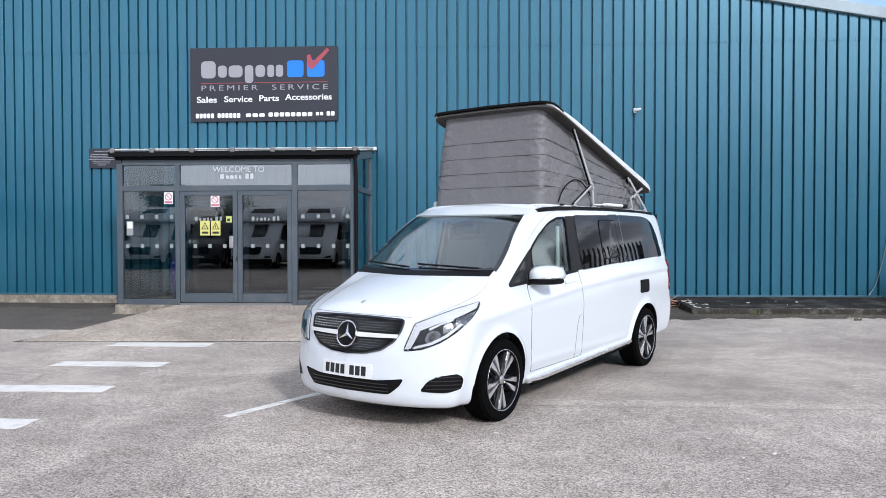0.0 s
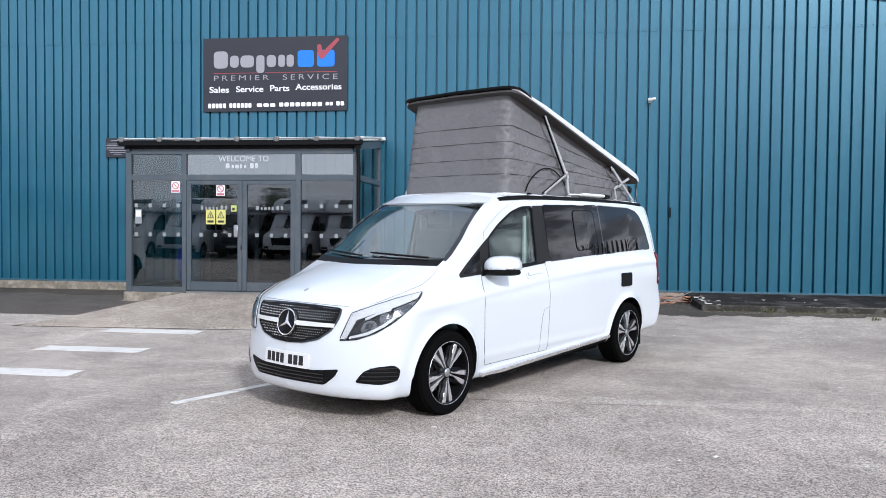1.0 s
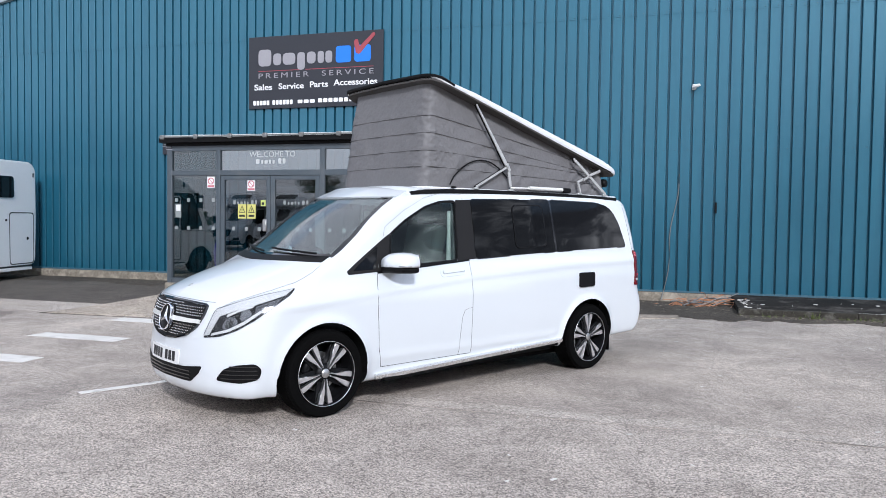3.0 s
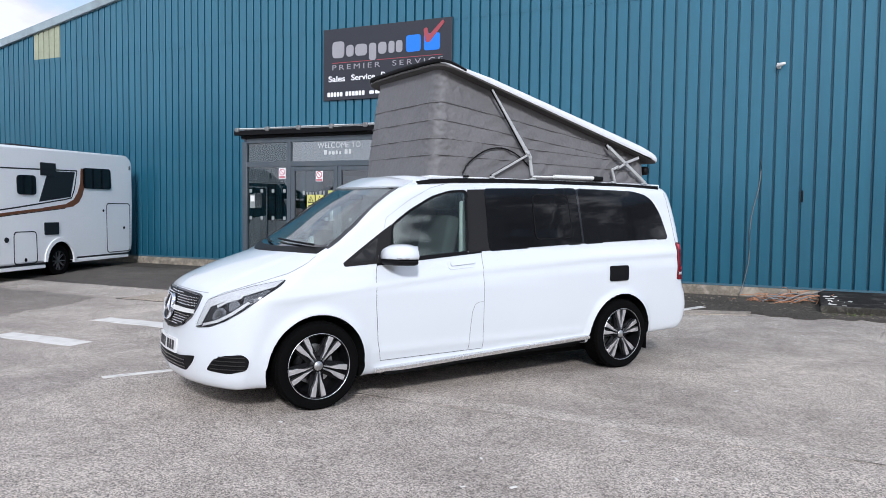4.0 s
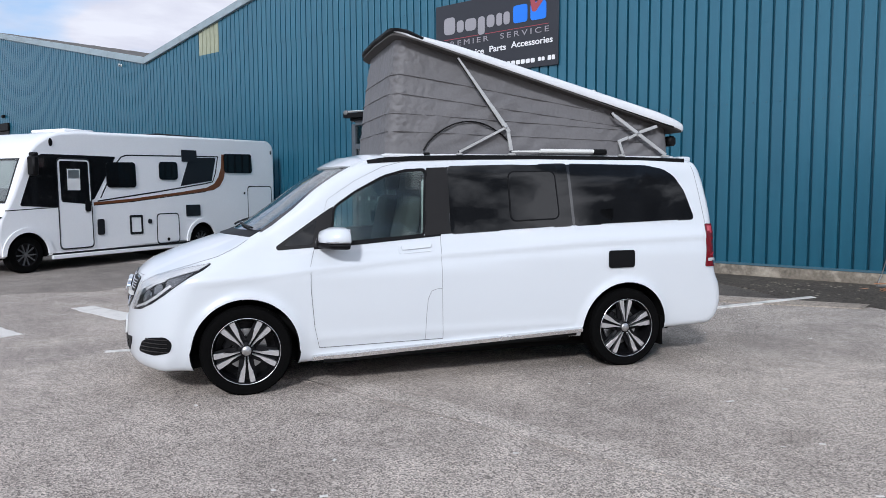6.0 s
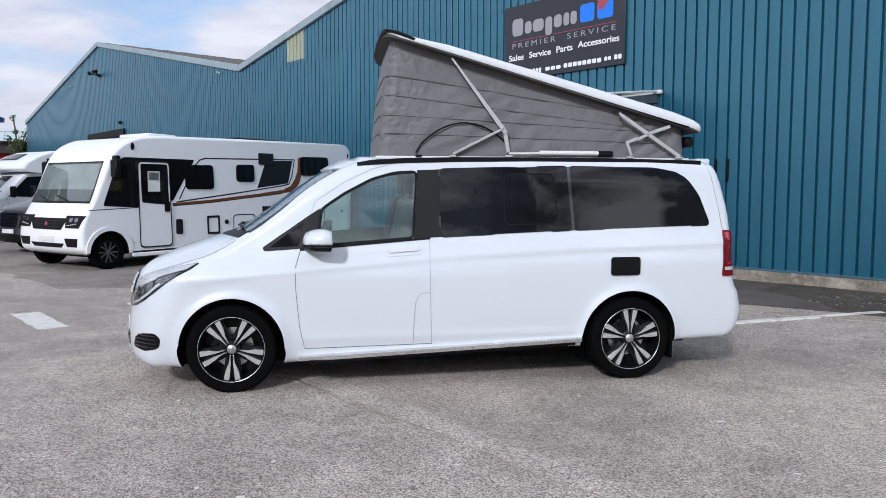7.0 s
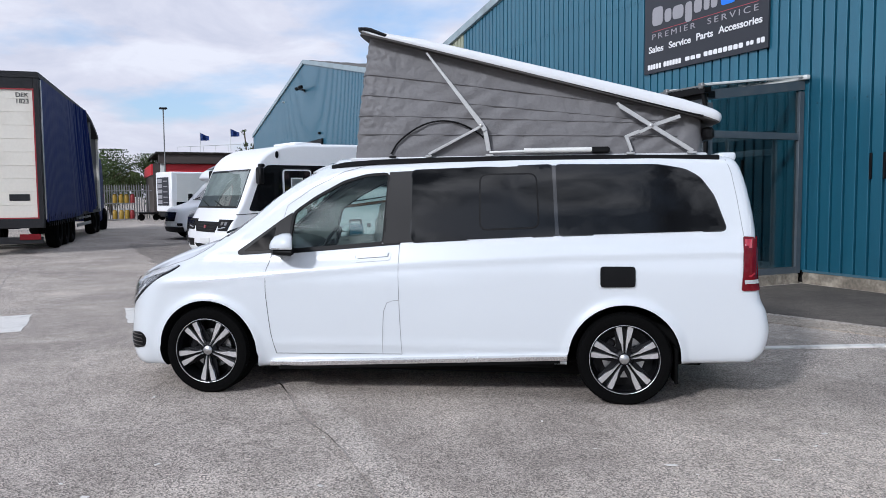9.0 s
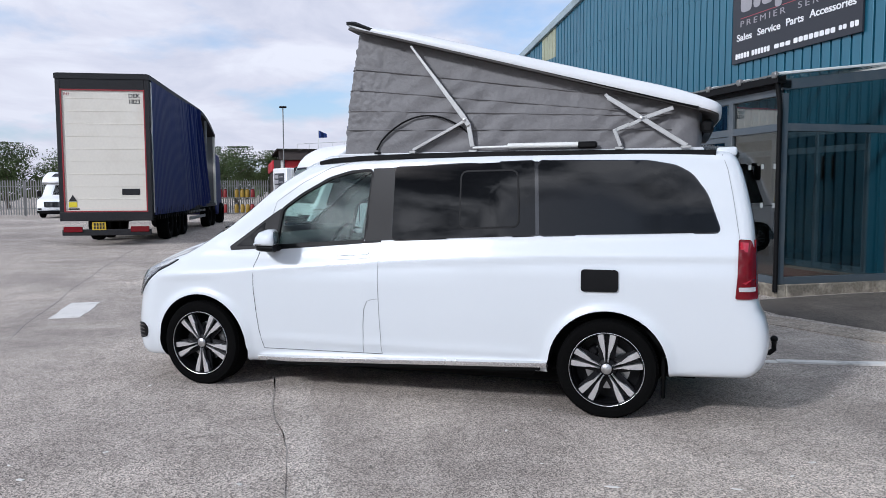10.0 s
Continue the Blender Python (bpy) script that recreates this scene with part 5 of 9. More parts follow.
for i in range(1300):
    x = 1.4 + rnd.random() * 7.8
    y = 13.95 - abs(rnd.gauss(0, 0.16))
    if x < 4.1:
        y = 14.2 + rnd.uniform(-0.2, 1.2)
    s = 0.004 + 0.013 * rnd.random() ** 3
    z0 = ground_z(x, y)
    box(bm, -s, s, -s * 0.8, s * 0.8, -0.003, s * 0.9, m=pose(x, y, z0, 0, 0, rnd.random() * 180))
debris = new("debris", finish(bm, "debris", M["plinth"], None))
tagged(debris, "loose stones and grit at the foot of the kerb", "gravel", kind="stuff")
scrap = thing("cable_scrap", pose(3.42, 15.05, 0.0), "heap of orange and brown cable scrap by the slab", "scrap")
for k in range(52):
    bm = bmesh.new()
    a0, x0, y0 = rnd.gauss(0, 0.75), rnd.gauss(-0.15, 0.24), rnd.gauss(0, 0.15)
    high = 0.05 + 0.16 * math.exp(-((x0 - 0.1) / 0.35) ** 2) * rnd.random()
    pts = [(x0 + 0.13 * i * math.cos(a0 + 0.12 * i), y0 + 0.05 * i * math.sin(a0 + 0.5 * i), high + 0.035 * math.sin(i * 1.1 + k) + 0.02 * i) for i in range(6)]
    tube(bm, pts, 0.006 if k % 4 else 0.010, 5)
    part("cable_piece", bm, M["orange"] if k % 4 else M["galvanised"], scrap)
bm = bmesh.new()
for cx, cy, n_, hh in ((5.22, 13.93, 34, 0.14), (6.75, 13.35, 26, 0.09), (6.05, 13.96, 18, 0.08), (7.9, 14.0, 22, 0.10), (4.55, 13.9, 12, 0.06)):
    for i in range(n_):
        a, r, h = rnd.random() * 6.28, abs(rnd.gauss(0, 0.06)), hh * rnd.uniform(0.4, 1.0)
        x, y = cx + r * math.cos(a) * 1.6, cy + r * math.sin(a)
        dx, dy, z0 = 0.5 * h * math.cos(a), 0.5 * h * math.sin(a), ground_z(x, y)
        bm.faces.new([bm.verts.new(q) for q in ((x - 0.008 * math.sin(a), y + 0.008 * math.cos(a), z0), (x + 0.008 * math.sin(a), y - 0.008 * math.cos(a), z0), (x + dx, y + dy, z0 + h))])
tufts = new("grass_tufts", finish(bm, "grass_tufts", M["weed"], None))
tagged(tufts, "small green grass tufts at the kerb", "grass", kind="stuff")


# ---- campervan: the body's form ----
def smooth_table(x, xs, ys):
    """Monotone cubic through the knots."""
    xs, ys = np.array(xs, float), np.array(ys, float)
    h, d = np.diff(xs), np.diff(ys) / np.diff(xs)
    m = np.zeros_like(xs)
    m[1:-1] = np.where(d[:-1] * d[1:] > 0, 2 * d[:-1] * d[1:] / (d[:-1] + d[1:] + 1e-12), 0)
    m[0], m[-1] = d[0], d[-1]
    x = np.clip(x, xs[0], xs[-1])
    i = np.clip(np.searchsorted(xs, x) - 1, 0, len(h) - 1)
    t = (x - xs[i]) / h[i]
    return (1 + 2 * t) * (1 - t) ** 2 * ys[i] + t * (1 - t) ** 2 * h[i] * m[i] + t * t * (3 - 2 * t) * ys[i + 1] + t * t * (t - 1) * h[i] * m[i + 1]


def step(x, a, b):
    t = np.clip((x - a) / (b - a), 0, 1)
    return t * t * (3 - 2 * t)


def soft_max(a, b, k):
    h = np.maximum(k - np.abs(a - b), 0) / k
    return np.maximum(a, b) + h * h * k * 0.25


def half_width(u, w):
    s = smooth_table(w, (0.15, 0.30, 0.45, 0.70, 0.95, 1.10, 1.20, 1.45, 1.70, 1.85, 2.0), (0.795, 0.850, 0.878, 0.899, 0.908, 0.886, 0.860, 0.816, 0.771, 0.738, 0.69))
    crease = np.interp(u, (-3.94, -2.77, -1.53, -0.29, 0.3), (1.118, 1.088, 1.022, 0.915, 0.86))
    s = s + 0.013 * np.where(w > crease, np.exp(-((w - crease) / 0.075) ** 2), np.exp(-((w - crease) / 0.024) ** 2)) * step(u, 0.5, 0.1)
    s = s + 0.008 * np.exp(-((w - 0.40) / 0.035) ** 2) * step(u, -2.75, -2.6) * step(-u, 0.45, 0.6)
    for uc in (0.0, -3.2):
        r = np.sqrt((u - uc) ** 2 + (w - 0.335) ** 2)
        s = s + 0.026 * np.exp(-((r - 0.40) / 0.040) ** 2)
    s = s - 0.026 * step(-u, 3.3, 4.3) - np.interp(u, (-2.4, -1.5, -0.6, -0.2, 0.3), (0.0, 0.028, 0.045, 0.068, 0.07)) * step(w, 0.85, 1.08)
    return s


def top_height(u, v):
    q = u + 0.28 * v * v
    h = smooth_table(-q, [-x for x in (1.0, 0.86, 0.80, 0.65, 0.45, 0.25, 0.11, -0.19, -0.435, -0.67, -0.82, -0.95, -1.2, -1.8, -3.0, -3.6, -4.0, -4.4)],
                     (0.72, 0.885, 0.930, 1.005, 1.085, 1.15, 1.195, 1.378, 1.560, 1.716, 1.795, 1.832, 1.857, 1.87, 1.868, 1.855, 1.83, 1.79))
    h = h - 0.075 * (v / 0.8) ** 2 * step(u, -0.15, 0.25) - 0.052 * (v / 0.72) ** 2 * step(-u, 0.5, 1.1)
    # raised middle of the bonnet
    return h + 0.010 * step(0.56 - np.abs(v), 0.0, 0.06) * step(u, 0.0, 0.2)


def nose(v, w):
    return smooth_table(w, (0.08, 0.16, 0.24, 0.30, 0.42, 0.55, 0.70, 0.82, 0.90, 1.0, 1.2), (0.70, 0.83, 0.885, 0.905, 0.914, 0.904, 0.880, 0.850, 0.818, 0.74, 0.55)) - smooth_table(np.abs(v), (0, 0.3, 0.5, 0.7, 0.8, 0.88, 0.93, 0.98), (0, 0.025, 0.075, 0.175, 0.26, 0.37, 0.50, 0.75))


def tail(v, w):
    return smooth_table(w, (0.2, 0.32, 0.42, 0.55, 0.68, 0.78, 0.95, 1.25, 1.55, 1.75, 1.85, 1.95), (-4.10, -4.175, -4.238, -4.262, -4.242, -4.20, -4.17, -4.155, -4.10, -4.035, -3.975, -3.88)) + smooth_table(np.abs(v) * 1.06, (0, 0.5, 0.7, 0.82, 0.9, 0.97), (0, 0.010, 0.022, 0.038, 0.064, 0.14))


def under(u):
    return np.interp(u, (-4.2, -3.7, -2.8, -0.5, 0.4, 0.9), (0.318, 0.300, 0.272, 0.200, 0.19, 0.20))


def van_form(u, v, w):
    """Below zero inside the body, above zero outside."""
    f = soft_max(np.abs(v) - half_width(u, w), w - top_height(u, v), 0.075)
    f = soft_max(f, under(u) - w, 0.05)
    f = soft_max(f, u - nose(v, w), 0.055)
    return soft_max(f, tail(v, w) - u, 0.06)


def cabin_form(u, v, w):
    f = soft_max(van_form(u, v, w) + 0.055, 0.62 - w, 0.05)
    return soft_max(soft_max(f, u - 0.02, 0.05), -3.7 - u, 0.05)


def cast(form, u_front, u_back, centre, n_mid, n_cap, n_round):
    """A closed skin: rays from a spine meet the form; fans of rays close both ends."""
    src, way = [], []
    ang = np.linspace(0, 2 * np.pi, n_round, endpoint=False)
    ring = np.stack([np.zeros_like(ang), np.cos(ang), np.sin(ang)], 1)
    for k in range(1, n_cap + 1):
        p = np.pi / 2 * (1 - k / n_cap)
        src.append(np.tile((u_front, 0, centre(u_front)), (n_round, 1)))
        way.append(ring * math.cos(p) + np.array((math.sin(p), 0, 0)))
    for u in np.linspace(u_front, u_back, n_mid)[1:-1]:
        src.append(np.tile((u, 0, centre(u)), (n_round, 1)))
        way.append(ring)
    for k in range(n_cap):
        p = np.pi / 2 * k / n_cap
        src.append(np.tile((u_back, 0, centre(u_back)), (n_round, 1)))
        way.append(ring * math.cos(p) - np.array((math.sin(p), 0, 0)))
    src, way = np.concatenate(src), np.concatenate(way)
    ends = np.array(((u_front, 0, centre(u_front)), (u_back, 0, centre(u_back))))
    src, way = np.concatenate((src, ends)), np.concatenate((way, ((1, 0, 0), (-1, 0, 0))))
    lo, hi = np.zeros(len(src)), np.full(len(src), 2.6)
    for _ in range(34):
        mid = (lo + hi) / 2
        p = src + way * mid[:, None]
        inside = form(p[:, 0], p[:, 1], p[:, 2]) < 0
        lo, hi = np.where(inside, mid, lo), np.where(inside, hi, mid)
    pts = src + way * lo[:, None]
    n_rows = (len(pts) - 2) // n_round
    faces = []
    for r in range(n_rows - 1):
        for k in range(n_round):
            a, b = r * n_round + k, r * n_round + (k + 1) % n_round
            faces.append((a, b, b + n_round, a + n_round))
    f0, f1 = len(pts) - 2, len(pts) - 1
    for k in range(n_round):
        faces.append((f0, (k + 1) % n_round, k))
        faces.append((f1, (n_rows - 1) * n_round + k, (n_rows - 1) * n_round + (k + 1) % n_round))
    me = bpy.data.meshes.new("skin")
    me.from_pydata(pts.tolist(), [], faces)
    bm = bmesh.new()
    bm.from_mesh(me)
    bmesh.ops.recalc_face_normals(bm, faces=bm.faces)
    return bm


def on_skin(p, d, form=van_form, reach=4.0):
    """Where rays from the points p along d first meet the form, and the way out of the skin there."""
    p, d = np.array(p, float), np.array(d, float)
    ts = np.linspace(0, reach, 160)
    q = p[:, None, :] + ts[None, :, None] * d
    f = form(q[..., 0], q[..., 1], q[..., 2])
    i = np.where((f < 0).any(1), (f < 0).argmax(1), f.argmin(1))
    lo, hi = ts[np.maximum(i - 1, 0)], ts[i]
    for _ in range(22):
        mid = (lo + hi) / 2
        x = p + mid[:, None] * d
        hit = form(x[:, 0], x[:, 1], x[:, 2]) < 0
        lo, hi = np.where(hit, lo, mid), np.where(hit, mid, hi)
    x = p + lo[:, None] * d
    e = 1e-3
    g = np.stack([form(*(x + e * a).T) - form(*(x - e * a).T) for a in np.eye(3)], 1)
    g /= np.linalg.norm(g, axis=1)[:, None]
    return [Vector(a) for a in x], [Vector(a) for a in g]


class View:
    """A way of laying flat outlines on the skin: from the side, the front, a front corner, the back."""

    def __init__(self, a, b, d, start=2.2, base=(0, 0, 0)):
        self.a, self.b, self.d, self.start, self.base = np.array(a, float), np.array(b, float), np.array(d, float), start, np.array(base, float)

    def many(self, pts, lift=0.0, form=van_form):
        pts = np.array(pts, float)
        src = pts[:, :1] * self.a + pts[:, 1:2] * self.b + self.base - self.d * self.start
        xs, ns = on_skin(src, self.d, form)
        return [(x + n * lift, n) for x, n in zip(xs, ns)]

    def at(self, p, q, lift=0.0, form=van_form):
        return self.many([(p, q)], lift, form)[0]


GROW = 1.0150  # side drawings are a little under full size
SIDE = View((GROW, 0, 0), (0, 0, GROW), (0, -1, 0), base=(-2.05 * (1 - GROW), 0, 1.54 * (1 - GROW)))
FAR_SIDE = View((1, 0, 0), (0, 0, 1), (0, 1, 0))
AHEAD = View((0, 1, 0), (0, 0, 1), (-1, 0, 0))
DIAG = View((-math.sqrt(0.5), math.sqrt(0.5), 0), (0, 0, 1), (-math.sqrt(0.5), -math.sqrt(0.5), 0))
ABOVE = View((1, 0, 0), (0, 1, 0), (0, 0, -1))


BEHIND = View((0, 1, 0), (0, 0, 1), (1, 0, 0), 6.0)


def lay(outline, view, lift=0.004, thick=0.006, cell=0.07, form=van_form):
    """An outline cut into cells and laid on the skin, as a thin shaped panel."""
    bm = bmesh.new()
    f = bm.faces.new([bm.verts.new((x, y, 0)) for x, y in outline])
    bmesh.ops.triangulate(bm, faces=[f])
    xs, ys = [p[0] for p in outline], [p[1] for p in outline]
    for no, lo, hi in (((1, 0, 0), min(xs), max(xs)), ((0, 1, 0), min(ys), max(ys))):
        n = max(1, int((hi - lo) / cell))
        for i in range(1, n):
            k = lo + (hi - lo) * i / n
            bmesh.ops.bisect_plane(bm, geom=bm.verts[:] + bm.edges[:] + bm.faces[:], plane_co=(k, k, 0), plane_no=no, dist=1e-5)
    place = dict(zip(bm.verts[:], view.many([v.co[:2] for v in bm.verts], lift, form)))
    ret = bmesh.ops.extrude_face_region(bm, geom=bm.faces[:])
    flat = {(round(v.co.x, 6), round(v.co.y, 6)): place[v] for v in place if v.is_valid}
    fresh = [g for g in ret["geom"] if isinstance(g, bmesh.types.BMVert)]
    old = [v for v in bm.verts if v not in set(fresh)]
    for vs, off in ((old, -thick), (fresh, 0.0)):
        for v in vs:
            x, n = flat[(round(v.co.x, 6), round(v.co.y, 6))]
            v.co = x + n * off
    return bm


def edge_band(outline, view, out=0.02, inn=0.0, lift=0.004, thick=0.008):
    """A band that follows a closed outline, as a seal or frame round a pane."""
    bm = bmesh.new()
    k = len(outline)
    pts = [Vector(p) for p in outline]
    area = sum(pts[i].x * pts[(i + 1) % k].y - pts[(i + 1) % k].x * pts[i].y for i in range(k))
    two = []
    for i in range(k):
        d = (pts[(i + 1) % k] - pts[i - 1]).normalized()
        n = Vector((d.y, -d.x)) * (1 if area > 0 else -1)
        two += [tuple(pts[i] + n * out), tuple(pts[i] - n * inn)]
    on = view.many(two, lift)
    rings = []
    for (xa, na), (xb, nb_) in zip(on[0::2], on[1::2]):
        rings.append([bm.verts.new(q) for q in (xa - na * thick, xa, xb, xb - nb_ * thick)])
    for i in range(k):
        a, b = rings[i], rings[(i + 1) % k]
        for j in range(4):
            bm.faces.new((a[j], b[j], b[(j + 1) % 4], a[(j + 1) % 4]))
    return bm


def seam(pts, view, half=0.0026, lift=0.0028, closed=False):
    """A narrow panel gap along a line on the skin."""
    fine = []
    for (x0, y0), (x1, y1) in zip(pts, pts[1:]):
        n = max(1, int(math.hypot(x1 - x0, y1 - y0) / 0.05))
        fine += [(x0 + (x1 - x0) * i / n, y0 + (y1 - y0) * i / n) for i in range(n)]
    fine.append(pts[-1])
    bm = bmesh.new()
    two = []
    for i, p in enumerate(fine):
        d = (Vector(fine[min(i + 1, len(fine) - 1)]) - Vector(fine[max(i - 1, 0)])).normalized()
        n2 = Vector((-d.y, d.x)) * half
        two += [(p[0] - n2.x, p[1] - n2.y), (p[0] + n2.x, p[1] + n2.y)]
    on = view.many(two, lift)
    rows = []
    for (xa, na), (xb, nb_) in zip(on[0::2], on[1::2]):
        rows.append([bm.verts.new(q) for q in (xa, xa - na * 0.004, xb, xb - nb_ * 0.004)])
    for a, b in zip(rows, rows[1:]):
        for q in ((0, 2), (2, 3), (3, 1), (1, 0)):
            bm.faces.new((a[q[0]], b[q[0]], b[q[1]], a[q[1]]))
    return bm


# ---- campervan ----
VAN_M = pose(-0.2085, 6.7485, 0.0, 0, 0, math.degrees(math.atan2(-0.845, -0.535)))
VAN = thing("campervan", VAN_M, "white campervan with dark rear windows and its pop-top roof raised", "campervan")

GLASS_FRONT = rounded([(-0.680, 1.135), (-1.415, 1.188), (-1.450, 1.700), (-1.28, 1.690), (-1.106, 1.642), (-0.885, 1.526), (-0.715, 1.410)], 0.035, 3)
GLASS_FAR = rounded([(-0.560, 1.130), (-1.415, 1.188), (-1.450, 1.712), (-1.28, 1.705), (-1.08, 1.662), (-0.845, 1.545), (-0.64, 1.41)], 0.035, 3)
SCREEN_RAW = [(-0.752, 1.230), (-0.40, 1.222), (0.0, 1.218), (0.40, 1.222), (0.752, 1.230), (0.718, 1.40), (0.668, 1.58), (0.615, 1.735), (0.32, 1.765), (0.0, 1.772), (-0.32, 1.765), (-0.615, 1.735), (-0.668, 1.58), (-0.718, 1.40)]

SCREEN = []
for (x0, y0), (x1, y1) in zip(SCREEN_RAW, SCREEN_RAW[1:] + SCREEN_RAW[:1]):
    k = max(2, int(math.hypot(x1 - x0, y1 - y0) / 0.04))
    SCREEN += [(x0 + (x1 - x0) * i / k, y0 + (y1 - y0) * i / k) for i in range(k)]


def solid(bm, mat):
    return new("cutter", finish(bm, "cutter", mat, None))


def build_body():
    skin = cast(van_form, 0.25, -3.72, lambda u: float(np.interp(u, (-1.2, 0.2), (0.86, 0.56))), 190, 48, 280)
    body = new("body", finish(skin, "body", M["paint"], 32))
    cabin = solid(cast(cabin_form, -0.25, -3.3, lambda u: float(np.interp(u, (-1.2, -0.3), (1.15, 0.95))), 60, 14, 72), M["cabin_trim"])
    cutters = [cabin]
    y_axis = Matrix(((1, 0, 0, 0), (0, 0, -1, 0), (0, 1, 0, 0), (0, 0, 0, 1)))  # outline (u, w) drawn out along -v
    cutters.append(solid(prism(bmesh.new(), [(-2.05 + (x + 2.05) * GROW, 1.54 + (z - 1.54) * GROW) for x, z in GLASS_FRONT], 1.3, Matrix.Translation((0, 1.3, 0)) @ y_axis), M["cabin_trim"]))
    cutters.append(solid(prism(bmesh.new(), GLASS_FAR, 1.3, Matrix.Translation((0, -0.01, 0)) @ y_axis), M["cabin_trim"]))
    bm = bmesh.new()
    ahead = Matrix(((0, 0, -1, 0.6), (1, 0, 0, 0), (0, 1, 0, 0), (0, 0, 0, 1)))  # outline (v, w) drawn out along -u
    prism(bm, SCREEN, 1.5, ahead)
    cutters.append(solid(bm, M["interior"]))
    for uc, w_out in ((0.0, 0.398), (-3.2, 0.403)):
        for s in (1, -1):
            bm = bmesh.new()
            ring = [(uc + w_out * math.cos(a) * (1.0 if math.sin(a) > 0 else 1.03), 0.335 + w_out * math.sin(a)) for a in (2 * math.pi * k / 56 for k in range(56))]
            prism(bm, ring, 0.40, Matrix.Translation((0, 1.1 if s > 0 else -0.70, 0)) @ y_axis)
            cutters.append(solid(bm, M["arch"]))
    for c in cutters:
        md = body.modifiers.new("cut", "BOOLEAN")
        md.operation, md.solver, md.object = "DIFFERENCE", "EXACT", c
        md.material_mode = "TRANSFER"
    dg = bpy.context.evaluated_depsgraph_get()
    me = bpy.data.meshes.new_from_object(body.evaluated_get(dg))
    body.modifiers.clear()
    body.data = me
    for c in cutters:
        bpy.data.objects.remove(c)
    body.parent = VAN
    tagged(body, "glossy white painted van body")
    return body


build_body()

# glass
g = part("windscreen", lay(SCREEN, AHEAD, -0.002, 0.005, 0.09), GLASS_SCREEN, VAN, "curved clear windscreen", 60)
g.visible_shadow = False
for v, nm in ((SIDE, "side_window"), (FAR_SIDE, "side_window")):
    g = part(nm, lay(GLASS_FRONT if v is SIDE else GLASS_FAR, v, -0.006, 0.004, 0.12), GLASS if v is SIDE else GLASS_CLEAR, VAN, "clear front door window", 60)
    g.visible_shadow = False
part("windscreen_seal", edge_band(SCREEN, AHEAD, 0.012, 0.022, 0.002, 0.02), M["gloss_black"], VAN, "black windscreen border")
HEAD = [(-0.655, 1.722), (-0.33, 1.722), (0.0, 1.720), (0.33, 1.722), (0.655, 1.722), (0.63, 1.775), (0.32, 1.800), (0.0, 1.806), (-0.32, 1.800), (-0.63, 1.775)]
part("screen_head", lay(HEAD, AHEAD, 0.012, 0.016, 0.05), M["paint"], VAN, "white visor lip over the windscreen")
band_top = [(-0.62, 1.722), (-0.32, 1.726), (0.0, 1.726), (0.32, 1.726), (0.62, 1.722), (0.60, 1.655), (0.30, 1.672), (0.10, 1.684), (0.0, 1.650), (-0.10, 1.684), (-0.30, 1.680), (-0.60, 1.665)]
part("sunstrip", lay(band_top, AHEAD, -0.009, 0.003, 0.08), M["gloss_black"], VAN)
part("window_seal", edge_band(GLASS_FRONT, SIDE, 0.014, 0.006, 0.003, 0.03), M["black"], VAN)
part("window_seal", edge_band(GLASS_FAR, FAR_SIDE, 0.014, 0.006, 0.003, 0.03), M["black"], VAN)
QUARTER = rounded([(-0.262, 1.118), (-0.275, 1.090), (-0.545, 1.108), (-0.680, 1.122), (-0.705, 1.42), (-0.60, 1.352)], 0.012, 2)
part("quarter_panel", lay(QUARTER, SIDE, 0.003, 0.01, 0.08), M["charcoal"], VAN, "black triangular pillar trim")
QG = rounded([(-0.315, 1.118), (-0.535, 1.130), (-0.575, 1.315)], 0.02, 3)
part("quarter_window", lay(QG, SIDE, 0.005, 0.006, 0.08), M["privacy"], VAN, "small dark quarter window")
PILLAR = [(-1.418, 1.180), (-1.655, 1.192), (-1.655, 1.722), (-1.458, 1.715)]
part("pillar_trim", lay(PILLAR, SIDE, 0.003, 0.01, 0.1), M["charcoal"], VAN, "satin black door pillar trim")
part("belt_trim", lay([(-0.545, 1.092), (-0.68, 1.104), (-1.42, 1.164), (-1.55, 1.174), (-1.55, 1.189), (-1.42, 1.181), (-0.68, 1.124), (-0.545, 1.112)], SIDE, 0.004, 0.012, 0.1), M["black"], VAN)
SLIDE = rounded([(-1.634, 1.192), (-1.634, 1.722), (-2.60, 1.748), (-2.672, 1.748), (-2.700, 1.240)], 0.035, 4)
part("sliding_door_window", lay(SLIDE, SIDE, 0.007, 0.010, 0.06), M["privacy"], VAN, "dark tinted sliding door window")
HATCH = rounded([(-2.153, 1.287), (-2.150, 1.678), (-2.548, 1.682), (-2.570, 1.302)], 0.05, 5)
part("sliding_pane", lay(HATCH, SIDE, 0.012, 0.007, 0.06), M["privacy"], VAN, "small dark opening pane in the window")
part("pane_seal", edge_band(HATCH, SIDE, 0.012, 0.0, 0.012, 0.01), M["black"], VAN)
REAR_W = rounded([(-2.712, 1.240), (-2.688, 1.748), (-3.42, 1.738), (-3.60, 1.706), (-3.70, 1.650), (-3.795, 1.520), (-3.882, 1.275)], 0.04, 4)
part("rear_side_window", lay(REAR_W, SIDE, 0.007, 0.010, 0.06), M["privacy"], VAN, "dark tinted rear quarter window")
part("window_seal", edge_band(REAR_W, SIDE, 0.008, 0.0, 0.003, 0.01), M["gloss_black"], VAN)
part("window_seal", edge_band(SLIDE, SIDE, 0.008, 0.0, 0.003, 0.01), M["gloss_black"], VAN)
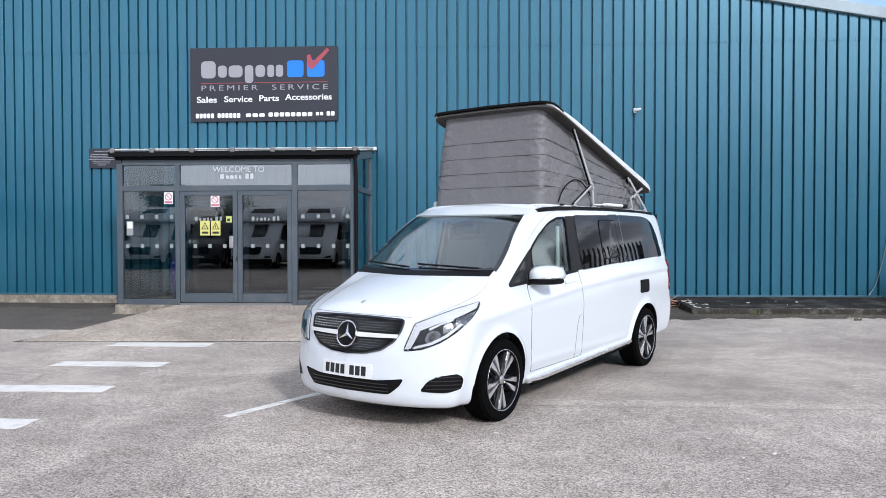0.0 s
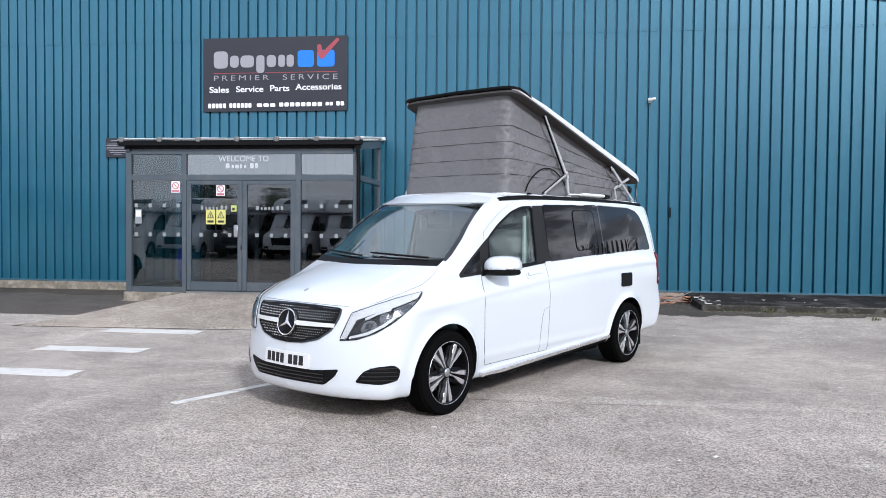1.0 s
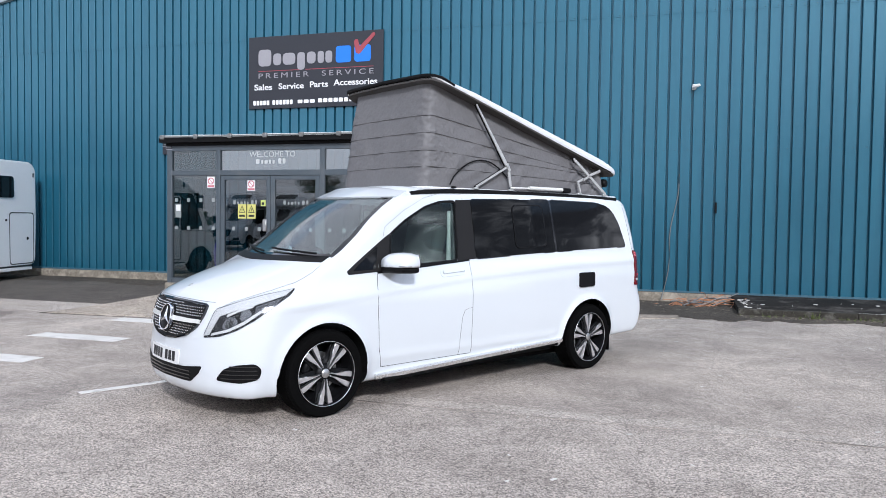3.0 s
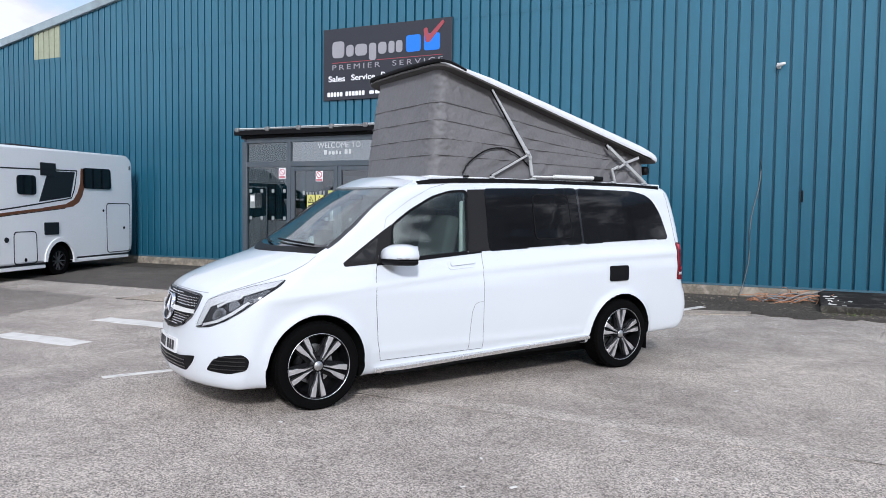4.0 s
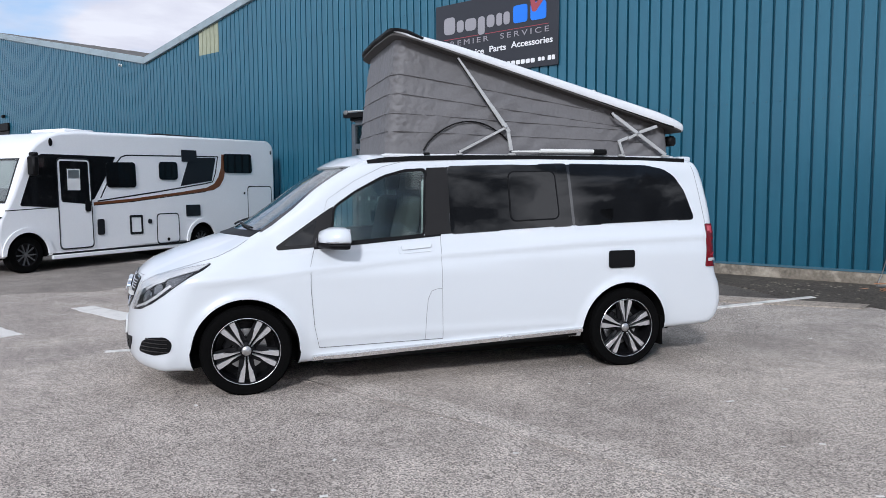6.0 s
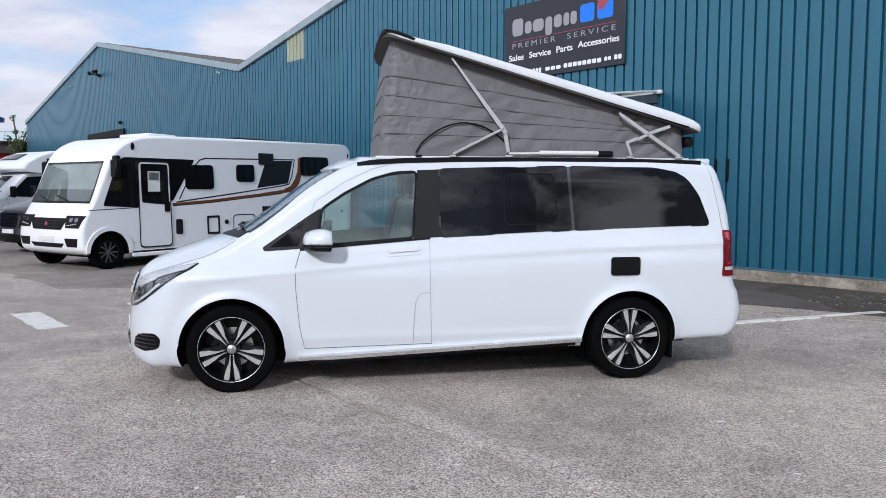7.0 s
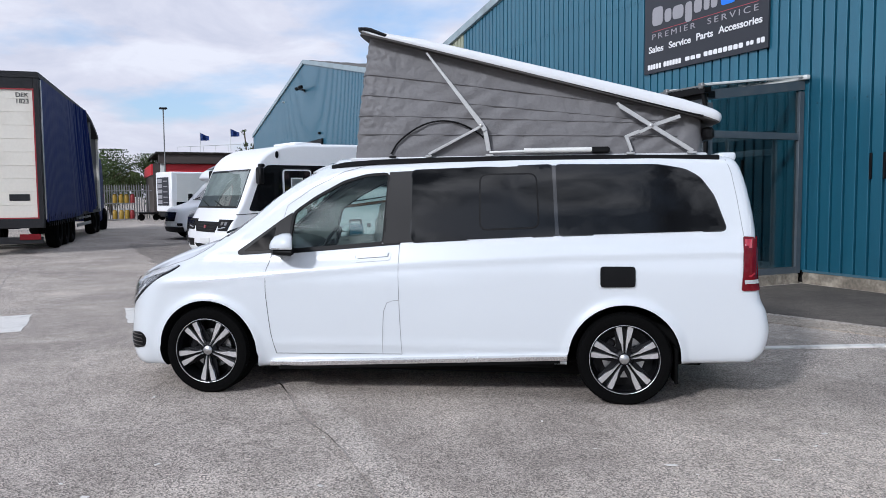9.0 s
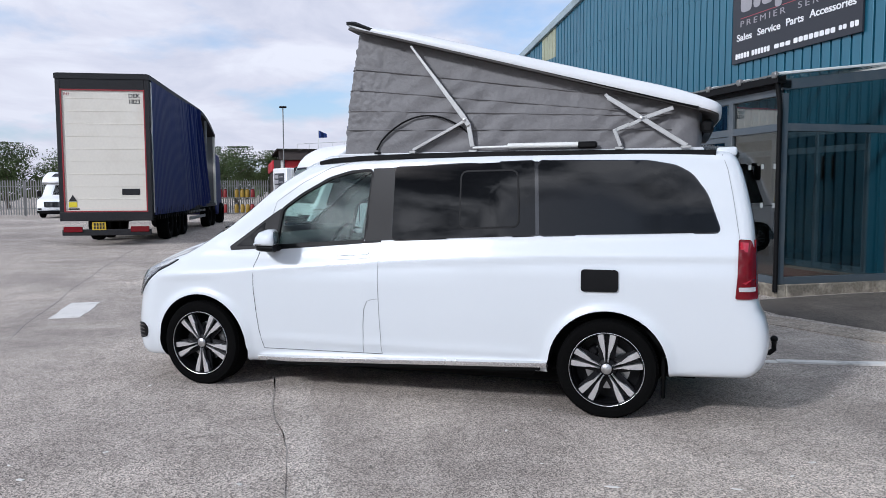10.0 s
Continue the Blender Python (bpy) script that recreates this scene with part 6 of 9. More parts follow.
FAR_W = rounded([(-1.634, 1.192), (-1.634, 1.722), (-3.42, 1.738), (-3.70, 1.650), (-3.882, 1.275)], 0.04, 4)
part("far_side_window", lay(FAR_W, FAR_SIDE, 0.004, 0.008, 0.15), M["privacy"], VAN, "dark tinted side windows")
BACK_W = rounded([(-0.66, 1.22), (0.66, 1.22), (0.60, 1.70), (-0.60, 1.70)], 0.08, 4)
part("rear_window", lay(BACK_W, BEHIND, 0.004, 0.008, 0.12), M["privacy"], VAN, "dark tinted tailgate window")

# panel gaps
GAP = material("panel_gap", (0.055, 0.056, 0.058), 0.7, 0, 0.1)
SOFT_GAP = material("soft_gap", (0.26, 0.265, 0.275), 0.6, 0, 0.05)
for name, pts in (
    ("door_gap", [(-0.545, 1.09), (-0.513, 0.975), (-0.512, 0.80), (-0.538, 0.50), (-0.573, 0.338)]),
    ("door_gap", [(-1.545, 1.175), (-1.541, 0.98), (-1.548, 0.64), (-1.558, 0.352)]),
    ("door_gap", [(-0.573, 0.338), (-1.558, 0.352)]),
    ("filler_gap", [(-1.410, 0.352), (-1.418, 0.56), (-1.428, 0.68), (-1.455, 0.744), (-1.50, 0.760), (-1.543, 0.763)]),
    ("roof_gap", [(-0.545, 1.10), (-0.64, 1.40), (-0.66, 1.47), (-0.88, 1.615), (-1.10, 1.722), (-1.30, 1.772), (-1.54, 1.790), (-1.54, 1.725)]),
    ("tailgate_gap", [(-3.885, 1.775), (-3.92, 1.68), (-3.955, 1.50), (-3.998, 1.228)]),
):
    fine = name in ("roof_gap", "filler_gap") or pts[0][0] < -1.5
    part(name, seam(pts, SIDE, 0.0009 if name == "roof_gap" else 0.0013), SOFT_GAP if fine else GAP, VAN)
part("door_gap", seam([(-2.680, 1.745), (-2.706, 1.238)], SIDE, 0.013, 0.0085), M["gloss_black"], VAN)
for s in (1, -1):
    part("bonnet_gap", seam([(0.70, s * 0.60), (0.58, s * 0.675), (0.38, s * 0.745), (0.20, s * 0.778), (0.05, s * 0.780), (-0.03, s * 0.760)], ABOVE, 0.0011), SOFT_GAP, VAN)
part("bonnet_gap", seam([(-0.52, 0.902), (-0.25, 0.905), (0.0, 0.905), (0.25, 0.902), (0.52, 0.895)], AHEAD, 0.0013), SOFT_GAP, VAN)

# fuel and hook-up flap, handle, lamps
FLAP = rounded([(-3.010, 0.875), (-3.010, 1.022), (-3.253, 1.022), (-3.253, 0.878)], 0.025, 4)
part("hookup_flap", lay(FLAP, SIDE, 0.014, 0.02, 0.08), M["black"], VAN, "black plastic hook-up flap")
CUP = rounded([(-1.205, 1.050), (-1.205, 1.104), (-1.474, 1.124), (-1.474, 1.068)], 0.055, 8)
part("handle_cup", edge_band(CUP, SIDE, 0.010, 0.006, 0.005, 0.008), M["paint"], VAN)
HNDL = rounded([(-1.222, 1.068), (-1.222, 1.103), (-1.462, 1.122), (-1.462, 1.086)], 0.022, 6)
part("door_handle", lay(HNDL, SIDE, 0.013, 0.012, 0.03), M["paint"], VAN, "white door handle over a shallow cup")
TAIL = rounded([(-3.990, 1.232), (-4.06, 1.228), (-4.085, 1.15), (-4.10, 0.99), (-4.105, 0.855), (-3.975, 0.857), (-3.985, 1.0)], 0.012, 3)
for v in (SIDE, FAR_SIDE):
    t = part("tail_lamp", lay(TAIL, v, 0.012, 0.03, 0.04), M["red_lamp"], VAN, "dark red tail lamp")
    part("reverse_lens", lay([(-3.995, 0.905), (-3.992, 0.932), (-4.085, 0.932), (-4.088, 0.905)], v, 0.0145, 0.004, 0.03), M["lamp_clear"], t, "clear reversing lens")
    part("upper_lens", lay([(-4.000, 1.165), (-4.000, 1.212), (-4.045, 1.210), (-4.040, 1.150), (-4.022, 1.150), (-4.020, 1.165)], v, 0.0145, 0.004, 0.02), M["red_bright"], t, "bright red upper lens")
    part("lower_lens", lay([(-4.010, 0.962), (-4.030, 0.950), (-4.060, 0.972), (-4.060, 0.982), (-4.035, 0.966)], v, 0.0145, 0.004, 0.02), M["red_bright"], t)
BT = [(0.62, 1.22), (0.775, 1.225), (0.815, 0.86), (0.68, 0.86)]
for s in (1, -1):
    part("tail_lamp", lay([(s * x, y) for x, y in BT][::s], BEHIND, 0.010, 0.02, 0.05), M["red_lamp"], VAN)

# nose: grille, badge, lamps, air intakes, number plate
GRILLE = [(-0.478, 0.868), (-0.25, 0.880), (0, 0.884), (0.25, 0.880), (0.478, 0.868), (0.470, 0.80), (0.425, 0.715), (0.33, 0.650), (0.18, 0.615), (0, 0.606), (-0.18, 0.615), (-0.33, 0.650), (-0.425, 0.715), (-0.470, 0.80)]
GRILLE_R = rounded(GRILLE, 0.02, 2)
gr = part("grille", lay(GRILLE_R, AHEAD, 0.005, 0.014, 0.03), M["black"], VAN, "black grille studded with small chrome points")
part("surround", edge_band(GRILLE_R, AHEAD, 0.012, 0.0, 0.010, 0.02), M["gloss_black"], gr)


def inside(p, ring):
    x, y = p
    hit = False
    for (x0, y0), (x1, y1) in zip(ring, ring[1:] + ring[:1]):
        if (y0 > y) != (y1 > y) and x < (x1 - x0) * (y - y0) / (y1 - y0) + x0:
            hit = not hit
    return hit


bm = bmesh.new()
studs = []
for r in range(14):
    for c in range(-22, 23):
        p = (0.0225 * c + (0.01125 if r % 2 else 0), 0.615 + 0.0195 * r)
        if not inside((p[0] * 1.045, 0.745 + (p[1] - 0.745) * 1.10), GRILLE) or math.hypot(p[0], p[1] - 0.745) < 0.105 or abs(p[1] - 0.748) < 0.026:
            continue
        studs.append(p)
for x, n in AHEAD.many(studs, 0.006):
    q = n.to_track_quat("Z", "Y").to_matrix()
    k = [bm.verts.new(x + q @ Vector(o)) for o in ((0.0054, 0, 0), (0, 0.0054, 0), (-0.0054, 0, 0), (0, -0.0054, 0), (0, 0, 0.0065))]
    for i in range(4):
        bm.faces.new((k[i], k[(i + 1) % 4], k[4]))
tagged(part("chrome_points", bm, M["chrome"], gr, smooth=None), kind="stuff")
for s in (1, -1):
    bar = [(s * 0.085, 0.730), (s * 0.452, 0.736), (s * 0.458, 0.764), (s * 0.085, 0.766)]
    part("grille_bar", lay(bar[::s], AHEAD, 0.024, 0.02, 0.06), M["white_metal"], gr, "silver grille bar")
x, n = AHEAD.at(0, 0.745, 0.012)
bt = Matrix.Translation(x) @ n.to_track_quat("Y", "Z").to_matrix().to_4x4()
bd = part("badge", lathe(bmesh.new(), ((0.0, 0.0), (0.0, 0.016), (0.088, 0.016), (0.10, 0.010), (0.10, -0.02)), 40, bt), M["black"], gr, "round black badge with a chrome ring")
part("ring", lathe(bmesh.new(), ((0.095, 0.012), (0.096, 0.024), (0.101, 0.028), (0.106, 0.023), (0.106, 0.0)), 48, bt), M["chrome"], bd, "chrome ring")
for k in range(3):
    a = radians(90 + 120 * k)
    bm = bmesh.new()
    c, sn = math.cos(a), math.sin(a)
    tip, l0, r0 = (0.092 * c, 0.022, 0.092 * sn), (0.017 * -sn, 0.018, 0.017 * c), (0.017 * sn, 0.018, -0.017 * c)
    vs = [bm.verts.new(bt @ Vector(p)) for p in (tip, l0, r0, (0, 0.034, 0))]
    for q in ((0, 1, 3), (0, 3, 2), (1, 2, 3)):
        bm.faces.new([vs[i] for i in q])
    part("badge_arm", bm, M["chrome"], bd, smooth=None)
PLATE = rounded([(-0.26, 0.412), (0.26, 0.412), (0.26, 0.524), (-0.26, 0.524)], 0.01, 2)
pl = part("number_plate", lay(PLATE, AHEAD, 0.016, 0.014, 0.1), M["plate"], VAN, "white number plate with dark bars")
for i in range(7):
    x0 = -0.222 + 0.0585 * i + (0.035 if i > 3 else 0)
    part("plate_bar", lay([(x0, 0.432), (x0 + 0.043, 0.432), (x0 + 0.043, 0.504), (x0, 0.504)], AHEAD, 0.018, 0.003, 0.1), M["ink"], pl)
INTAKE = rounded([(-0.525, 0.432), (-0.49, 0.375), (-0.40, 0.305), (0.40, 0.305), (0.49, 0.375), (0.525, 0.432), (0.30, 0.408), (-0.30, 0.408)], 0.02, 2)
ik = part("lower_intake", lay(INTAKE, AHEAD, 0.005, 0.012, 0.035), M["black"], VAN, "black lower air intake")
for z in (0.325, 0.352, 0.379):
    part("slat", lay([(-0.40, z), (0.40, z), (0.40, z + 0.008), (-0.40, z + 0.008)], AHEAD, 0.012, 0.012, 0.1), M["gloss_black"], ik)
FOG = rounded([(-0.10, 0.340), (-0.035, 0.425), (0.06, 0.458), (0.20, 0.470), (0.245, 0.43), (0.225, 0.352), (0.10, 0.325)], 0.03, 3)
fg = part("bumper_vent", lay(FOG, DIAG, 0.005, 0.012, 0.03), M["black"], VAN, "black slatted bumper vent")
for z in (0.355, 0.385, 0.415, 0.443):
    part("slat", lay([(-0.05 + max(0, z - 0.40) * 1.5, z), (0.215, z), (0.215, z + 0.008), (-0.05 + max(0, z - 0.40) * 1.5, z + 0.008)], DIAG, 0.012, 0.012, 0.05), M["gloss_black"], fg)
FOGR = View((math.sqrt(0.5), math.sqrt(0.5), 0), (0, 0, 1), (-math.sqrt(0.5), math.sqrt(0.5), 0))
part("bumper_vent", lay([(-x, y) for x, y in FOG][::-1], FOGR, 0.003, 0.012, 0.05), M["black"], VAN)
LAMP = rounded([(-0.215, 0.640), (-0.205, 0.68), (-0.125, 0.852), (0.05, 0.910), (0.22, 0.958), (0.425, 1.002), (0.405, 0.955), (0.32, 0.88), (0.19, 0.78), (0.06, 0.705), (-0.08, 0.655)], 0.016, 2)
for v, ring in ((DIAG, LAMP), (FOGR, [(-x, y) for x, y in LAMP][::-1])):
    s = 1 if v is DIAG else -1
    hl = part("headlamp", lay(ring, v, 0.005, 0.02, 0.03), M["lamp_dark"], VAN, "swept headlamp with a chrome edge")

    def bit(name, pts, mat, lift, label="", owner=hl, view=v, sign=s):
        ring2 = [(sign * x, y) for x, y in pts][::sign]
        return part(name, lay(ring2, view, lift, 0.006, 0.025), mat, owner, label)

    bit("day_light", [(-0.118, 0.846), (0.05, 0.902), (0.22, 0.950), (0.41, 0.993), (0.375, 0.950), (0.22, 0.897), (0.05, 0.848), (-0.095, 0.795)], M["lamp_clear"], 0.010, "clear running light strip")
    bit("day_light", [(-0.205, 0.655), (-0.122, 0.840), (-0.085, 0.795), (-0.160, 0.664)], M["lamp_clear"], 0.010)
    bit("lens", rounded([(-0.06, 0.715), (0.0, 0.70), (0.055, 0.73), (0.07, 0.78), (0.03, 0.805), (-0.03, 0.785)], 0.03, 3), M["lamp_bowl"], 0.010, "silver lamp bowl")
    bit("lens", rounded([(-0.03, 0.728), (0.0, 0.72), (0.032, 0.74), (0.042, 0.77), (0.02, 0.785), (-0.015, 0.772)], 0.02, 3), M["gloss_black"], 0.014)
    bit("lens", rounded([(0.085, 0.775), (0.135, 0.785), (0.175, 0.83), (0.14, 0.86), (0.085, 0.84)], 0.03, 3), M["lamp_bowl"], 0.010)
    bit("reflector", [(0.195, 0.880), (0.36, 0.932), (0.330, 0.890), (0.255, 0.835), (0.185, 0.808)], M["lamp_bowl"], 0.010)
    bit("chrome_edge", [(-0.140, 0.660), (0.0, 0.694), (0.12, 0.752), (0.245, 0.842), (0.225, 0.850), (0.11, 0.772), (0.0, 0.714), (-0.135, 0.678)], M["lamp_clear"], 0.012)
    bit("eyelid", [(-0.02, 0.815), (0.07, 0.852), (0.18, 0.884), (0.17, 0.868), (0.07, 0.838), (-0.015, 0.798)], M["lamp_clear"], 0.012)
    part("lamp_cover", lay(ring, v, 0.019, 0.003, 0.04), GLASS_LAMP, hl, "clear lamp cover").visible_shadow = False
bm = lathe(bmesh.new(), ((0.0, 0.004), (0.018, 0.003), (0.02, 0.0)), 20)
x, n = ABOVE.at(0.70, 0.0, 0.001)
part("bonnet_badge", bm, M["steel"], VAN, m=Matrix.Translation(x) @ n.to_track_quat("Y", "Z").to_matrix().to_4x4())

# unseen black boxes added below the body to darken the ground there
UNDER = boxed(-3.05, -0.45, -0.62, 0.62, 0.150, 0.26, 0.03, seg=2)
part("undertray", UNDER, M["arch"], VAN, "black tray added under the van to block light")
part("rear_axle", boxed(-3.55, -3.05, -0.50, 0.50, 0.19, 0.32, 0.03, seg=2), M["arch"], VAN)
part("silencer", boxed(-3.98, -3.60, -0.60, 0.60, 0.262, 0.34, 0.03, seg=2), M["arch"], VAN, "black box added under the tail to block light")
part("engine_tray", boxed(-0.36, 0.62, -0.52, 0.52, 0.145, 0.22, 0.03, seg=2), M["arch"], VAN)
# sill, tow hook, mud flaps, wipers
for s in (1, -1):
    bm = bmesh.new()
    rows = []
    for i in range(25):
        u = -0.50 - 2.29 * i / 24
        tuck = 0.03 * max(0.0, 1 - i / 3)
        top = 0.262 + 0.0425 * (-0.50 - u)
        rows.append([bm.verts.new((u, s * v, z)) for v, z in ((0.84, top), (0.889 - tuck, top), (0.900 - tuck, top - 0.008), (0.900 - tuck, top - 0.026), (0.892 - tuck, top - 0.040), (0.84, top - 0.043))])
    for a, b in zip(rows, rows[1:]):
        for k in range(6):
            bm.faces.new((a[k], b[k], b[(k + 1) % 6], a[(k + 1) % 6]))
    bm.faces.new(rows[0])
    bm.faces.new(rows[-1][::-1])
    part("sill_trim", bm, M["satin_trim"], VAN, "satin metal sill strip", 40)
    # black strip added along the sill's dark underside
    lip = bmesh.new()
    rows = []
    for i in range(25):
        u = -0.58 - 2.16 * i / 24
        top = 0.219 + 0.0425 * (-0.50 - u)
        rows.append([lip.verts.new((u, s * v, z)) for v, z in ((0.82, top), (0.884, top), (0.880, top - 0.022), (0.82, top - 0.026))])
    for a, b in zip(rows, rows[1:]):
        for k in range(4):
            lip.faces.new((a[k], b[k], b[(k + 1) % 4], a[(k + 1) % 4]))
    lip.faces.new(rows[0])
    lip.faces.new(rows[-1][::-1])
    part("sill_lip", lip, M["arch"], VAN, "black strip added under the sill")
for uu in (-3.57,):
    part("mud_flap", boxed(uu - 0.012, uu + 0.012, 0.68, 0.885, 0.16, 0.42, 0.006, m=pose(0, 0, 0)), M["rubber"], VAN, "black rubber mud flap")
tow = part("tow_bar", boxed(-4.28, -4.10, -0.03, 0.03, 0.31, 0.37, 0.01), M["black"], VAN, "black detachable tow hook")
bm = bmesh.new()
tube(bm, ((-4.26, 0.0, 0.34), (-4.31, 0.0, 0.335), (-4.34, 0.0, 0.36), (-4.34, 0.0, 0.42)), 0.02, 10)
bmesh.ops.create_icosphere(bm, subdivisions=2, radius=0.028, matrix=Matrix.Translation((-4.34, 0, 0.44)))
part("tow_ball", bm, M["black"], tow)
for (v0, w0), (v1, w1) in (((0.62, 1.235), (0.02, 1.262)), ((-0.05, 1.235), (-0.66, 1.27))):
    bm = bmesh.new()
    pts = []
    for i in range(9):
        q = i / 8
        x, n = AHEAD.at(v0 + (v1 - v0) * q, w0 + (w1 - w0) * q, 0.02)
        pts.append(x)
    tube(bm, pts, 0.009, 6)
    wp = part("wiper", bm, M["black"], VAN, "black wiper")
part("scuttle", lay([(-0.82, 1.185), (-0.40, 1.186), (0, 1.184), (0.40, 1.186), (0.82, 1.185), (0.80, 1.238), (0.40, 1.224), (0, 1.220), (-0.40, 1.224), (-0.80, 1.238)], AHEAD, 0.004, 0.012, 0.08), M["black"], VAN, "black plastic scuttle")


def blob(pts_rings, mat, name, parent, label="", m=None, power=2.6):
    """A rounded form from rings along an axis: (along, centre y, centre z, half y, half z)."""
    bm = bmesh.new()
    rings = []
    n = 20
    for x, cy, cz, hy, hz in pts_rings:
        ring = []
        for k in range(n):
            a = 2 * math.pi * k / n
            c, s = math.cos(a), math.sin(a)
            ring.append(bm.verts.new((x, cy + hy * math.copysign(abs(c) ** (2 / power), c), cz + hz * math.copysign(abs(s) ** (2 / power), s))))
        rings.append(ring)
    for a, b in zip(rings, rings[1:]):
        for k in range(n):
            bm.faces.new((a[k], a[(k + 1) % n], b[(k + 1) % n], b[k]))
    bm.faces.new(rings[0][::-1])
    bm.faces.new(rings[-1])
    return part(name, bm, mat, parent, label, 50, m)


# door mirrors
for s in (1, -1):
    mm = Matrix.Diagonal((1, s, 1, 1)) @ Matrix.Translation((0.02, -0.075, 0))
    mir = blob([(-0.575, 1.06, 1.160, 0.02, 0.02), (-0.590, 1.055, 1.162, 0.075, 0.055), (-0.62, 1.040, 1.165, 0.124, 0.090), (-0.68, 1.028, 1.168, 0.142, 0.110), (-0.735, 1.026, 1.170, 0.145, 0.112), (-0.748, 1.026, 1.170, 0.134, 0.101)], M["paint"], "door_mirror", VAN, "white door mirror with a black base", mm, 2.7)
    for q in mir.data.vertices:
        q.co.z = max(q.co.z, 1.146 - 0.10 * max(0.0, 1.0 - q.co.y))
        q.co.z = 1.146 + 0.86 * (q.co.z - 1.146)
    low = blob([(-0.585, 1.04, 1.128, 0.02, 0.014), (-0.600, 1.035, 1.126, 0.094, 0.026), (-0.64, 1.020, 1.124, 0.130, 0.032), (-0.745, 1.018, 1.122, 0.136, 0.034)], M["black"], "mirror_base", mir, "", None, 3.0)
    part("mirror_arm", boxed(-0.73, -0.63, 0.86, 0.97, 1.090, 1.128, 0.012), M["black"], mir)
    face = part("mirror_glass", boxed(-0.752, -0.746, 0.925, 1.145, 1.15, 1.248, 0.002), M["chrome"], mir)
    lamp = part("indicator", boxed(-0.655, -0.585, 0.99, 1.168, 1.148, 1.160, 0.004), M["chrome"], mir)
    for piece in (mir, low, face, lamp):
        for q in piece.data.vertices:
            q.co.x -= 0.38 * (q.co.y - 1.04)


# ---- cabin ----
def seat(v):
    bm = boxed(-1.30, -0.80, v - 0.24, v + 0.24, 0.72, 0.92, 0.05, seg=3)
    s = part("seat", bm, M["interior"], VAN, "dark grey front seat")
    part("backrest", boxed(-0.07, 0.07, -0.24, 0.24, 0, 0.62, 0.05, m=pose(-1.28, v, 0.88, 0, -12, 0), seg=3), M["interior"], s)
    part("headrest", boxed(-0.05, 0.05, -0.13, 0.13, 0, 0.18, 0.035, m=pose(-1.42, v, 1.54, 0, -6, 0), seg=3), M["interior"], s)


seat(0.40)
seat(-0.40)
bm = bmesh.new()
prism(bm, rounded([(-0.02, 0.70), (-0.02, 1.165), (-0.30, 1.175), (-0.48, 1.13), (-0.52, 1.02), (-0.46, 0.70)], 0.05, 4), 1.46, Matrix(((1, 0, 0, 0), (0, 0, -1, 0.73), (0, 1, 0, 0), (0, 0, 0, 1))))
part("dashboard", bm, M["interior"], VAN, "dark grey dashboard")
wheel_m = Matrix.Translation((-0.62, -0.40, 1.08)) @ Matrix.Rotation(radians(62), 4, "Y")
bm = bmesh.new()
for k in range(32):
    for j in range(8):
        a, b = 2 * math.pi * k / 32, 2 * math.pi * j / 8
        bm.verts.new(wheel_m @ Vector(((0.185 + 0.016 * math.cos(b)) * math.cos(a), (0.185 + 0.016 * math.cos(b)) * math.sin(a), 0.016 * math.sin(b))))
bm.verts.ensure_lookup_table()
for k in range(32):
    for j in range(8):
        bm.faces.new([bm.verts[i] for i in (k * 8 + j, ((k + 1) % 32) * 8 + j, ((k + 1) % 32) * 8 + (j + 1) % 8, k * 8 + (j + 1) % 8)])
sw = part("steering_wheel", bm, M["black"], VAN, "black steering wheel")
part("hub", boxed(-0.07, 0.07, -0.06, 0.06, -0.03, 0.02, 0.02, m=wheel_m), M["black"], sw)
part("spoke", boxed(-0.02, 0.02, -0.185, 0.185, -0.012, 0.008, 0.005, m=wheel_m), M["black"], sw)
bm = bmesh.new()
tube(bm, ((-0.62, -0.40, 1.08), (-0.35, -0.40, 0.98)), 0.035)
part("column", bm, M["black"], sw)
part("rear_view_mirror", boxed(-0.76, -0.73, -0.13, 0.13, 1.62, 1.69, 0.012), M["black"], VAN)
for v in (-0.66, 0.66):
    part("pillar_lining", boxed(-1.52, -1.43, v - 0.02, v + 0.02, 0.95, 1.62, 0.012), M["headlining"], VAN, "pale lining of the door pillar")
part("headlining", boxed(-3.4, -0.95, -0.62, 0.62, 1.752, 1.765, 0.003), M["headlining"], VAN, "pale headlining")
# black partition added across the cabin, standing in for its dim rear
part("rear_cabin_wall", boxed(-2.1, -2.05, -0.74, 0.74, 0.66, 1.74, 0.01), M["trailer_frame"], VAN)


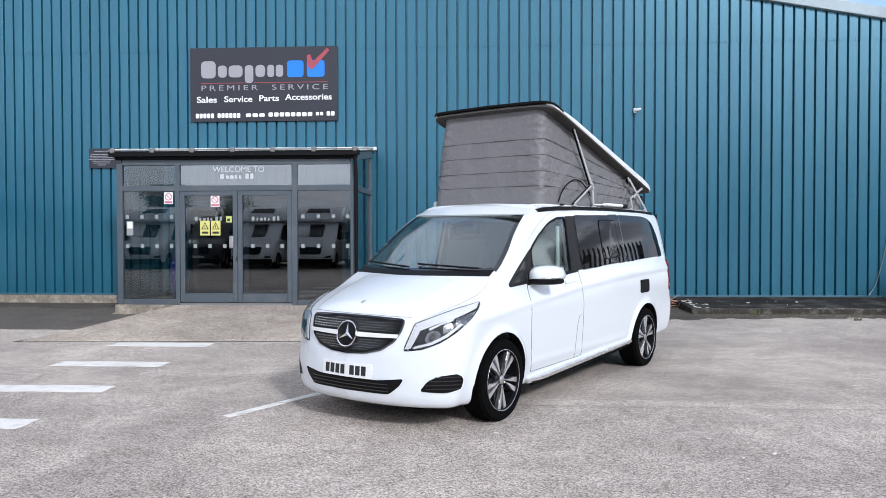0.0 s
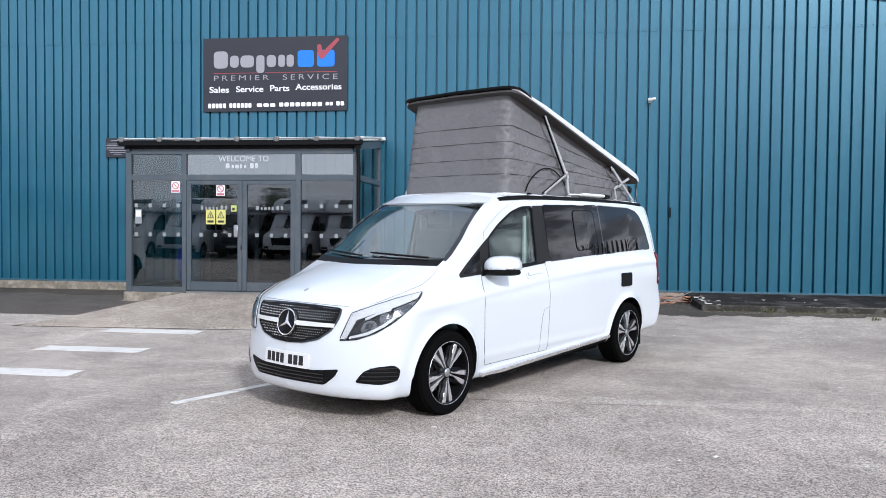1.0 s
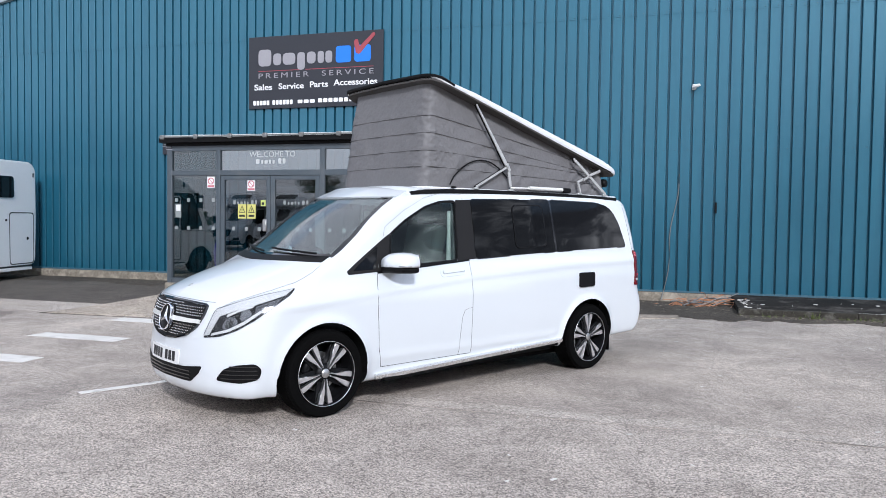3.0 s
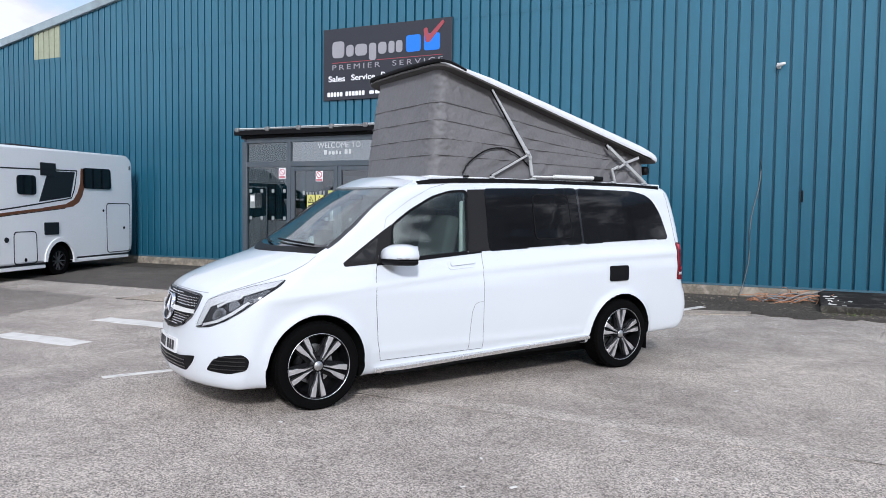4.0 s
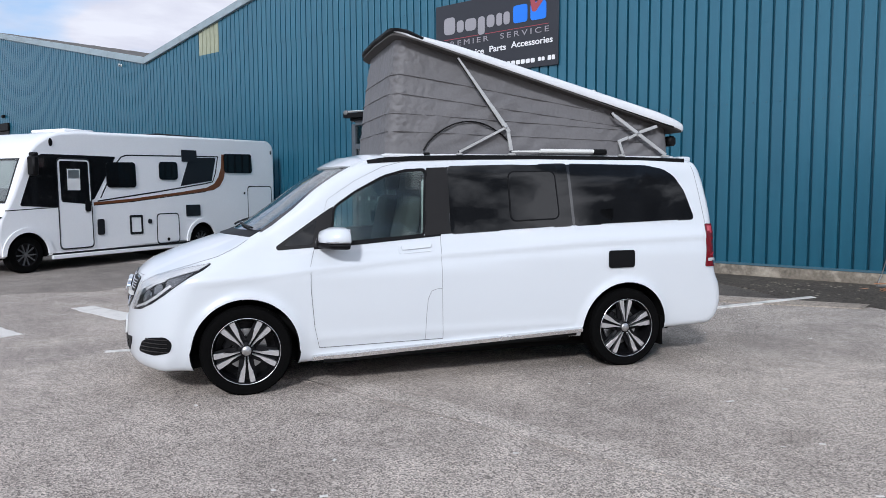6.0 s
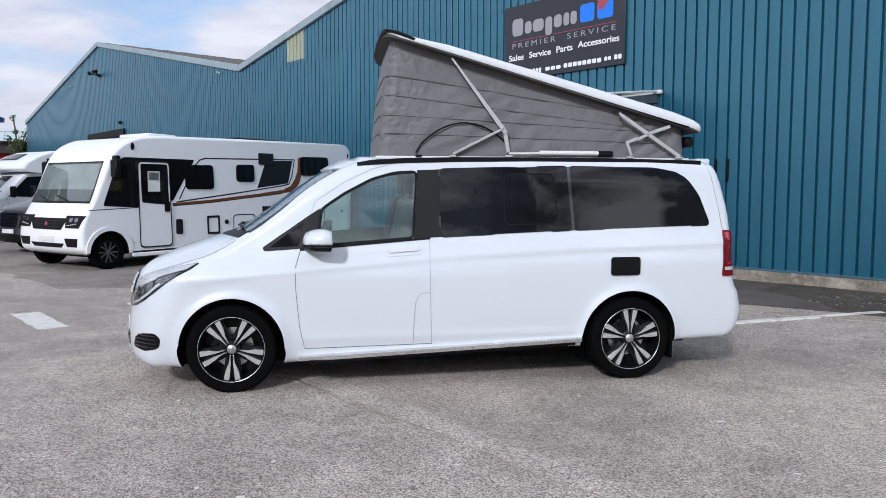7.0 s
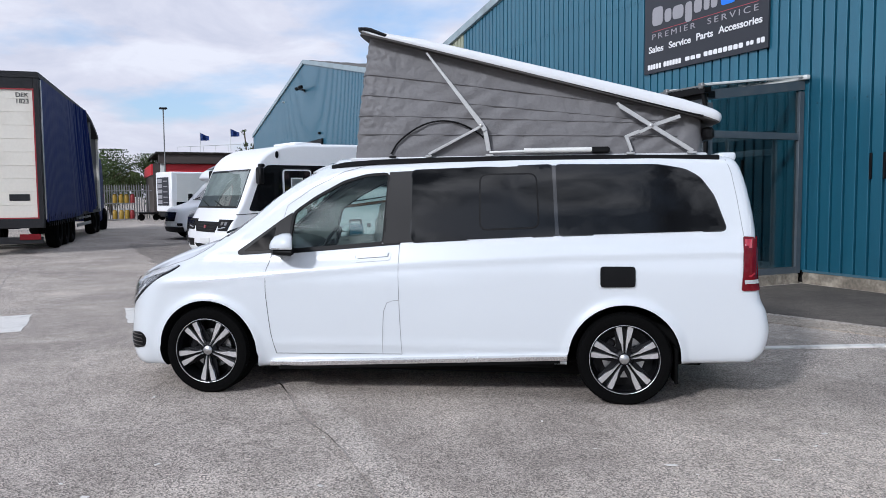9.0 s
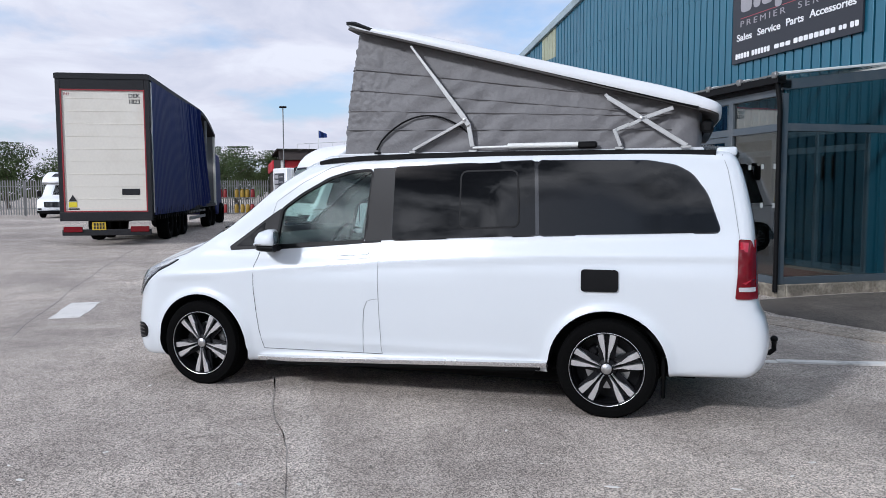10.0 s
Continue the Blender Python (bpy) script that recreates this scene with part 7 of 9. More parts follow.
# ---- wheels ----
def build_wheel(name, u, v, s, turn=0.0):
    w = part(name, lathe(bmesh.new(), ((0.225, -0.10), (0.262, -0.112), (0.300, -0.115), (0.325, -0.108), (0.3365, -0.085), (0.3385, -0.04), (0.3385, 0.04), (0.3365, 0.085), (0.325, 0.108), (0.300, 0.115), (0.262, 0.112), (0.240, 0.10), (0.236, 0.06), (0.225, -0.10)), 72), M["rubber"], VAN, "alloy wheel with a low black tyre", m=Matrix.Translation((u, v, 0.3385)) @ Matrix.Diagonal((1, s, 1, 1)))
    tr = bmesh.new()
    for k in range(72):
        a = 2 * math.pi * k / 72
        for y0 in (-0.07, -0.02, 0.03, 0.075):
            box(tr, -0.011, 0.011, y0 - 0.018, y0 + 0.018, -0.004, 0.0012, m=Matrix.Rotation(a, 4, "Y") @ Matrix.Translation((0, 0, 0.338)) @ Matrix.Rotation(radians(25), 4, "Z"))
    tagged(part("tread", tr, M["rubber"], w, smooth=None), kind="stuff")
    rim = part("rim", lathe(bmesh.new(), ((0.238, -0.09), (0.244, 0.095), (0.250, 0.110), (0.254, 0.112), (0.251, 0.115), (0.244, 0.112), (0.240, 0.100), (0.234, 0.06), (0.215, -0.08)), 72), M["alloy_dark"], w, "machined alloy rim")
    part("rim_lip", lathe(bmesh.new(), ((0.2485, 0.108), (0.2490, 0.1160), (0.2505, 0.1168), (0.2522, 0.1155), (0.2528, 0.110)), 72), M["alloy"], rim, "bright machined rim edge")
    part("barrel", lathe(bmesh.new(), ((0.0, -0.03), (0.233, -0.03), (0.2335, 0.095)), 48), M["alloy_dark"], rim)
    part("brake_disc", lathe(bmesh.new(), ((0.0, 0.0), (0.155, 0.0), (0.155, -0.02), (0.0, -0.02)), 48), M["steel"], rim)
    part("brake_caliper", boxed(-0.075, 0.075, -0.03, 0.04, 0.10, 0.165, 0.015, m=Matrix.Rotation(radians(60), 4, "Y")), M["alloy_dark"], rim)
    part("hub", lathe(bmesh.new(), ((0.0, 0.093), (0.030, 0.093), (0.034, 0.088), (0.060, 0.080), (0.072, 0.066), (0.076, 0.0)), 32), M["alloy_dark"], rim)
    part("centre_cap", lathe(bmesh.new(), ((0.0, 0.103), (0.028, 0.102), (0.036, 0.095), (0.037, 0.080)), 28), M["steel"], rim)
    for k in range(5):
        m = Matrix.Rotation(2 * math.pi * k / 5 + turn, 4, "Y")
        bm = bmesh.new()
        for e in (-1, 1):
            # twin spoke: narrow at the hub, broad and split at the rim
            ring = [(e * 0.006, 0.046), (e * 0.016, 0.045), (e * 0.019, 0.110), (e * 0.036, 0.148), (e * 0.046, 0.158), (e * 0.056, 0.200), (e * 0.066, 0.240), (e * 0.042, 0.246), (e * 0.020, 0.248), (e * 0.017, 0.200), (e * 0.009, 0.120)]
            prism(bm, ring[::e], 0.034, m @ Matrix(((1, 0, 0, 0), (0, 0, 1, 0.064), (0, 1, 0, 0), (0, 0, 0, 1))), 0.005, 1)
        part("spoke", bm, M["alloy"], rim)
        part("spoke_back", prism(bmesh.new(), [(-0.05, 0.06), (0.05, 0.06), (0.075, 0.232), (-0.075, 0.232)], 0.022, m @ Matrix(((1, 0, 0, 0), (0, 0, 1, 0.034), (0, 1, 0, 0), (0, 0, 0, 1)))), M["alloy_dark"], rim)
        a = 2 * math.pi * (k + 0.5) / 5 + turn
        part("wheel_bolt", lathe(bmesh.new(), ((0.0, 0.075), (0.009, 0.074), (0.010, 0.05)), 8, Matrix.Translation((0.050 * math.sin(a), 0, 0.050 * math.cos(a)))), M["steel"], rim)
    return w


for u in (0.0, -3.2):
    build_wheel("wheel", u, 0.803, 1, math.pi / 5 if u == 0 else 0.0)
    build_wheel("wheel", u, -0.803, -1)
part("underbody", boxed(-3.8, 0.5, -0.70, 0.70, 0.26, 0.42, 0.03), M["arch"], VAN)
# wide unseen pan added between the wheels, also to keep light out
part("floor_pan", boxed(-2.70, -0.55, -0.835, 0.835, 0.245, 0.40, 0.02), M["arch"], VAN)


# ---- raised roof ----
def build_pop_top():
    tilt = math.atan(0.2737)
    m = Matrix.Translation((-3.895, 0, 2.064)) @ Matrix.Rotation(-tilt, 4, "Y")
    length = 2.80
    half = 0.735
    outline = []
    n = 90
    for k in range(n):
        a = 2 * math.pi * k / n
        c, s = math.cos(a), math.sin(a)
        e = 2 / 15 if c > 0 else 2 / 22
        x = math.copysign(abs(c) ** e, c)
        y = math.copysign(abs(s) ** e, s)
        bow = 0.022 * (1 - y * y) if x > 0 else -0.03 * (1 - y * y)
        outline.append((length / 2 + x * length / 2 + bow * abs(x), y * half * (1.0 + 0.01 * x)))
    bm = bmesh.new()
    rings = []

    def crown(y, x=0.0):
        return (0.028 - 0.022 * step(x, length - 0.9, length)) * (1 - (y / half) ** 2)

    for inset, z in ((0.10, 0.004), (0.02, 0.0), (0.004, 0.006), (0.0, 0.022), (0.003, 0.052), (0.012, 0.074), (0.035, 0.087), (0.12, 0.093), (0.35, 0.096), (0.6, 0.097)):
        ring = []
        for x, y in outline:
            px, py = x + (length / 2 - x) * inset / (length / 2) * 1.0, y * (1 - inset / half)
            q = min(1.0, max(0.0, (px - (length - 1.0)) / 1.0))
            thin = (1 - 0.60 * q * q * (3 - 2 * q)) * (1 - 0.22 * max(0.0, 1 - px / 0.30))
            rise = 0.030 * max(0.0, (px - (length - 0.13)) / 0.13) if z < 0.03 else 0.0
            droop = 0.008 * max(0.0, 1 - px / 0.16) ** 2
            ring.append(bm.verts.new((px, py, z * thin + (crown(py, px) if z > 0.02 else crown(py, px) * 0.8) - 0.012 + rise * 0.6 - droop)))
        rings.append(ring)
    for a, b in zip(rings, rings[1:]):
        for k in range(n):
            bm.faces.new((a[k], a[(k + 1) % n], b[(k + 1) % n], b[k]))
    bm.faces.new(rings[-1])
    shell = part("roof_shell", bm, M["shell"], VAN, "white raised roof shell hinged at the back", 50, m)
    shell.data.flip_normals()
    bm = bmesh.new()
    lo = [bm.verts.new((x + (length / 2 - x) * 0.008, y * 0.990, crown(y, x) * 0.8 - 0.022)) for x, y in outline]
    hi = [bm.verts.new((x + (length / 2 - x) * 0.008, y * 0.990, crown(y, x) * 0.8 - 0.006)) for x, y in outline]
    bm.faces.new(lo[::-1])
    bm.faces.new(hi)
    for k in range(n):
        bm.faces.new((lo[k], lo[(k + 1) % n], hi[(k + 1) % n], hi[k]))
    part("roof_lining", bm, M["canvas_under"], shell, "grey lining under the roof shell")
    # black rubber lip round the front
    front = [i for i in range(n) if outline[i][0] > length * 0.90]
    order = sorted(front, key=lambda i: outline[i][1])
    bm = bmesh.new()
    rows = []
    for i in order:
        x, y = outline[i]
        c = crown(y, x) * 0.85
        fade = min(1.0, max(0.0, (x - length * 0.90) / (length * 0.07)))
        rows.append([bm.verts.new(p) for p in ((x - 0.018, y * 0.985, c - 0.014 + 0.016 * fade), (x + 0.008, y * 1.004, c - 0.004 + 0.014 * fade), (x + 0.014, y * 1.008, c + 0.006 + 0.022 * fade), (x - 0.02, y * 0.99, c + 0.012 + 0.028 * fade))])
    for a, b in zip(rows, rows[1:]):
        for k in range(4):
            bm.faces.new((a[k], a[(k + 1) % 4], b[(k + 1) % 4], b[k]))
    bm.faces.new(rows[0])
    bm.faces.new(rows[-1][::-1])
    part("rubber_lip", bm, M["black"], shell)
    bm = bmesh.new()
    for s in (1, -1):
        tube(bm, [(length * (0.05 + 0.87 * i / 12), s * (half - 0.018), -0.010) for i in range(13)], 0.010, 6)
    part("edge_seal", bm, M["black"], shell)
    return shell


build_pop_top()


def canvas_top(u):
    return 2.064 + (u + 3.895) * 0.2737 - 0.005


# fabric: a rounded box, base on the roof, top on the shell
def canvas_point(s, f):
    """s: 0 to 1 round the tent from the middle of the back; f: 0 at the base to 1 at the top."""
    pts = CANVAS_RING
    k = len(pts)
    i = int(s * k) % k
    q = s * k - int(s * k)
    a, b = Vector(pts[i]), Vector(pts[(i + 1) % k])
    p = a.lerp(b, q)
    n = Vector((b.y - a.y, a.x - b.x)).normalized()
    lean = max(0.0, (p.x + 1.75) / 0.65)
    u = p.x - 0.15 * f * lean ** 2 * 0.9
    v = p.y * (1 - 0.085 * f)
    w0 = 1.83
    w1 = canvas_top(u) + (0.03 - 0.022 * step(u, -2.0, -1.1)) * (1 - (v / 0.66) ** 2)
    return Vector((u, v, w0 + (w1 - w0) * f)), n


CANVAS_RING = []
tent_plan = rounded([(-3.775, -0.655), (-1.135, -0.655), (-1.135, 0.655), (-3.775, 0.655)], 0.13, 6)
for (x0, y0), (x1, y1) in zip(tent_plan, tent_plan[1:] + tent_plan[:1]):
    m_ = max(1, int(math.hypot(x1 - x0, y1 - y0) / 0.014))
    CANVAS_RING += [(x0 + (x1 - x0) * i / m_, y0 + (y1 - y0) * i / m_) for i in range(m_)]


def build_canvas():
    bm = bmesh.new()
    k, rows = len(CANVAS_RING), 76
    grid = []
    for r in range(rows + 1):
        f = r / rows
        ring = []
        for i in range(k):
            p, n = canvas_point(i / k, f)
            out = Vector((n.x, n.y, 0))
            c = Vector(CANVAS_RING[i])
            corner = max(0, 1 - abs(abs(c.y) - 0.60) / 0.16) * max(0, 1 - abs(c.x + 1.17) / 0.22)
            wr = 0.007 * noise.noise(Vector((p.x * 5, p.y * 5, p.z * 4))) + 0.004 * noise.noise(Vector((p.x * 13, p.y * 13 + 4, p.z * 9)))
            wr += corner * 0.012 * noise.noise(Vector((p.x * 16, p.y * 16, p.z * 20))) + 0.002 * noise.noise(Vector((p.x * 30, p.y * 30, p.z * 26)))
            # crisp crumples, strongest at the front corners
            crisp = max(0.0, 1 - abs(c.y - 0.60) / 0.24) * max(0.0, 1 - abs(c.x + 1.25) / 0.50)
            wr += crisp * (0.018 * abs(noise.noise(p * 17)) + 0.013 * abs(noise.noise(p * 31 + Vector((3, 1, 7)))) - 0.008)
            # soft diagonal folds towards the struts
            d = p.z - 1.83 + 0.55 * (p.x + 2.2)
            wr += 0.010 * math.sin(d * 34 + 3 * noise.noise(p * 3)) * max(0, 1 - abs(p.x + 2.1) / 0.9) * (1 - f)
            wr += 0.008 * math.sin((p.z + 0.8 * p.x) * 42 + 4 * noise.noise(p * 2.5)) * max(0, 1 - abs(p.x + 3.45) / 0.5)
            edge = min(1, f * 8, (1 - f) * 8 + 0.2)
            bulge = 0.012 * math.sin(math.pi * f)
            ring.append(bm.verts.new(p + out * (wr * edge + bulge)))
        grid.append(ring)
    for a, b in zip(grid, grid[1:]):
        for i in range(k):
            bm.faces.new((a[i], a[(i + 1) % k], b[(i + 1) % k], b[i]))
    c = part("canvas", bm, M["canvas"], VAN, "grey wrinkled fabric walls of the raised roof", 80)
    # sewn seams round the fabric
    for w_front, slope in ((2.49, 0.145), (2.328, 0.114), (2.165, 0.0496), (2.018, 0.0255)):
        bm = bmesh.new()
        for sgn in (1, -1):
            pts = []
            for i in range(k):
                x, y = CANVAS_RING[i]
                w = w_front - slope * (-1.2 - x) if x < -1.2 else w_front
                if y * sgn < -0.0 or x < -3.6:
                    continue
                top = canvas_top(x) - 0.02
                if w > top:
                    continue
                f = (w - 1.83) / (canvas_top(x) - 1.83)
                p, n = canvas_point(i / k, f)
                pts.append((math.atan2(y, x + 2.4), p + Vector((n.x, n.y, 0)) * (0.012 * math.sin(math.pi * f) + 0.004)))
            pts.sort(key=lambda q: q[0])
            tube(bm, [q[1] for q in pts], 0.0045, 5)
        part("seam", bm, M["canvas"], c)
    return c


build_canvas()


def flat_bar(bm, p, q, wide, thick, v, top=None):
    """A flat strut from p to q (u, w) at the distance v from the middle."""
    d = Vector((q[0] - p[0], 0, q[1] - p[1]))
    a = math.atan2(d.z, d.x)
    m = Matrix.Translation((p[0], v, p[1])) @ Matrix.Rotation(-a, 4, "Y")
    a, b = (top or wide) / 2, wide / 2
    return prism(bm, [(0, -a), (d.length, -b), (d.length, b), (0, a)], thick, m @ Matrix(((1, 0, 0, 0), (0, 0, 1, -thick / 2), (0, 1, 0, 0), (0, 0, 0, 1))), thick * 0.25, 1)


for s in (1, -1):
    V = 0.70 * s
    for name, segs in (
        ("roof_strut", [((-1.735, 2.615), (-2.145, 2.075), 0.05), ((-2.140, 2.085), (-2.180, 2.02), 0.046), ((-2.175, 2.035), (-2.205, 1.868), 0.042)]),
        ("roof_strut", [((-1.745, 1.850), (-2.150, 2.055), 0.026)]),
        ("roof_strut", [((-3.150, 2.205), (-3.185, 2.165), 0.030), ((-3.170, 2.180), (-3.690, 1.842), 0.040)]),
        ("roof_strut", [((-3.600, 2.098), (-3.425, 2.040), 0.036), ((-3.425, 2.040), (-3.310, 1.985), 0.030), ((-3.315, 1.995), (-3.214, 1.955), 0.032), ((-3.214, 1.965), (-3.258, 1.848), 0.032)]),
    ):
        bm = bmesh.new()
        for j, (p, q, wide) in enumerate(segs):
            flat_bar(bm, p, q, wide * 0.78, 0.010, V + (0.010 if j % 2 else 0), 0.016 if wide == 0.05 else None)
        bar = part(name, bm, M["strut"], VAN, "pale grey folding roof strut")
        # black bar set behind the strut as its dark inner side
        bm = bmesh.new()
        for p, q, wide in segs[:1]:
            flat_bar(bm, p, q, wide * 0.66, 0.022, V - s * 0.017, 0.014 if wide == 0.05 else None)
        part("channel", bm, M["black"], bar)
    for u, w in ((-2.150, 2.060), (-3.395, 2.032)):
        bm = lathe(bmesh.new(), ((0, -0.035), (0.010, -0.025), (0.010, 0.022), (0, 0.025)), 12, Matrix.Translation((u, V, w)))
        part("pivot_bolt", bm, M["steel"], VAN)
    for u0, u1 in ((-1.44, -1.49), (-1.72, -1.77), (-2.18, -2.24), (-3.22, -3.28), (-3.65, -3.72)):
        part("strut_foot", boxed(u1, u0, V - 0.014, V + 0.014, 1.825, 1.844, 0.004), M["black"] if u0 > -1.6 else M["strut"], VAN)
    rl = bmesh.new()
    pts = [(-0.98, 0.675, 1.762), (-1.10, 0.705, 1.782), (-1.35, 0.712, 1.797), (-1.8, 0.715, 1.807), (-2.4, 0.718, 1.810), (-3.2, 0.716, 1.806), (-3.87, 0.706, 1.794)]
    for (x0, y0, z0), (x1, y1, z1) in zip(pts, pts[1:]):
        d = Vector((x1 - x0, s * (y1 - y0), z1 - z0))
        box(rl, -0.004, d.length + 0.004, -0.018, 0.018, -0.02, 0.018, 0.005, m=Matrix.Translation((x0, s * y0, z0)) @ d.to_track_quat("X", "Z").to_matrix().to_4x4())
    part("roof_rail", rl, M["black"], VAN, "black roof rail")
    bm = bmesh.new()
    tube(bm, ((-2.21, V, 1.858), (-2.48, V, 1.862)), 0.009, 10)
    part("gas_rod", bm, M["white_metal"], VAN)
    bm = bmesh.new()
    tube(bm, ((-2.47, V, 1.866), (-2.97, V, 1.866)), 0.019, 12)
    part("gas_cylinder", bm, M["white_metal"], VAN, "white gas strut along the roof")
    part("cylinder_end", boxed(-3.10, -2.965, V - 0.022, V + 0.022, 1.838, 1.886, 0.012), M["black"], VAN)
    bm = bmesh.new()
    tube(bm, [(-1.445 - 0.74 * q, V - 0.03 * s, 1.86 + 0.245 * math.sin(math.pi * min(1, q * 0.92)) ** 0.7) for q in (i / 18 for i in range(19))], 0.007, 6)
    part("elastic_cord", bm, M["black"], VAN, "thin black elastic cord")
bm = bmesh.new()
lo, hi = [], []
for i in range(13):
    v = -1 + i / 6
    lo.append((bm.verts.new((-0.905 - 0.05 * v * v, 0.70 * v, 1.752 + 0.022 * (1 - v ** 6))), bm.verts.new((-1.15, 0.70 * v, 1.76))))
    hi.append((bm.verts.new((-0.965 - 0.05 * v * v, 0.62 * v, 1.818 + 0.018 * (1 - v ** 6))), bm.verts.new((-1.15, 0.60 * v, 1.822 + 0.018 * (1 - v ** 6)))))
for a, b, c, d in zip(lo, lo[1:], hi, hi[1:]):
    bm.faces.new((a[0], b[0], d[0], c[0]))
    bm.faces.new((c[0], d[0], d[1], c[1]))
    bm.faces.new((c[1], d[1], b[1], a[1]))
    bm.faces.new((a[1], b[1], b[0], a[0]))
for a, c in ((lo[0], hi[0]), (lo[-1], hi[-1])):
    bm.faces.new((a[0], c[0], c[1], a[1]))
bmesh.ops.recalc_face_normals(bm, faces=bm.faces)
bmesh.ops.bevel(bm, geom=[e for e in bm.edges if len(e.link_faces) == 2 and e.calc_face_angle(0) > 0.5], offset=0.012, segments=2, affect="EDGES", profile=0.5)
part("roof_front_cap", bm, M["paint"], VAN, "white raised cap along the front of the roof")
part("roof_base", boxed(-3.80, -1.12, -0.672, 0.672, 1.80, 1.834, 0.010), M["shell"], VAN, "white roof bed under the fabric")
bm = boxed(-4.06, -3.93, -0.62, 0.62, 1.775, 1.835, 0.018, seg=2)
for q in bm.verts:
    q.co.x += 0.05 * (q.co.y / 0.62) ** 2
part("roof_spoiler", bm, M["paint"], VAN, "white lip over the tailgate window")
part("roof_hinge", boxed(-3.86, -3.78, -0.62, 0.62, 1.93, 2.02, 0.02), M["black"], VAN, "black rear roof hinge")
bm = boxed(-1.40, -1.32, -0.80, -0.74, 1.80, 1.90, 0.02)
part("roof_catch", bm, M["white_metal"], VAN)


# ---- other vehicles ----
from mathutils import bvhtree

def shell_form(profile, hw, r=0.10, bow=0.10, x_bow=0.0, top_in=0.0):
    """A vehicle's body: a side profile drawn across, with rounded long edges and a bowed front."""
    bm = bmesh.new()
    cx = sum(p[0] for p in profile) / len(profile)
    cz = sum(p[1] for p in profile) / len(profile)
    rings = []
    fr = [-1, -0.995, -0.975, -0.93, -0.8, -0.5, 0, 0.5, 0.8, 0.93, 0.975, 0.995, 1]
    zt = max(p[1] for p in profile)
    for t in fr:
        edge = max(0.0, (abs(t) * hw - (hw - r)) / r)
        d = r * (1 - math.sqrt(max(0.0, 1 - edge * edge)))
        ring = []
        for x, z in profile:
            k = Vector((cx - x, cz - z)).normalized() * d
            b = bow * t * t * max(0.0, min(1.0, (x - x_bow) / 0.5))
            ring.append(bm.verts.new((x + k.x - b, t * hw * (1 - top_in * max(0, z - 1.1) / zt), z + k.y)))
        rings.append(ring)
    n = len(profile)
    for a, b in zip(rings, rings[1:]):
        for i in range(n):
            bm.faces.new((a[i], a[(i + 1) % n], b[(i + 1) % n], b[i]))
    bm.faces.new(rings[0])
    bm.faces.new(rings[-1][::-1])
    return bm


def cut(ob, cutters):
    owner, ob.parent = ob.parent, None
    for c in cutters:
        md = ob.modifiers.new("cut", "BOOLEAN")
        md.operation, md.solver, md.object = "DIFFERENCE", "EXACT", c
        md.material_mode = "TRANSFER"
    me = bpy.data.meshes.new_from_object(ob.evaluated_get(bpy.context.evaluated_depsgraph_get()))
    ob.modifiers.clear()
    ob.data, ob.parent = me, owner
    for c in cutters:
        bpy.data.objects.remove(c)


def arch_cut(ob, places, radius, hw):
    made = []
    for x in places:
        for s in (1, -1):
            ring = [(x + radius * math.cos(a), 0.34 + radius * math.sin(a)) for a in (2 * math.pi * k / 40 for k in range(40))]
            bm = prism(bmesh.new(), ring, 0.4, Matrix(((1, 0, 0, 0), (0, 0, -1, hw + 0.1 if s > 0 else -hw + 0.3), (0, 1, 0, 0), (0, 0, 0, 1))))
            made.append(solid(bm, M["arch"]))
    cut(ob, made)


LEFT = Matrix(((1, 0, 0, 0), (0, 0, 1, 0), (0, 1, 0, 0), (0, 0, 0, 1)))  # outline (x, z), drawn out along +y


def on_left(y, flip=1):
    return Matrix.Translation((0, y, 0)) @ (LEFT if flip > 0 else LEFT @ Matrix.Diagonal((1, 1, -1, 1)))


def front_patch(x0, z0, x1, z1, h0, h1, bow, hw, lift=0.006, n=8, off=0.0):
    """A panel on the bowed front between two heights, h0 and h1 half wide."""
    bm = bmesh.new()
    d = Vector((x1 - x0, z1 - z0)).normalized()
    nx, nz = d.y, -d.x
    if nx < 0:
        nx, nz = -nx, -nz
    rows = []
    for x, z, h in ((x0, z0, h0), (x1, z1, h1)):
        row = []
        for k in range(n + 1):
            y = off + (2 * k / n - 1) * h
            b = bow * (y / hw) ** 2
            row.append([bm.verts.new((x - b + nx * q, y, z + nz * q)) for q in (lift, lift - 0.02)])
        rows.append(row)
    for k in range(n):
        a, b = rows[0][k], rows[0][k + 1]
        c, e = rows[1][k + 1], rows[1][k]
        bm.faces.new((a[0], b[0], c[0], e[0]))
        bm.faces.new((a[1], e[1], c[1], b[1]))
        bm.faces.new((a[0], a[1], b[1], b[0]))
        bm.faces.new((e[0], c[0], c[1], e[1]))
    for k in (0, n):
        bm.faces.new((rows[0][k][0], rows[1][k][0], rows[1][k][1], rows[0][k][1]))
    return bm


def side_panel(owner, name, outline, y, mat, lift=0.012, label="", r=0.0, flip=1):
    ring = rounded(outline, r, 4) if r else outline
    return part(name, prism(bmesh.new(), ring, lift, on_left(y, flip)), mat, owner, label)


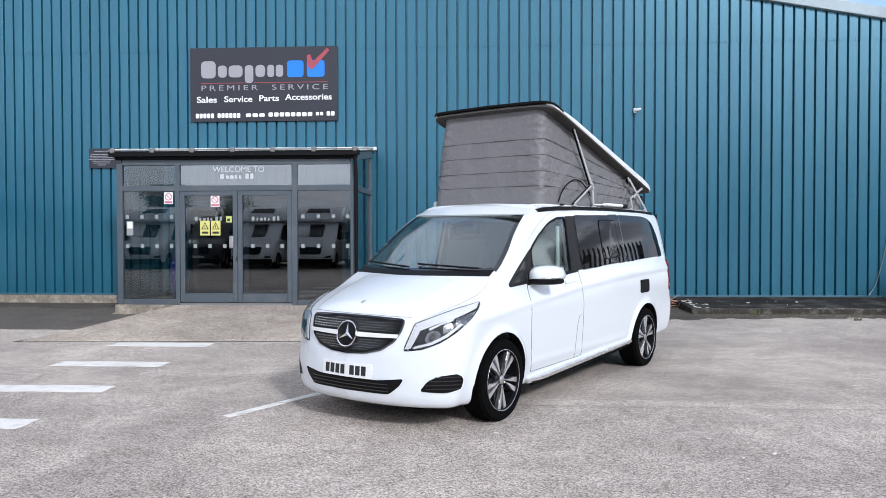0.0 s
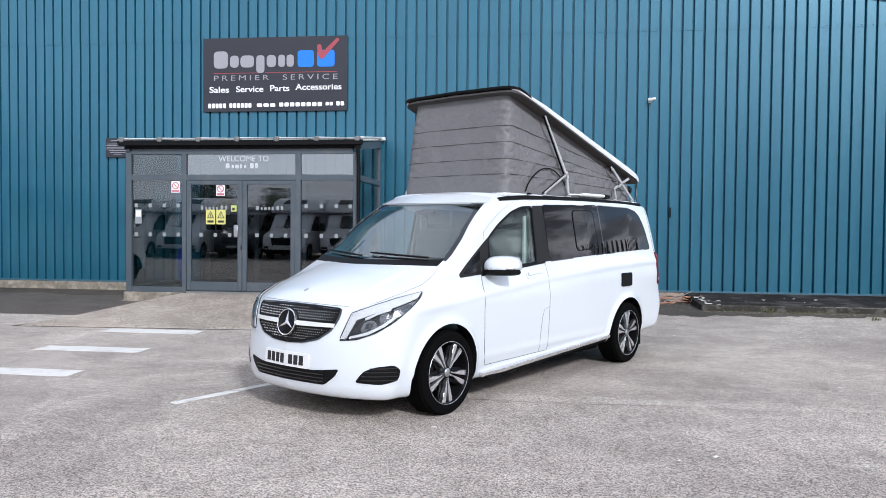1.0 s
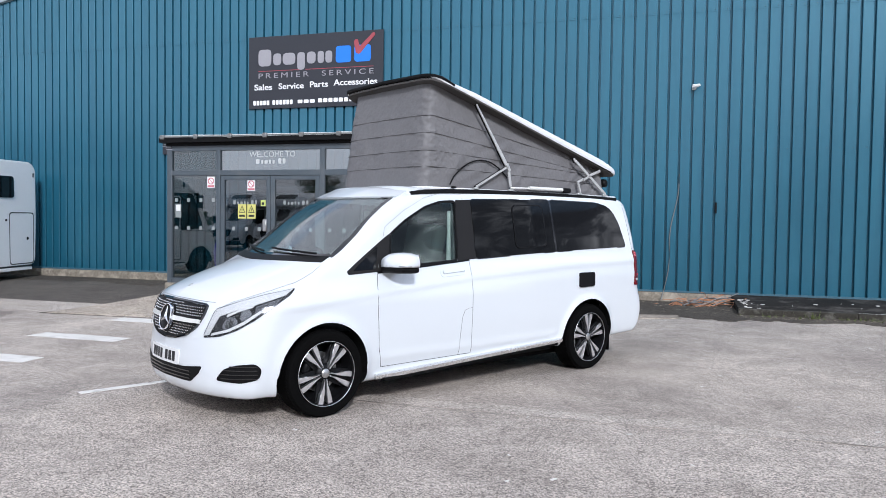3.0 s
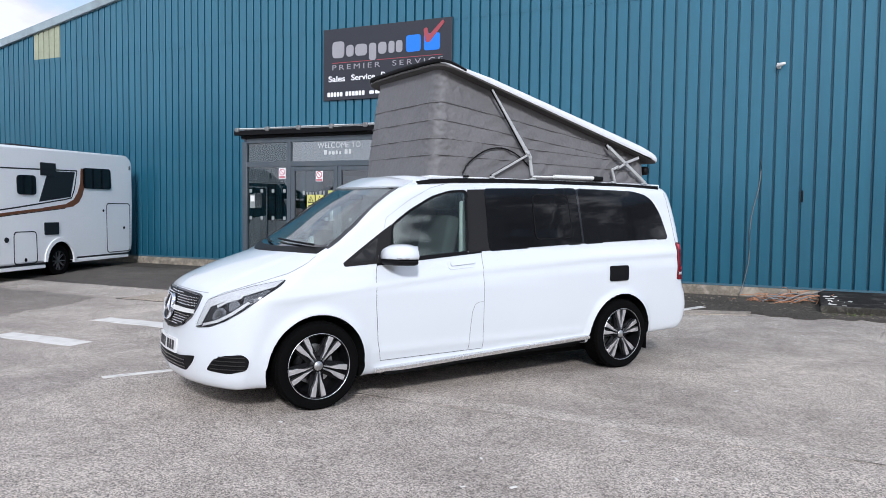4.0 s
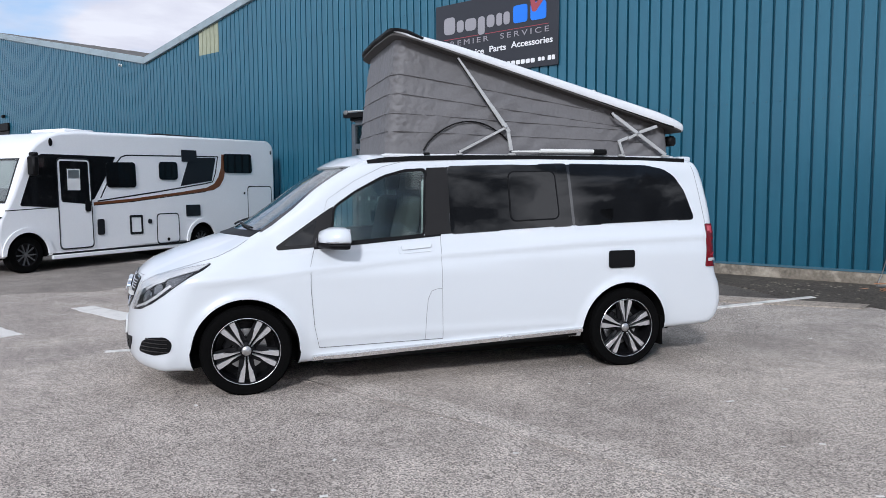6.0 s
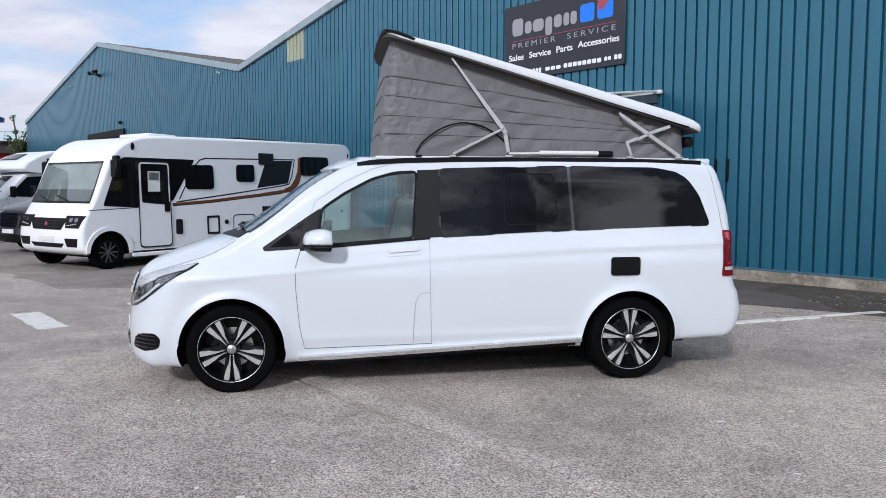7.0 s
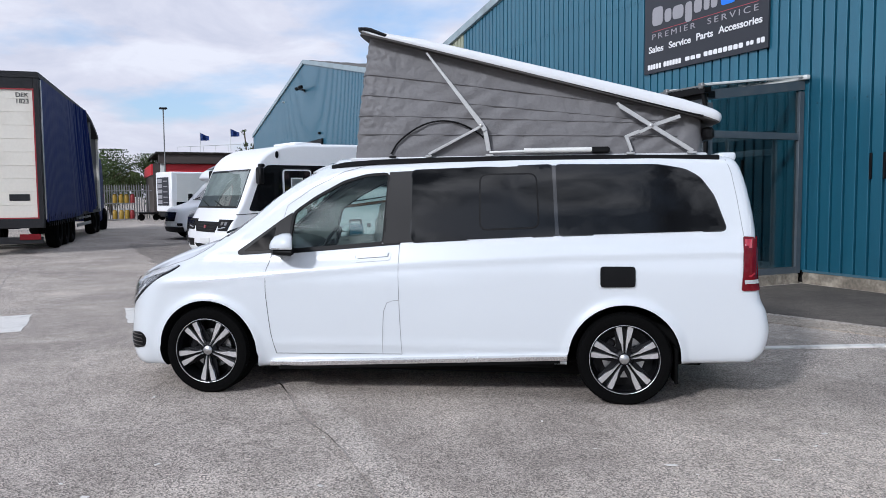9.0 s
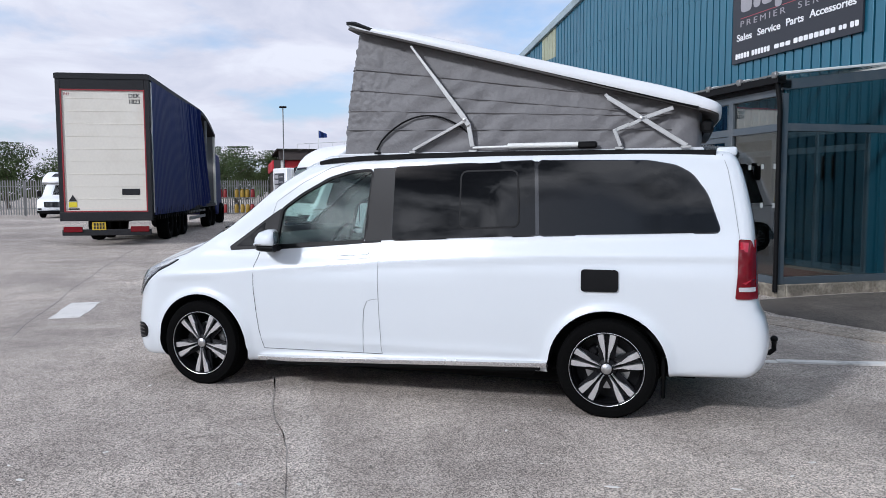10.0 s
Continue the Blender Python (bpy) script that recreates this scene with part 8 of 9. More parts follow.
def side_frame(owner, name, outline, y, mat, wide, r, lift=0.01):
    ring = rounded(outline, r, 4)
    cx, cz = sum(p[0] for p in ring) / len(ring), sum(p[1] for p in ring) / len(ring)
    bm = bmesh.new()
    k = len(ring)
    rows = []
    for x, z in ring:
        v = Vector((cx - x, cz - z)).normalized() * wide * 1.2
        rows.append([bm.verts.new(p) for p in ((x, y - 0.004, z), (x, y + lift, z), (x + v.x, y + lift, z + v.y), (x + v.x, y - 0.004, z + v.y))])
    for i in range(k):
        a, b = rows[i], rows[(i + 1) % k]
        for j in range(4):
            bm.faces.new((a[j], a[(j + 1) % 4], b[(j + 1) % 4], b[j]))
    return part(name, bm, mat, owner)


def plain_wheel(owner, x, y, s, mat_rim, spokes=5):
    w = part("wheel", lathe(bmesh.new(), ((0.20, -0.11), (0.30, -0.115), (0.335, -0.10), (0.34, 0.0), (0.335, 0.10), (0.30, 0.115), (0.215, 0.10), (0.205, 0.05)), 36), M["rubber"], owner, "road wheel with a black tyre", m=Matrix.Translation((x, y, 0.34)) @ Matrix.Diagonal((1, s, 1, 1)))
    rim = part("rim", lathe(bmesh.new(), ((0.0, 0.02), (0.205, 0.03), (0.21, 0.10), (0.22, 0.105), (0.205, 0.108), (0.20, 0.03)), 36), M["alloy_dark"], w)
    for k in range(spokes):
        m = Matrix.Rotation(2 * math.pi * k / spokes, 4, "Y")
        for e in (-1, 1):
            part("spoke", prism(bmesh.new(), [(e * 0.008, 0.03), (e * 0.026, 0.03), (e * 0.085, 0.20), (e * 0.062, 0.205)][::e], 0.03, m @ Matrix(((1, 0, 0, 0), (0, 0, 1, 0.06), (0, 1, 0, 0), (0, 0, 0, 1)))), mat_rim, rim)
    part("hub", lathe(bmesh.new(), ((0, 0.10), (0.04, 0.095), (0.045, 0.03)), 16), mat_rim, rim)
    return w


def build_a_class(m):
    t = thing("motorhome", m, "white integrated motorhome with dark graphics and a thin brown stripe", "motorhome", "parked motorhomes")
    hw, bow = 1.15, 0.05
    prof = rounded([(0.60, 0.36), (0.64, 0.62), (0.61, 0.86), (0.55, 1.02), (0.37, 1.31), (0.02, 2.07), (-0.09, 2.26), (-0.29, 2.45), (-0.62, 2.61), (-1.2, 2.67), (-3.5, 2.72), (-6.92, 2.77), (-7.12, 2.62), (-7.14, 1.5), (-7.10, 0.45), (-6.9, 0.36), (-3.0, 0.30), (0.42, 0.28)], 0.16, 4)
    form = shell_form(prof, hw, 0.09, bow, -0.2)
    form.normal_update()
    skin = bvhtree.BVHTree.FromBMesh(form)
    body = part("body", form, M["motor_white"], t, "smooth white bodywork", 35)

    def face(z0, z1, h0, h1, lift=0.006, off=0.0):
        """A panel lying on the rounded front between two heights, h0 and h1 half wide."""
        n, rows_n, bm = 12, 6, bmesh.new()
        grid = []
        for r in range(rows_n + 1):
            f = r / rows_n
            row = []
            for k in range(n + 1):
                y, z = off + (2 * k / n - 1) * (h0 + (h1 - h0) * f), z0 + (z1 - z0) * f
                p, nn, _, _ = skin.ray_cast(Vector((3, max(-hw + 0.01, min(hw - 0.01, y)), z)), Vector((-1, 0, 0)))
                nn = nn if nn.x > 0 else -nn
                row.append([bm.verts.new(p + nn * q) for q in (lift, lift - 0.02)])
            grid.append(row)
        for ra, rb in zip(grid, grid[1:]):
            for k in range(n):
                bm.faces.new((ra[k][0], ra[k + 1][0], rb[k + 1][0], rb[k][0]))
        rim = [grid[0][k] for k in range(n + 1)] + [grid[r][n] for r in range(1, rows_n + 1)] + [grid[rows_n][k] for k in range(n - 1, -1, -1)] + [grid[r][0] for r in range(rows_n - 1, 0, -1)]
        for p, q in zip(rim, rim[1:] + rim[:1]):
            bm.faces.new((p[0], p[1], q[1], q[0]))
        return bm

    arch_cut(body, (0.0, -4.42), 0.42, hw)
    y = hw - 0.002
    # dark cab glass, windscreen, nose
    side_panel(t, "cab_window", rounded([(0.12, 1.24), (-0.22, 2.12), (-0.34, 2.20), (-2.02, 2.20), (-1.46, 1.33), (-0.60, 1.20)], 0.05, 3), y, M["window_dark"], 0.008, "black glazed cab side")
    part("windscreen", face(1.33, 2.08, 1.04, 0.98, 0.012), GLASS_SCREEN, t, "large raked windscreen")
    part("screen_border", face(1.29, 2.11, 1.07, 1.01, 0.003), M["charcoal"], t)
    part("screen_blind", face(1.56, 2.06, 1.02, 0.98, 0.006), material("cab_dim", (0.30, 0.31, 0.31), 0.7, 0, 0.5, 3, 0, 1.2), t, "pale cab interior behind the windscreen")
    part("cab_dash", face(1.33, 1.56, 1.04, 1.02, 0.006), material("cab_dash", (0.085, 0.088, 0.09), 0.7, 0, 0.4, 4, 0, 1.5), t)
    for s in (-0.35, 0.35):
        bm = bmesh.new()
        tube(bm, [skin.ray_cast(Vector((3, s - 0.09 * k, 1.33 + 0.022 * k)), Vector((-1, 0, 0)))[0] + Vector((0.025, 0, 0.01)) for k in range(6)], 0.012, 5)
        part("wiper", bm, M["black"], t)
    part("grille", face(0.78, 1.00, 0.50, 0.66, 0.012), M["black"], t, "dark grille")
    for z in (0.83, 0.88, 0.94):
        part("grille_bar", face(z, z + 0.012, 0.47, 0.49, 0.024), M["trailer_frame"], t)
    part("badge", face(0.86, 0.92, 0.04, 0.04, 0.032), M["sign_red"], t)
    part("lower_intake", face(0.44, 0.52, 0.50, 0.60, 0.01), M["black"], t)
    part("number_plate", face(0.555, 0.655, 0.26, 0.26, 0.016), M["plate"], t, "pale number plate")
    for s in (1, -1):
        hl = part("headlamp", face(0.82, 1.05, 0.20, 0.27, 0.016, off=s * 0.86), M["black"], t, "dark swept headlamp")
        part("lens", face(0.93, 1.00, 0.05, 0.06, 0.026, off=s * 0.80), M["lamp_bowl"], hl)
        part("lens", face(0.93, 1.00, 0.05, 0.06, 0.026, off=s * 0.96), M["lamp_bowl"], hl)
        for k in range(6):
            part("day_light", face(0.855 + 0.006 * k, 0.872 + 0.006 * k, 0.012, 0.012, 0.026, off=s * (0.72 + 0.05 * k)), M["lamp_clear"], hl)
        part("fog_recess", face(0.46, 0.62, 0.15, 0.20, 0.012, off=s * 0.84), M["black"], t)
        mir = part("mirror_arm", boxed(-0.05, 0.05, 0.0, 0.16, -0.04, 0.04, 0.02, m=pose(-0.16, s * 1.12 if s > 0 else -1.28, 2.18)), M["black"], t)
        part("mirror", boxed(-0.04, 0.08, -0.10, 0.10, -0.26, 0.10, 0.03, m=pose(-0.12, s * 1.26, 2.05)), M["black"], t, "black hanging mirror")
    # habitation door
    door = side_panel(t, "door", [(-0.68, 0.40), (-0.66, 2.12), (-1.36, 2.12), (-1.40, 0.40)], y, M["motor_white"], 0.018, "white door with a dark window and steel frame", 0.09)
    side_panel(door, "door_top", [(-0.72, 1.30), (-0.70, 2.08), (-1.33, 2.08), (-1.35, 1.24)], y + 0.018, M["window_dark"], 0.004, "", 0.05)
    side_frame(door, "door_frame", [(-0.66, 0.38), (-0.64, 2.14), (-1.38, 2.14), (-1.42, 0.38)], y + 0.014, M["decal_dark"], 0.024, 0.10)
    side_panel(door, "poster", [(-0.86, 1.52), (-0.86, 1.93), (-1.14, 1.93), (-1.14, 1.52)], y + 0.023, M["plate"], 0.004, "white poster")
    side_panel(door, "poster_picture", [(-0.88, 1.75), (-0.88, 1.91), (-1.12, 1.91), (-1.12, 1.75)], y + 0.027, M["steel"], 0.002)
    side_panel(door, "door_handle", [(-1.24, 1.10), (-1.24, 1.32), (-1.36, 1.32), (-1.36, 1.10)], y + 0.02, M["black"], 0.02, "", 0.04)
    # windows
    for ring in ([(-1.78, 1.57), (-1.76, 2.08), (-2.50, 2.10), (-2.52, 1.57)], [(-3.16, 1.74), (-3.15, 2.13), (-3.68, 2.14), (-3.69, 1.74)], [(-5.20, 1.92), (-5.18, 2.38), (-6.18, 2.40), (-6.20, 1.92)]):
        w = side_panel(t, "window", ring, y, M["window_dark"], 0.022, "dark acrylic window", 0.09)
        side_frame(w, "window_frame", ring, y + 0.005, M["trailer_frame"], 0.025, 0.09, 0.012)
    # graphics
    side_panel(t, "graphic", [(-3.78, 1.60), (-4.06, 2.25), (-4.92, 2.27), (-4.77, 1.72)], y, M["decal_dark"], 0.005, "dark slanting graphic panel")
    for pts, half, mat in (
        ([(-1.46, 1.25), (-2.43, 1.31), (-3.38, 1.40), (-4.57, 1.505), (-4.88, 1.56), (-5.05, 1.72), (-5.12, 1.95), (-5.14, 2.30)], 0.028, M["brown"]),
        ([(-1.46, 1.22), (-2.43, 1.275), (-3.38, 1.362), (-4.57, 1.468)], 0.008, M["decal_dark"]),
        ([(-1.55, 1.30), (-3.06, 1.47), (-4.55, 1.655), (-4.80, 1.70), (-4.90, 1.90), (-4.99, 2.30), (-2.30, 2.24), (-2.16, 2.20), (-2.02, 2.06), (-1.62, 1.36)], 0.014, M["decal_dark"]),
        ([(0.40, 1.16), (-0.64, 1.20)], 0.008, M["decal_dark"]),
    ):
        bm = bmesh.new()
        strip(bm, pts, half, 0.004, Matrix.Translation((0, y, 0)) @ LEFT)
        part("stripe", bm, mat, t, "brown curved stripe" if mat is M["brown"] else "")
    side_panel(t, "swoosh", [(-3.9, 1.425), (-4.57, 1.478), (-4.84, 1.51), (-5.04, 1.60), (-5.17, 1.76), (-5.25, 2.0), (-5.29, 2.36), (-5.12, 2.36), (-5.09, 2.02), (-5.0, 1.82), (-4.86, 1.66), (-4.6, 1.56), (-3.9, 1.48)], y, M["brown"], 0.006, "brown sweep that broadens towards the rear")
    side_panel(t, "vent", [(-3.83, 2.15), (-3.82, 2.42), (-4.28, 2.42), (-4.29, 2.15)], y, M["decal_dark"], 0.02, "dark fridge vent", 0.02)
    side_panel(t, "vent", [(-3.93, 0.91), (-3.92, 1.17), (-4.36, 1.17), (-4.36, 0.91)], y, M["decal_dark"], 0.02, "dark fridge vent", 0.02)
    for ring in ([(-3.05, 0.33), (-3.05, 1.0), (-3.70, 1.0), (-3.72, 0.33)], [(-6.05, 0.42), (-6.03, 1.60), (-6.98, 1.60), (-6.98, 0.42)]):
        f = side_frame(t, "locker_frame", ring, y, M["decal_dark"], 0.02, 0.10, 0.006)
        cx = sum(p[0] for p in ring) / 4
        part("locker_catch", lathe(bmesh.new(), ((0, 0.012), (0.035, 0.01), (0.04, 0)), 14, Matrix.Translation((cx - 0.22 if cx < -5 else cx, y + 0.0, 1.0 if cx < -5 else 0.42))), M["black"], f)
    side_frame(t, "service_hatch", [(-2.33, 0.58), (-2.32, 0.99), (-2.66, 0.99), (-2.67, 0.58)], y, M["decal_dark"], 0.05, 0.03, 0.012)
    part("water_cap", lathe(bmesh.new(), ((0, 0.02), (0.05, 0.018), (0.055, 0)), 18, Matrix.Translation((-2.86, y, 0.84))), M["decal_dark"], t)
    side_panel(t, "grab_plate", [(-1.52, 0.62), (-1.52, 0.94), (-1.68, 0.94), (-1.68, 0.62)], y, M["decal_dark"], 0.02, "", 0.05)
    for x in (-5.92,):
        part("key_catch", lathe(bmesh.new(), ((0, 0.015), (0.025, 0.012), (0.03, 0)), 12, Matrix.Translation((x, y, 1.42))), M["black"], t)
    part("marker_lamp", lathe(bmesh.new(), ((0, 0.016), (0.05, 0.014), (0.06, 0)), 18, Matrix.Translation((-0.55, y, 2.42)) @ Matrix.Diagonal((0.7, 1, 1.3, 1))), M["black"], t)
    part("marker_lamp", boxed(-6.98, -6.94, y, y + 0.014, 2.42, 2.52, 0.01), M["black"], t)
    # skirt
    part("skirt_trim", boxed(-3.95, -0.5, y - 0.06, y + 0.004, 0.295, 0.335, 0.008), M["decal_dark"], t)
    part("skirt", boxed(-3.95, -0.5, y - 0.05, y + 0.010, 0.215, 0.292, 0.012), M["motor_white"], t)
    part("skirt_trim", boxed(-6.9, -4.86, y - 0.06, y + 0.004, 0.355, 0.40, 0.008), M["decal_dark"], t)
    part("skirt", boxed(-6.9, -4.86, y - 0.05, y + 0.010, 0.275, 0.352, 0.012), M["motor_white"], t)
    for x in (0.0, -4.42):
        ring = [(x + 0.50 * math.cos(a), 0.34 + 0.50 * math.sin(a)) for a in (math.pi * k / 20 for k in range(21))] + [(x + 0.415 * math.cos(a), 0.34 + 0.415 * math.sin(a)) for a in (math.pi * (20 - k) / 20 for k in range(21))]
        part("wheel_spat", prism(bmesh.new(), ring, 0.035, on_left(y - 0.01), 0.01), M["motor_white"], t)
    for x0, x1, z in ((-1.2, -1.9, 2.69), (-3.6, -4.9, 2.74)):
        part("roof_light", boxed(x1, x0, -0.3, 0.70, z - 0.02, z + 0.05, 0.02), M["decal_dark"] if x0 < -3 else M["motor_white"], t)
    for x in (0.0, -4.42):
        for s in (1, -1):
            plain_wheel(t, x, s * 1.0, s, M["spoke_grey"])
    part("chassis", boxed(-6.6, 0.4, -0.9, 0.9, 0.26, 0.42), M["arch"], t)
    return t


def build_coachbuilt(m, cab, label, grille_mat, group="parked motorhomes", habitation=True):
    t = thing("motorhome" if habitation else "panel_van", m, label, "motorhome" if habitation else "van", group)
    hw, bow = 1.0, 0.22
    nose_prof = rounded([(0.92, 0.30), (0.97, 0.55), (0.93, 0.95), (0.82, 1.12), (0.30, 1.28), (-0.05, 1.38), (-0.75, 2.05), (-0.95, 2.13), (-2.0, 2.2), (-2.2, 0.4), (-1.6, 0.28)], 0.12, 4)
    body = part("cab", shell_form(nose_prof, hw, 0.14, bow, -0.2, 0.12), cab, t, "sloping van cab", 40)
    arch_cut(body, (0.0,), 0.40, hw)
    part("windscreen", front_patch(-0.085, 1.405, -0.70, 2.00, 0.86, 0.74, bow * 0.55, hw, 0.012), M["window_dark"], t, "raked windscreen")
    part("screen_glow", front_patch(-0.12, 1.44, -0.66, 1.965, 0.80, 0.69, bow * 0.55, hw, 0.017), glass("cab_screen_glass", (0.9, 0.92, 0.92), 1.9), t)
    gr_ = part("grille", front_patch(0.965, 0.66, 0.925, 0.99, 0.44, 0.52, bow, hw, 0.02), grille_mat, t, "large black grille")
    for k in range(4):
        part("slat", front_patch(0.965 - 0.01 * k, 0.70 + 0.07 * k, 0.963 - 0.01 * k, 0.715 + 0.07 * k, 0.42, 0.42, bow, hw, 0.03), M["black"], gr_)
    part("bumper", front_patch(0.93, 0.29, 0.985, 0.46, 0.92, 0.94, bow, hw, 0.02), M["black"], t, "dark lower bumper")
    part("number_plate", front_patch(0.98, 0.50, 0.98, 0.60, 0.26, 0.26, bow, hw, 0.026), M["plate"], t)
    for s in (1, -1):
        hl = part("headlamp", front_patch(0.90, 0.84, 0.78, 1.09, 0.17, 0.20, bow, hw, 0.014, off=s * 0.74), M["lamp_clear"], t, "large clear headlamp")
        part("lens", front_patch(0.875, 0.90, 0.82, 1.02, 0.08, 0.08, bow, hw, 0.022, off=s * 0.74), M["chrome"], hl)
        part("fog_lamp", front_patch(0.975, 0.50, 0.975, 0.60, 0.13, 0.13, bow, hw, 0.016, off=s * 0.76), M["black"], t)
        win = [(-0.22, 1.33), (-0.86, 1.98), (-1.38, 2.0), (-1.40, 1.30)]
        side_panel(t, "cab_window", win, s * (hw - 0.045), M["window_dark"], 0.02, "dark cab door window", 0.05, s)
        part("mirror", boxed(-0.05, 0.06, -0.12, 0.12, -0.02, 0.34, 0.03, m=pose(-0.30, s * 1.17, 1.32)), M["black"], t, "tall black door mirror")
        bm = bmesh.new()
        strip(bm, [(-0.18, 1.26), (-0.35, 0.55), (-0.40, 0.38)], 0.004, 0.003, on_left(s * (hw - 0.01), s))
        strip(bm, [(-1.45, 2.0), (-1.45, 0.38)], 0.004, 0.003, on_left(s * (hw - 0.01), s))
        part("door_gap", bm, M["ink"], t)
    bm = bmesh.new()
    for s in (-0.3, 0.3):
        tube(bm, [(-0.06 - 0.02 * k, s + 0.08 * k, 1.42 + 0.018 * k) for k in range(6)], 0.012, 5)
    part("wiper", bm, M["black"], t)
    if habitation:
        hb = 1.15
        prof = rounded([(-0.55, 2.14), (-0.42, 2.22), (-0.55, 2.45), (-1.05, 2.72), (-1.7, 2.86), (-6.3, 2.86), (-6.45, 2.6), (-6.45, 0.5), (-6.3, 0.40), (-1.75, 0.36), (-1.75, 2.08)], 0.16, 4)
        box_b = part("coach_body", shell_form(prof, hb, 0.10, 0.20, -1.6), M["motor_white"], t, "white coachbuilt body with a low luton", 40)
        arch_cut(box_b, (-3.8,), 0.40, hb)
        part("luton_window", front_patch(-0.70, 2.55, -1.10, 2.745, 0.55, 0.50, 0.15, hb, 0.012), M["window_dark"], t, "dark sloping roof window")
        for s in (1, -1):
            for ring in ([(-2.3, 1.5), (-2.3, 2.05), (-3.2, 2.05), (-3.2, 1.5)], [(-4.7, 1.6), (-4.7, 2.1), (-5.7, 2.1), (-5.7, 1.6)]):
                side_panel(t, "window", ring, s * hb, M["window_dark"], 0.02, "dark acrylic window", 0.09, s)
            bm = bmesh.new()
            strip(bm, [(-1.8, 1.2), (-4.0, 1.3), (-6.4, 1.5)], 0.02, 0.004, on_left(s * hb, s))
            part("stripe", bm, M["decal_dark"], t)
        rear = -3.8
    else:
        prof = rounded([(-1.3, 2.10), (-1.6, 2.36), (-2.1, 2.46), (-5.0, 2.46), (-5.1, 2.3), (-5.15, 0.5), (-5.0, 0.36), (-1.7, 0.32), (-1.5, 2.0)], 0.14, 4)
        box_b = part("van_body", shell_form(prof, 1.02, 0.10, 0.0, 0), cab, t, "panel van body", 40)
        arch_cut(box_b, (-3.45,), 0.40, 1.02)
        rear = -3.45
    for x in (0.0, rear):
        for s in (1, -1):
            plain_wheel(t, x, s * 0.88, s, M["steel"])
    part("chassis", boxed(rear - 1.2, 0.7, -0.8, 0.8, 0.24, 0.42), M["arch"], t)
    return t


ROW_TURN = -75.0
A_CLASS = build_a_class(pose(-9.62 - 0.966 + 0.013, 8.45 - 0.259 - 0.05, 0, 0, 0, ROW_TURN))
GREY_PAINT = material("dark_grey_paint", (0.045, 0.047, 0.05), 0.35, 0.2, 0.05, 60, 0, 1.0, coat=0.4)
GREY_VAN = build_coachbuilt(pose(-15.1, 8.66, 0, 0, 0, ROW_TURN), GREY_PAINT, "dark grey panel van parked between two motorhomes", M["gloss_black"], "parked vans", False)
COACH = build_coachbuilt(pose(-22.7, 8.62, 0, 0, 0, ROW_TURN), M["motor_white"], "white coachbuilt motorhome with a large black grille", M["gloss_black"])
copy_thing(COACH, pose(-44.8, -4.5, 0, 0, 0, -8))
# the row across the yard, seen in the porch glass
for x, y, a, src in ((-17.9, -6.4, 90, COACH), (-15.2, -6.2, 88, COACH), (-12.6, -6.6, 91, GREY_VAN), (-10.1, -6.2, 92, COACH), (-7.5, -6.4, 89, COACH), (-4.9, -6.5, 88, COACH), (-2.2, -6.7, 90, A_CLASS), (0.6, -6.4, 91, COACH), (3.3, -6.5, 89, GREY_VAN)):
    copy_thing(src, pose(x, y, 0, 0, 0, a))


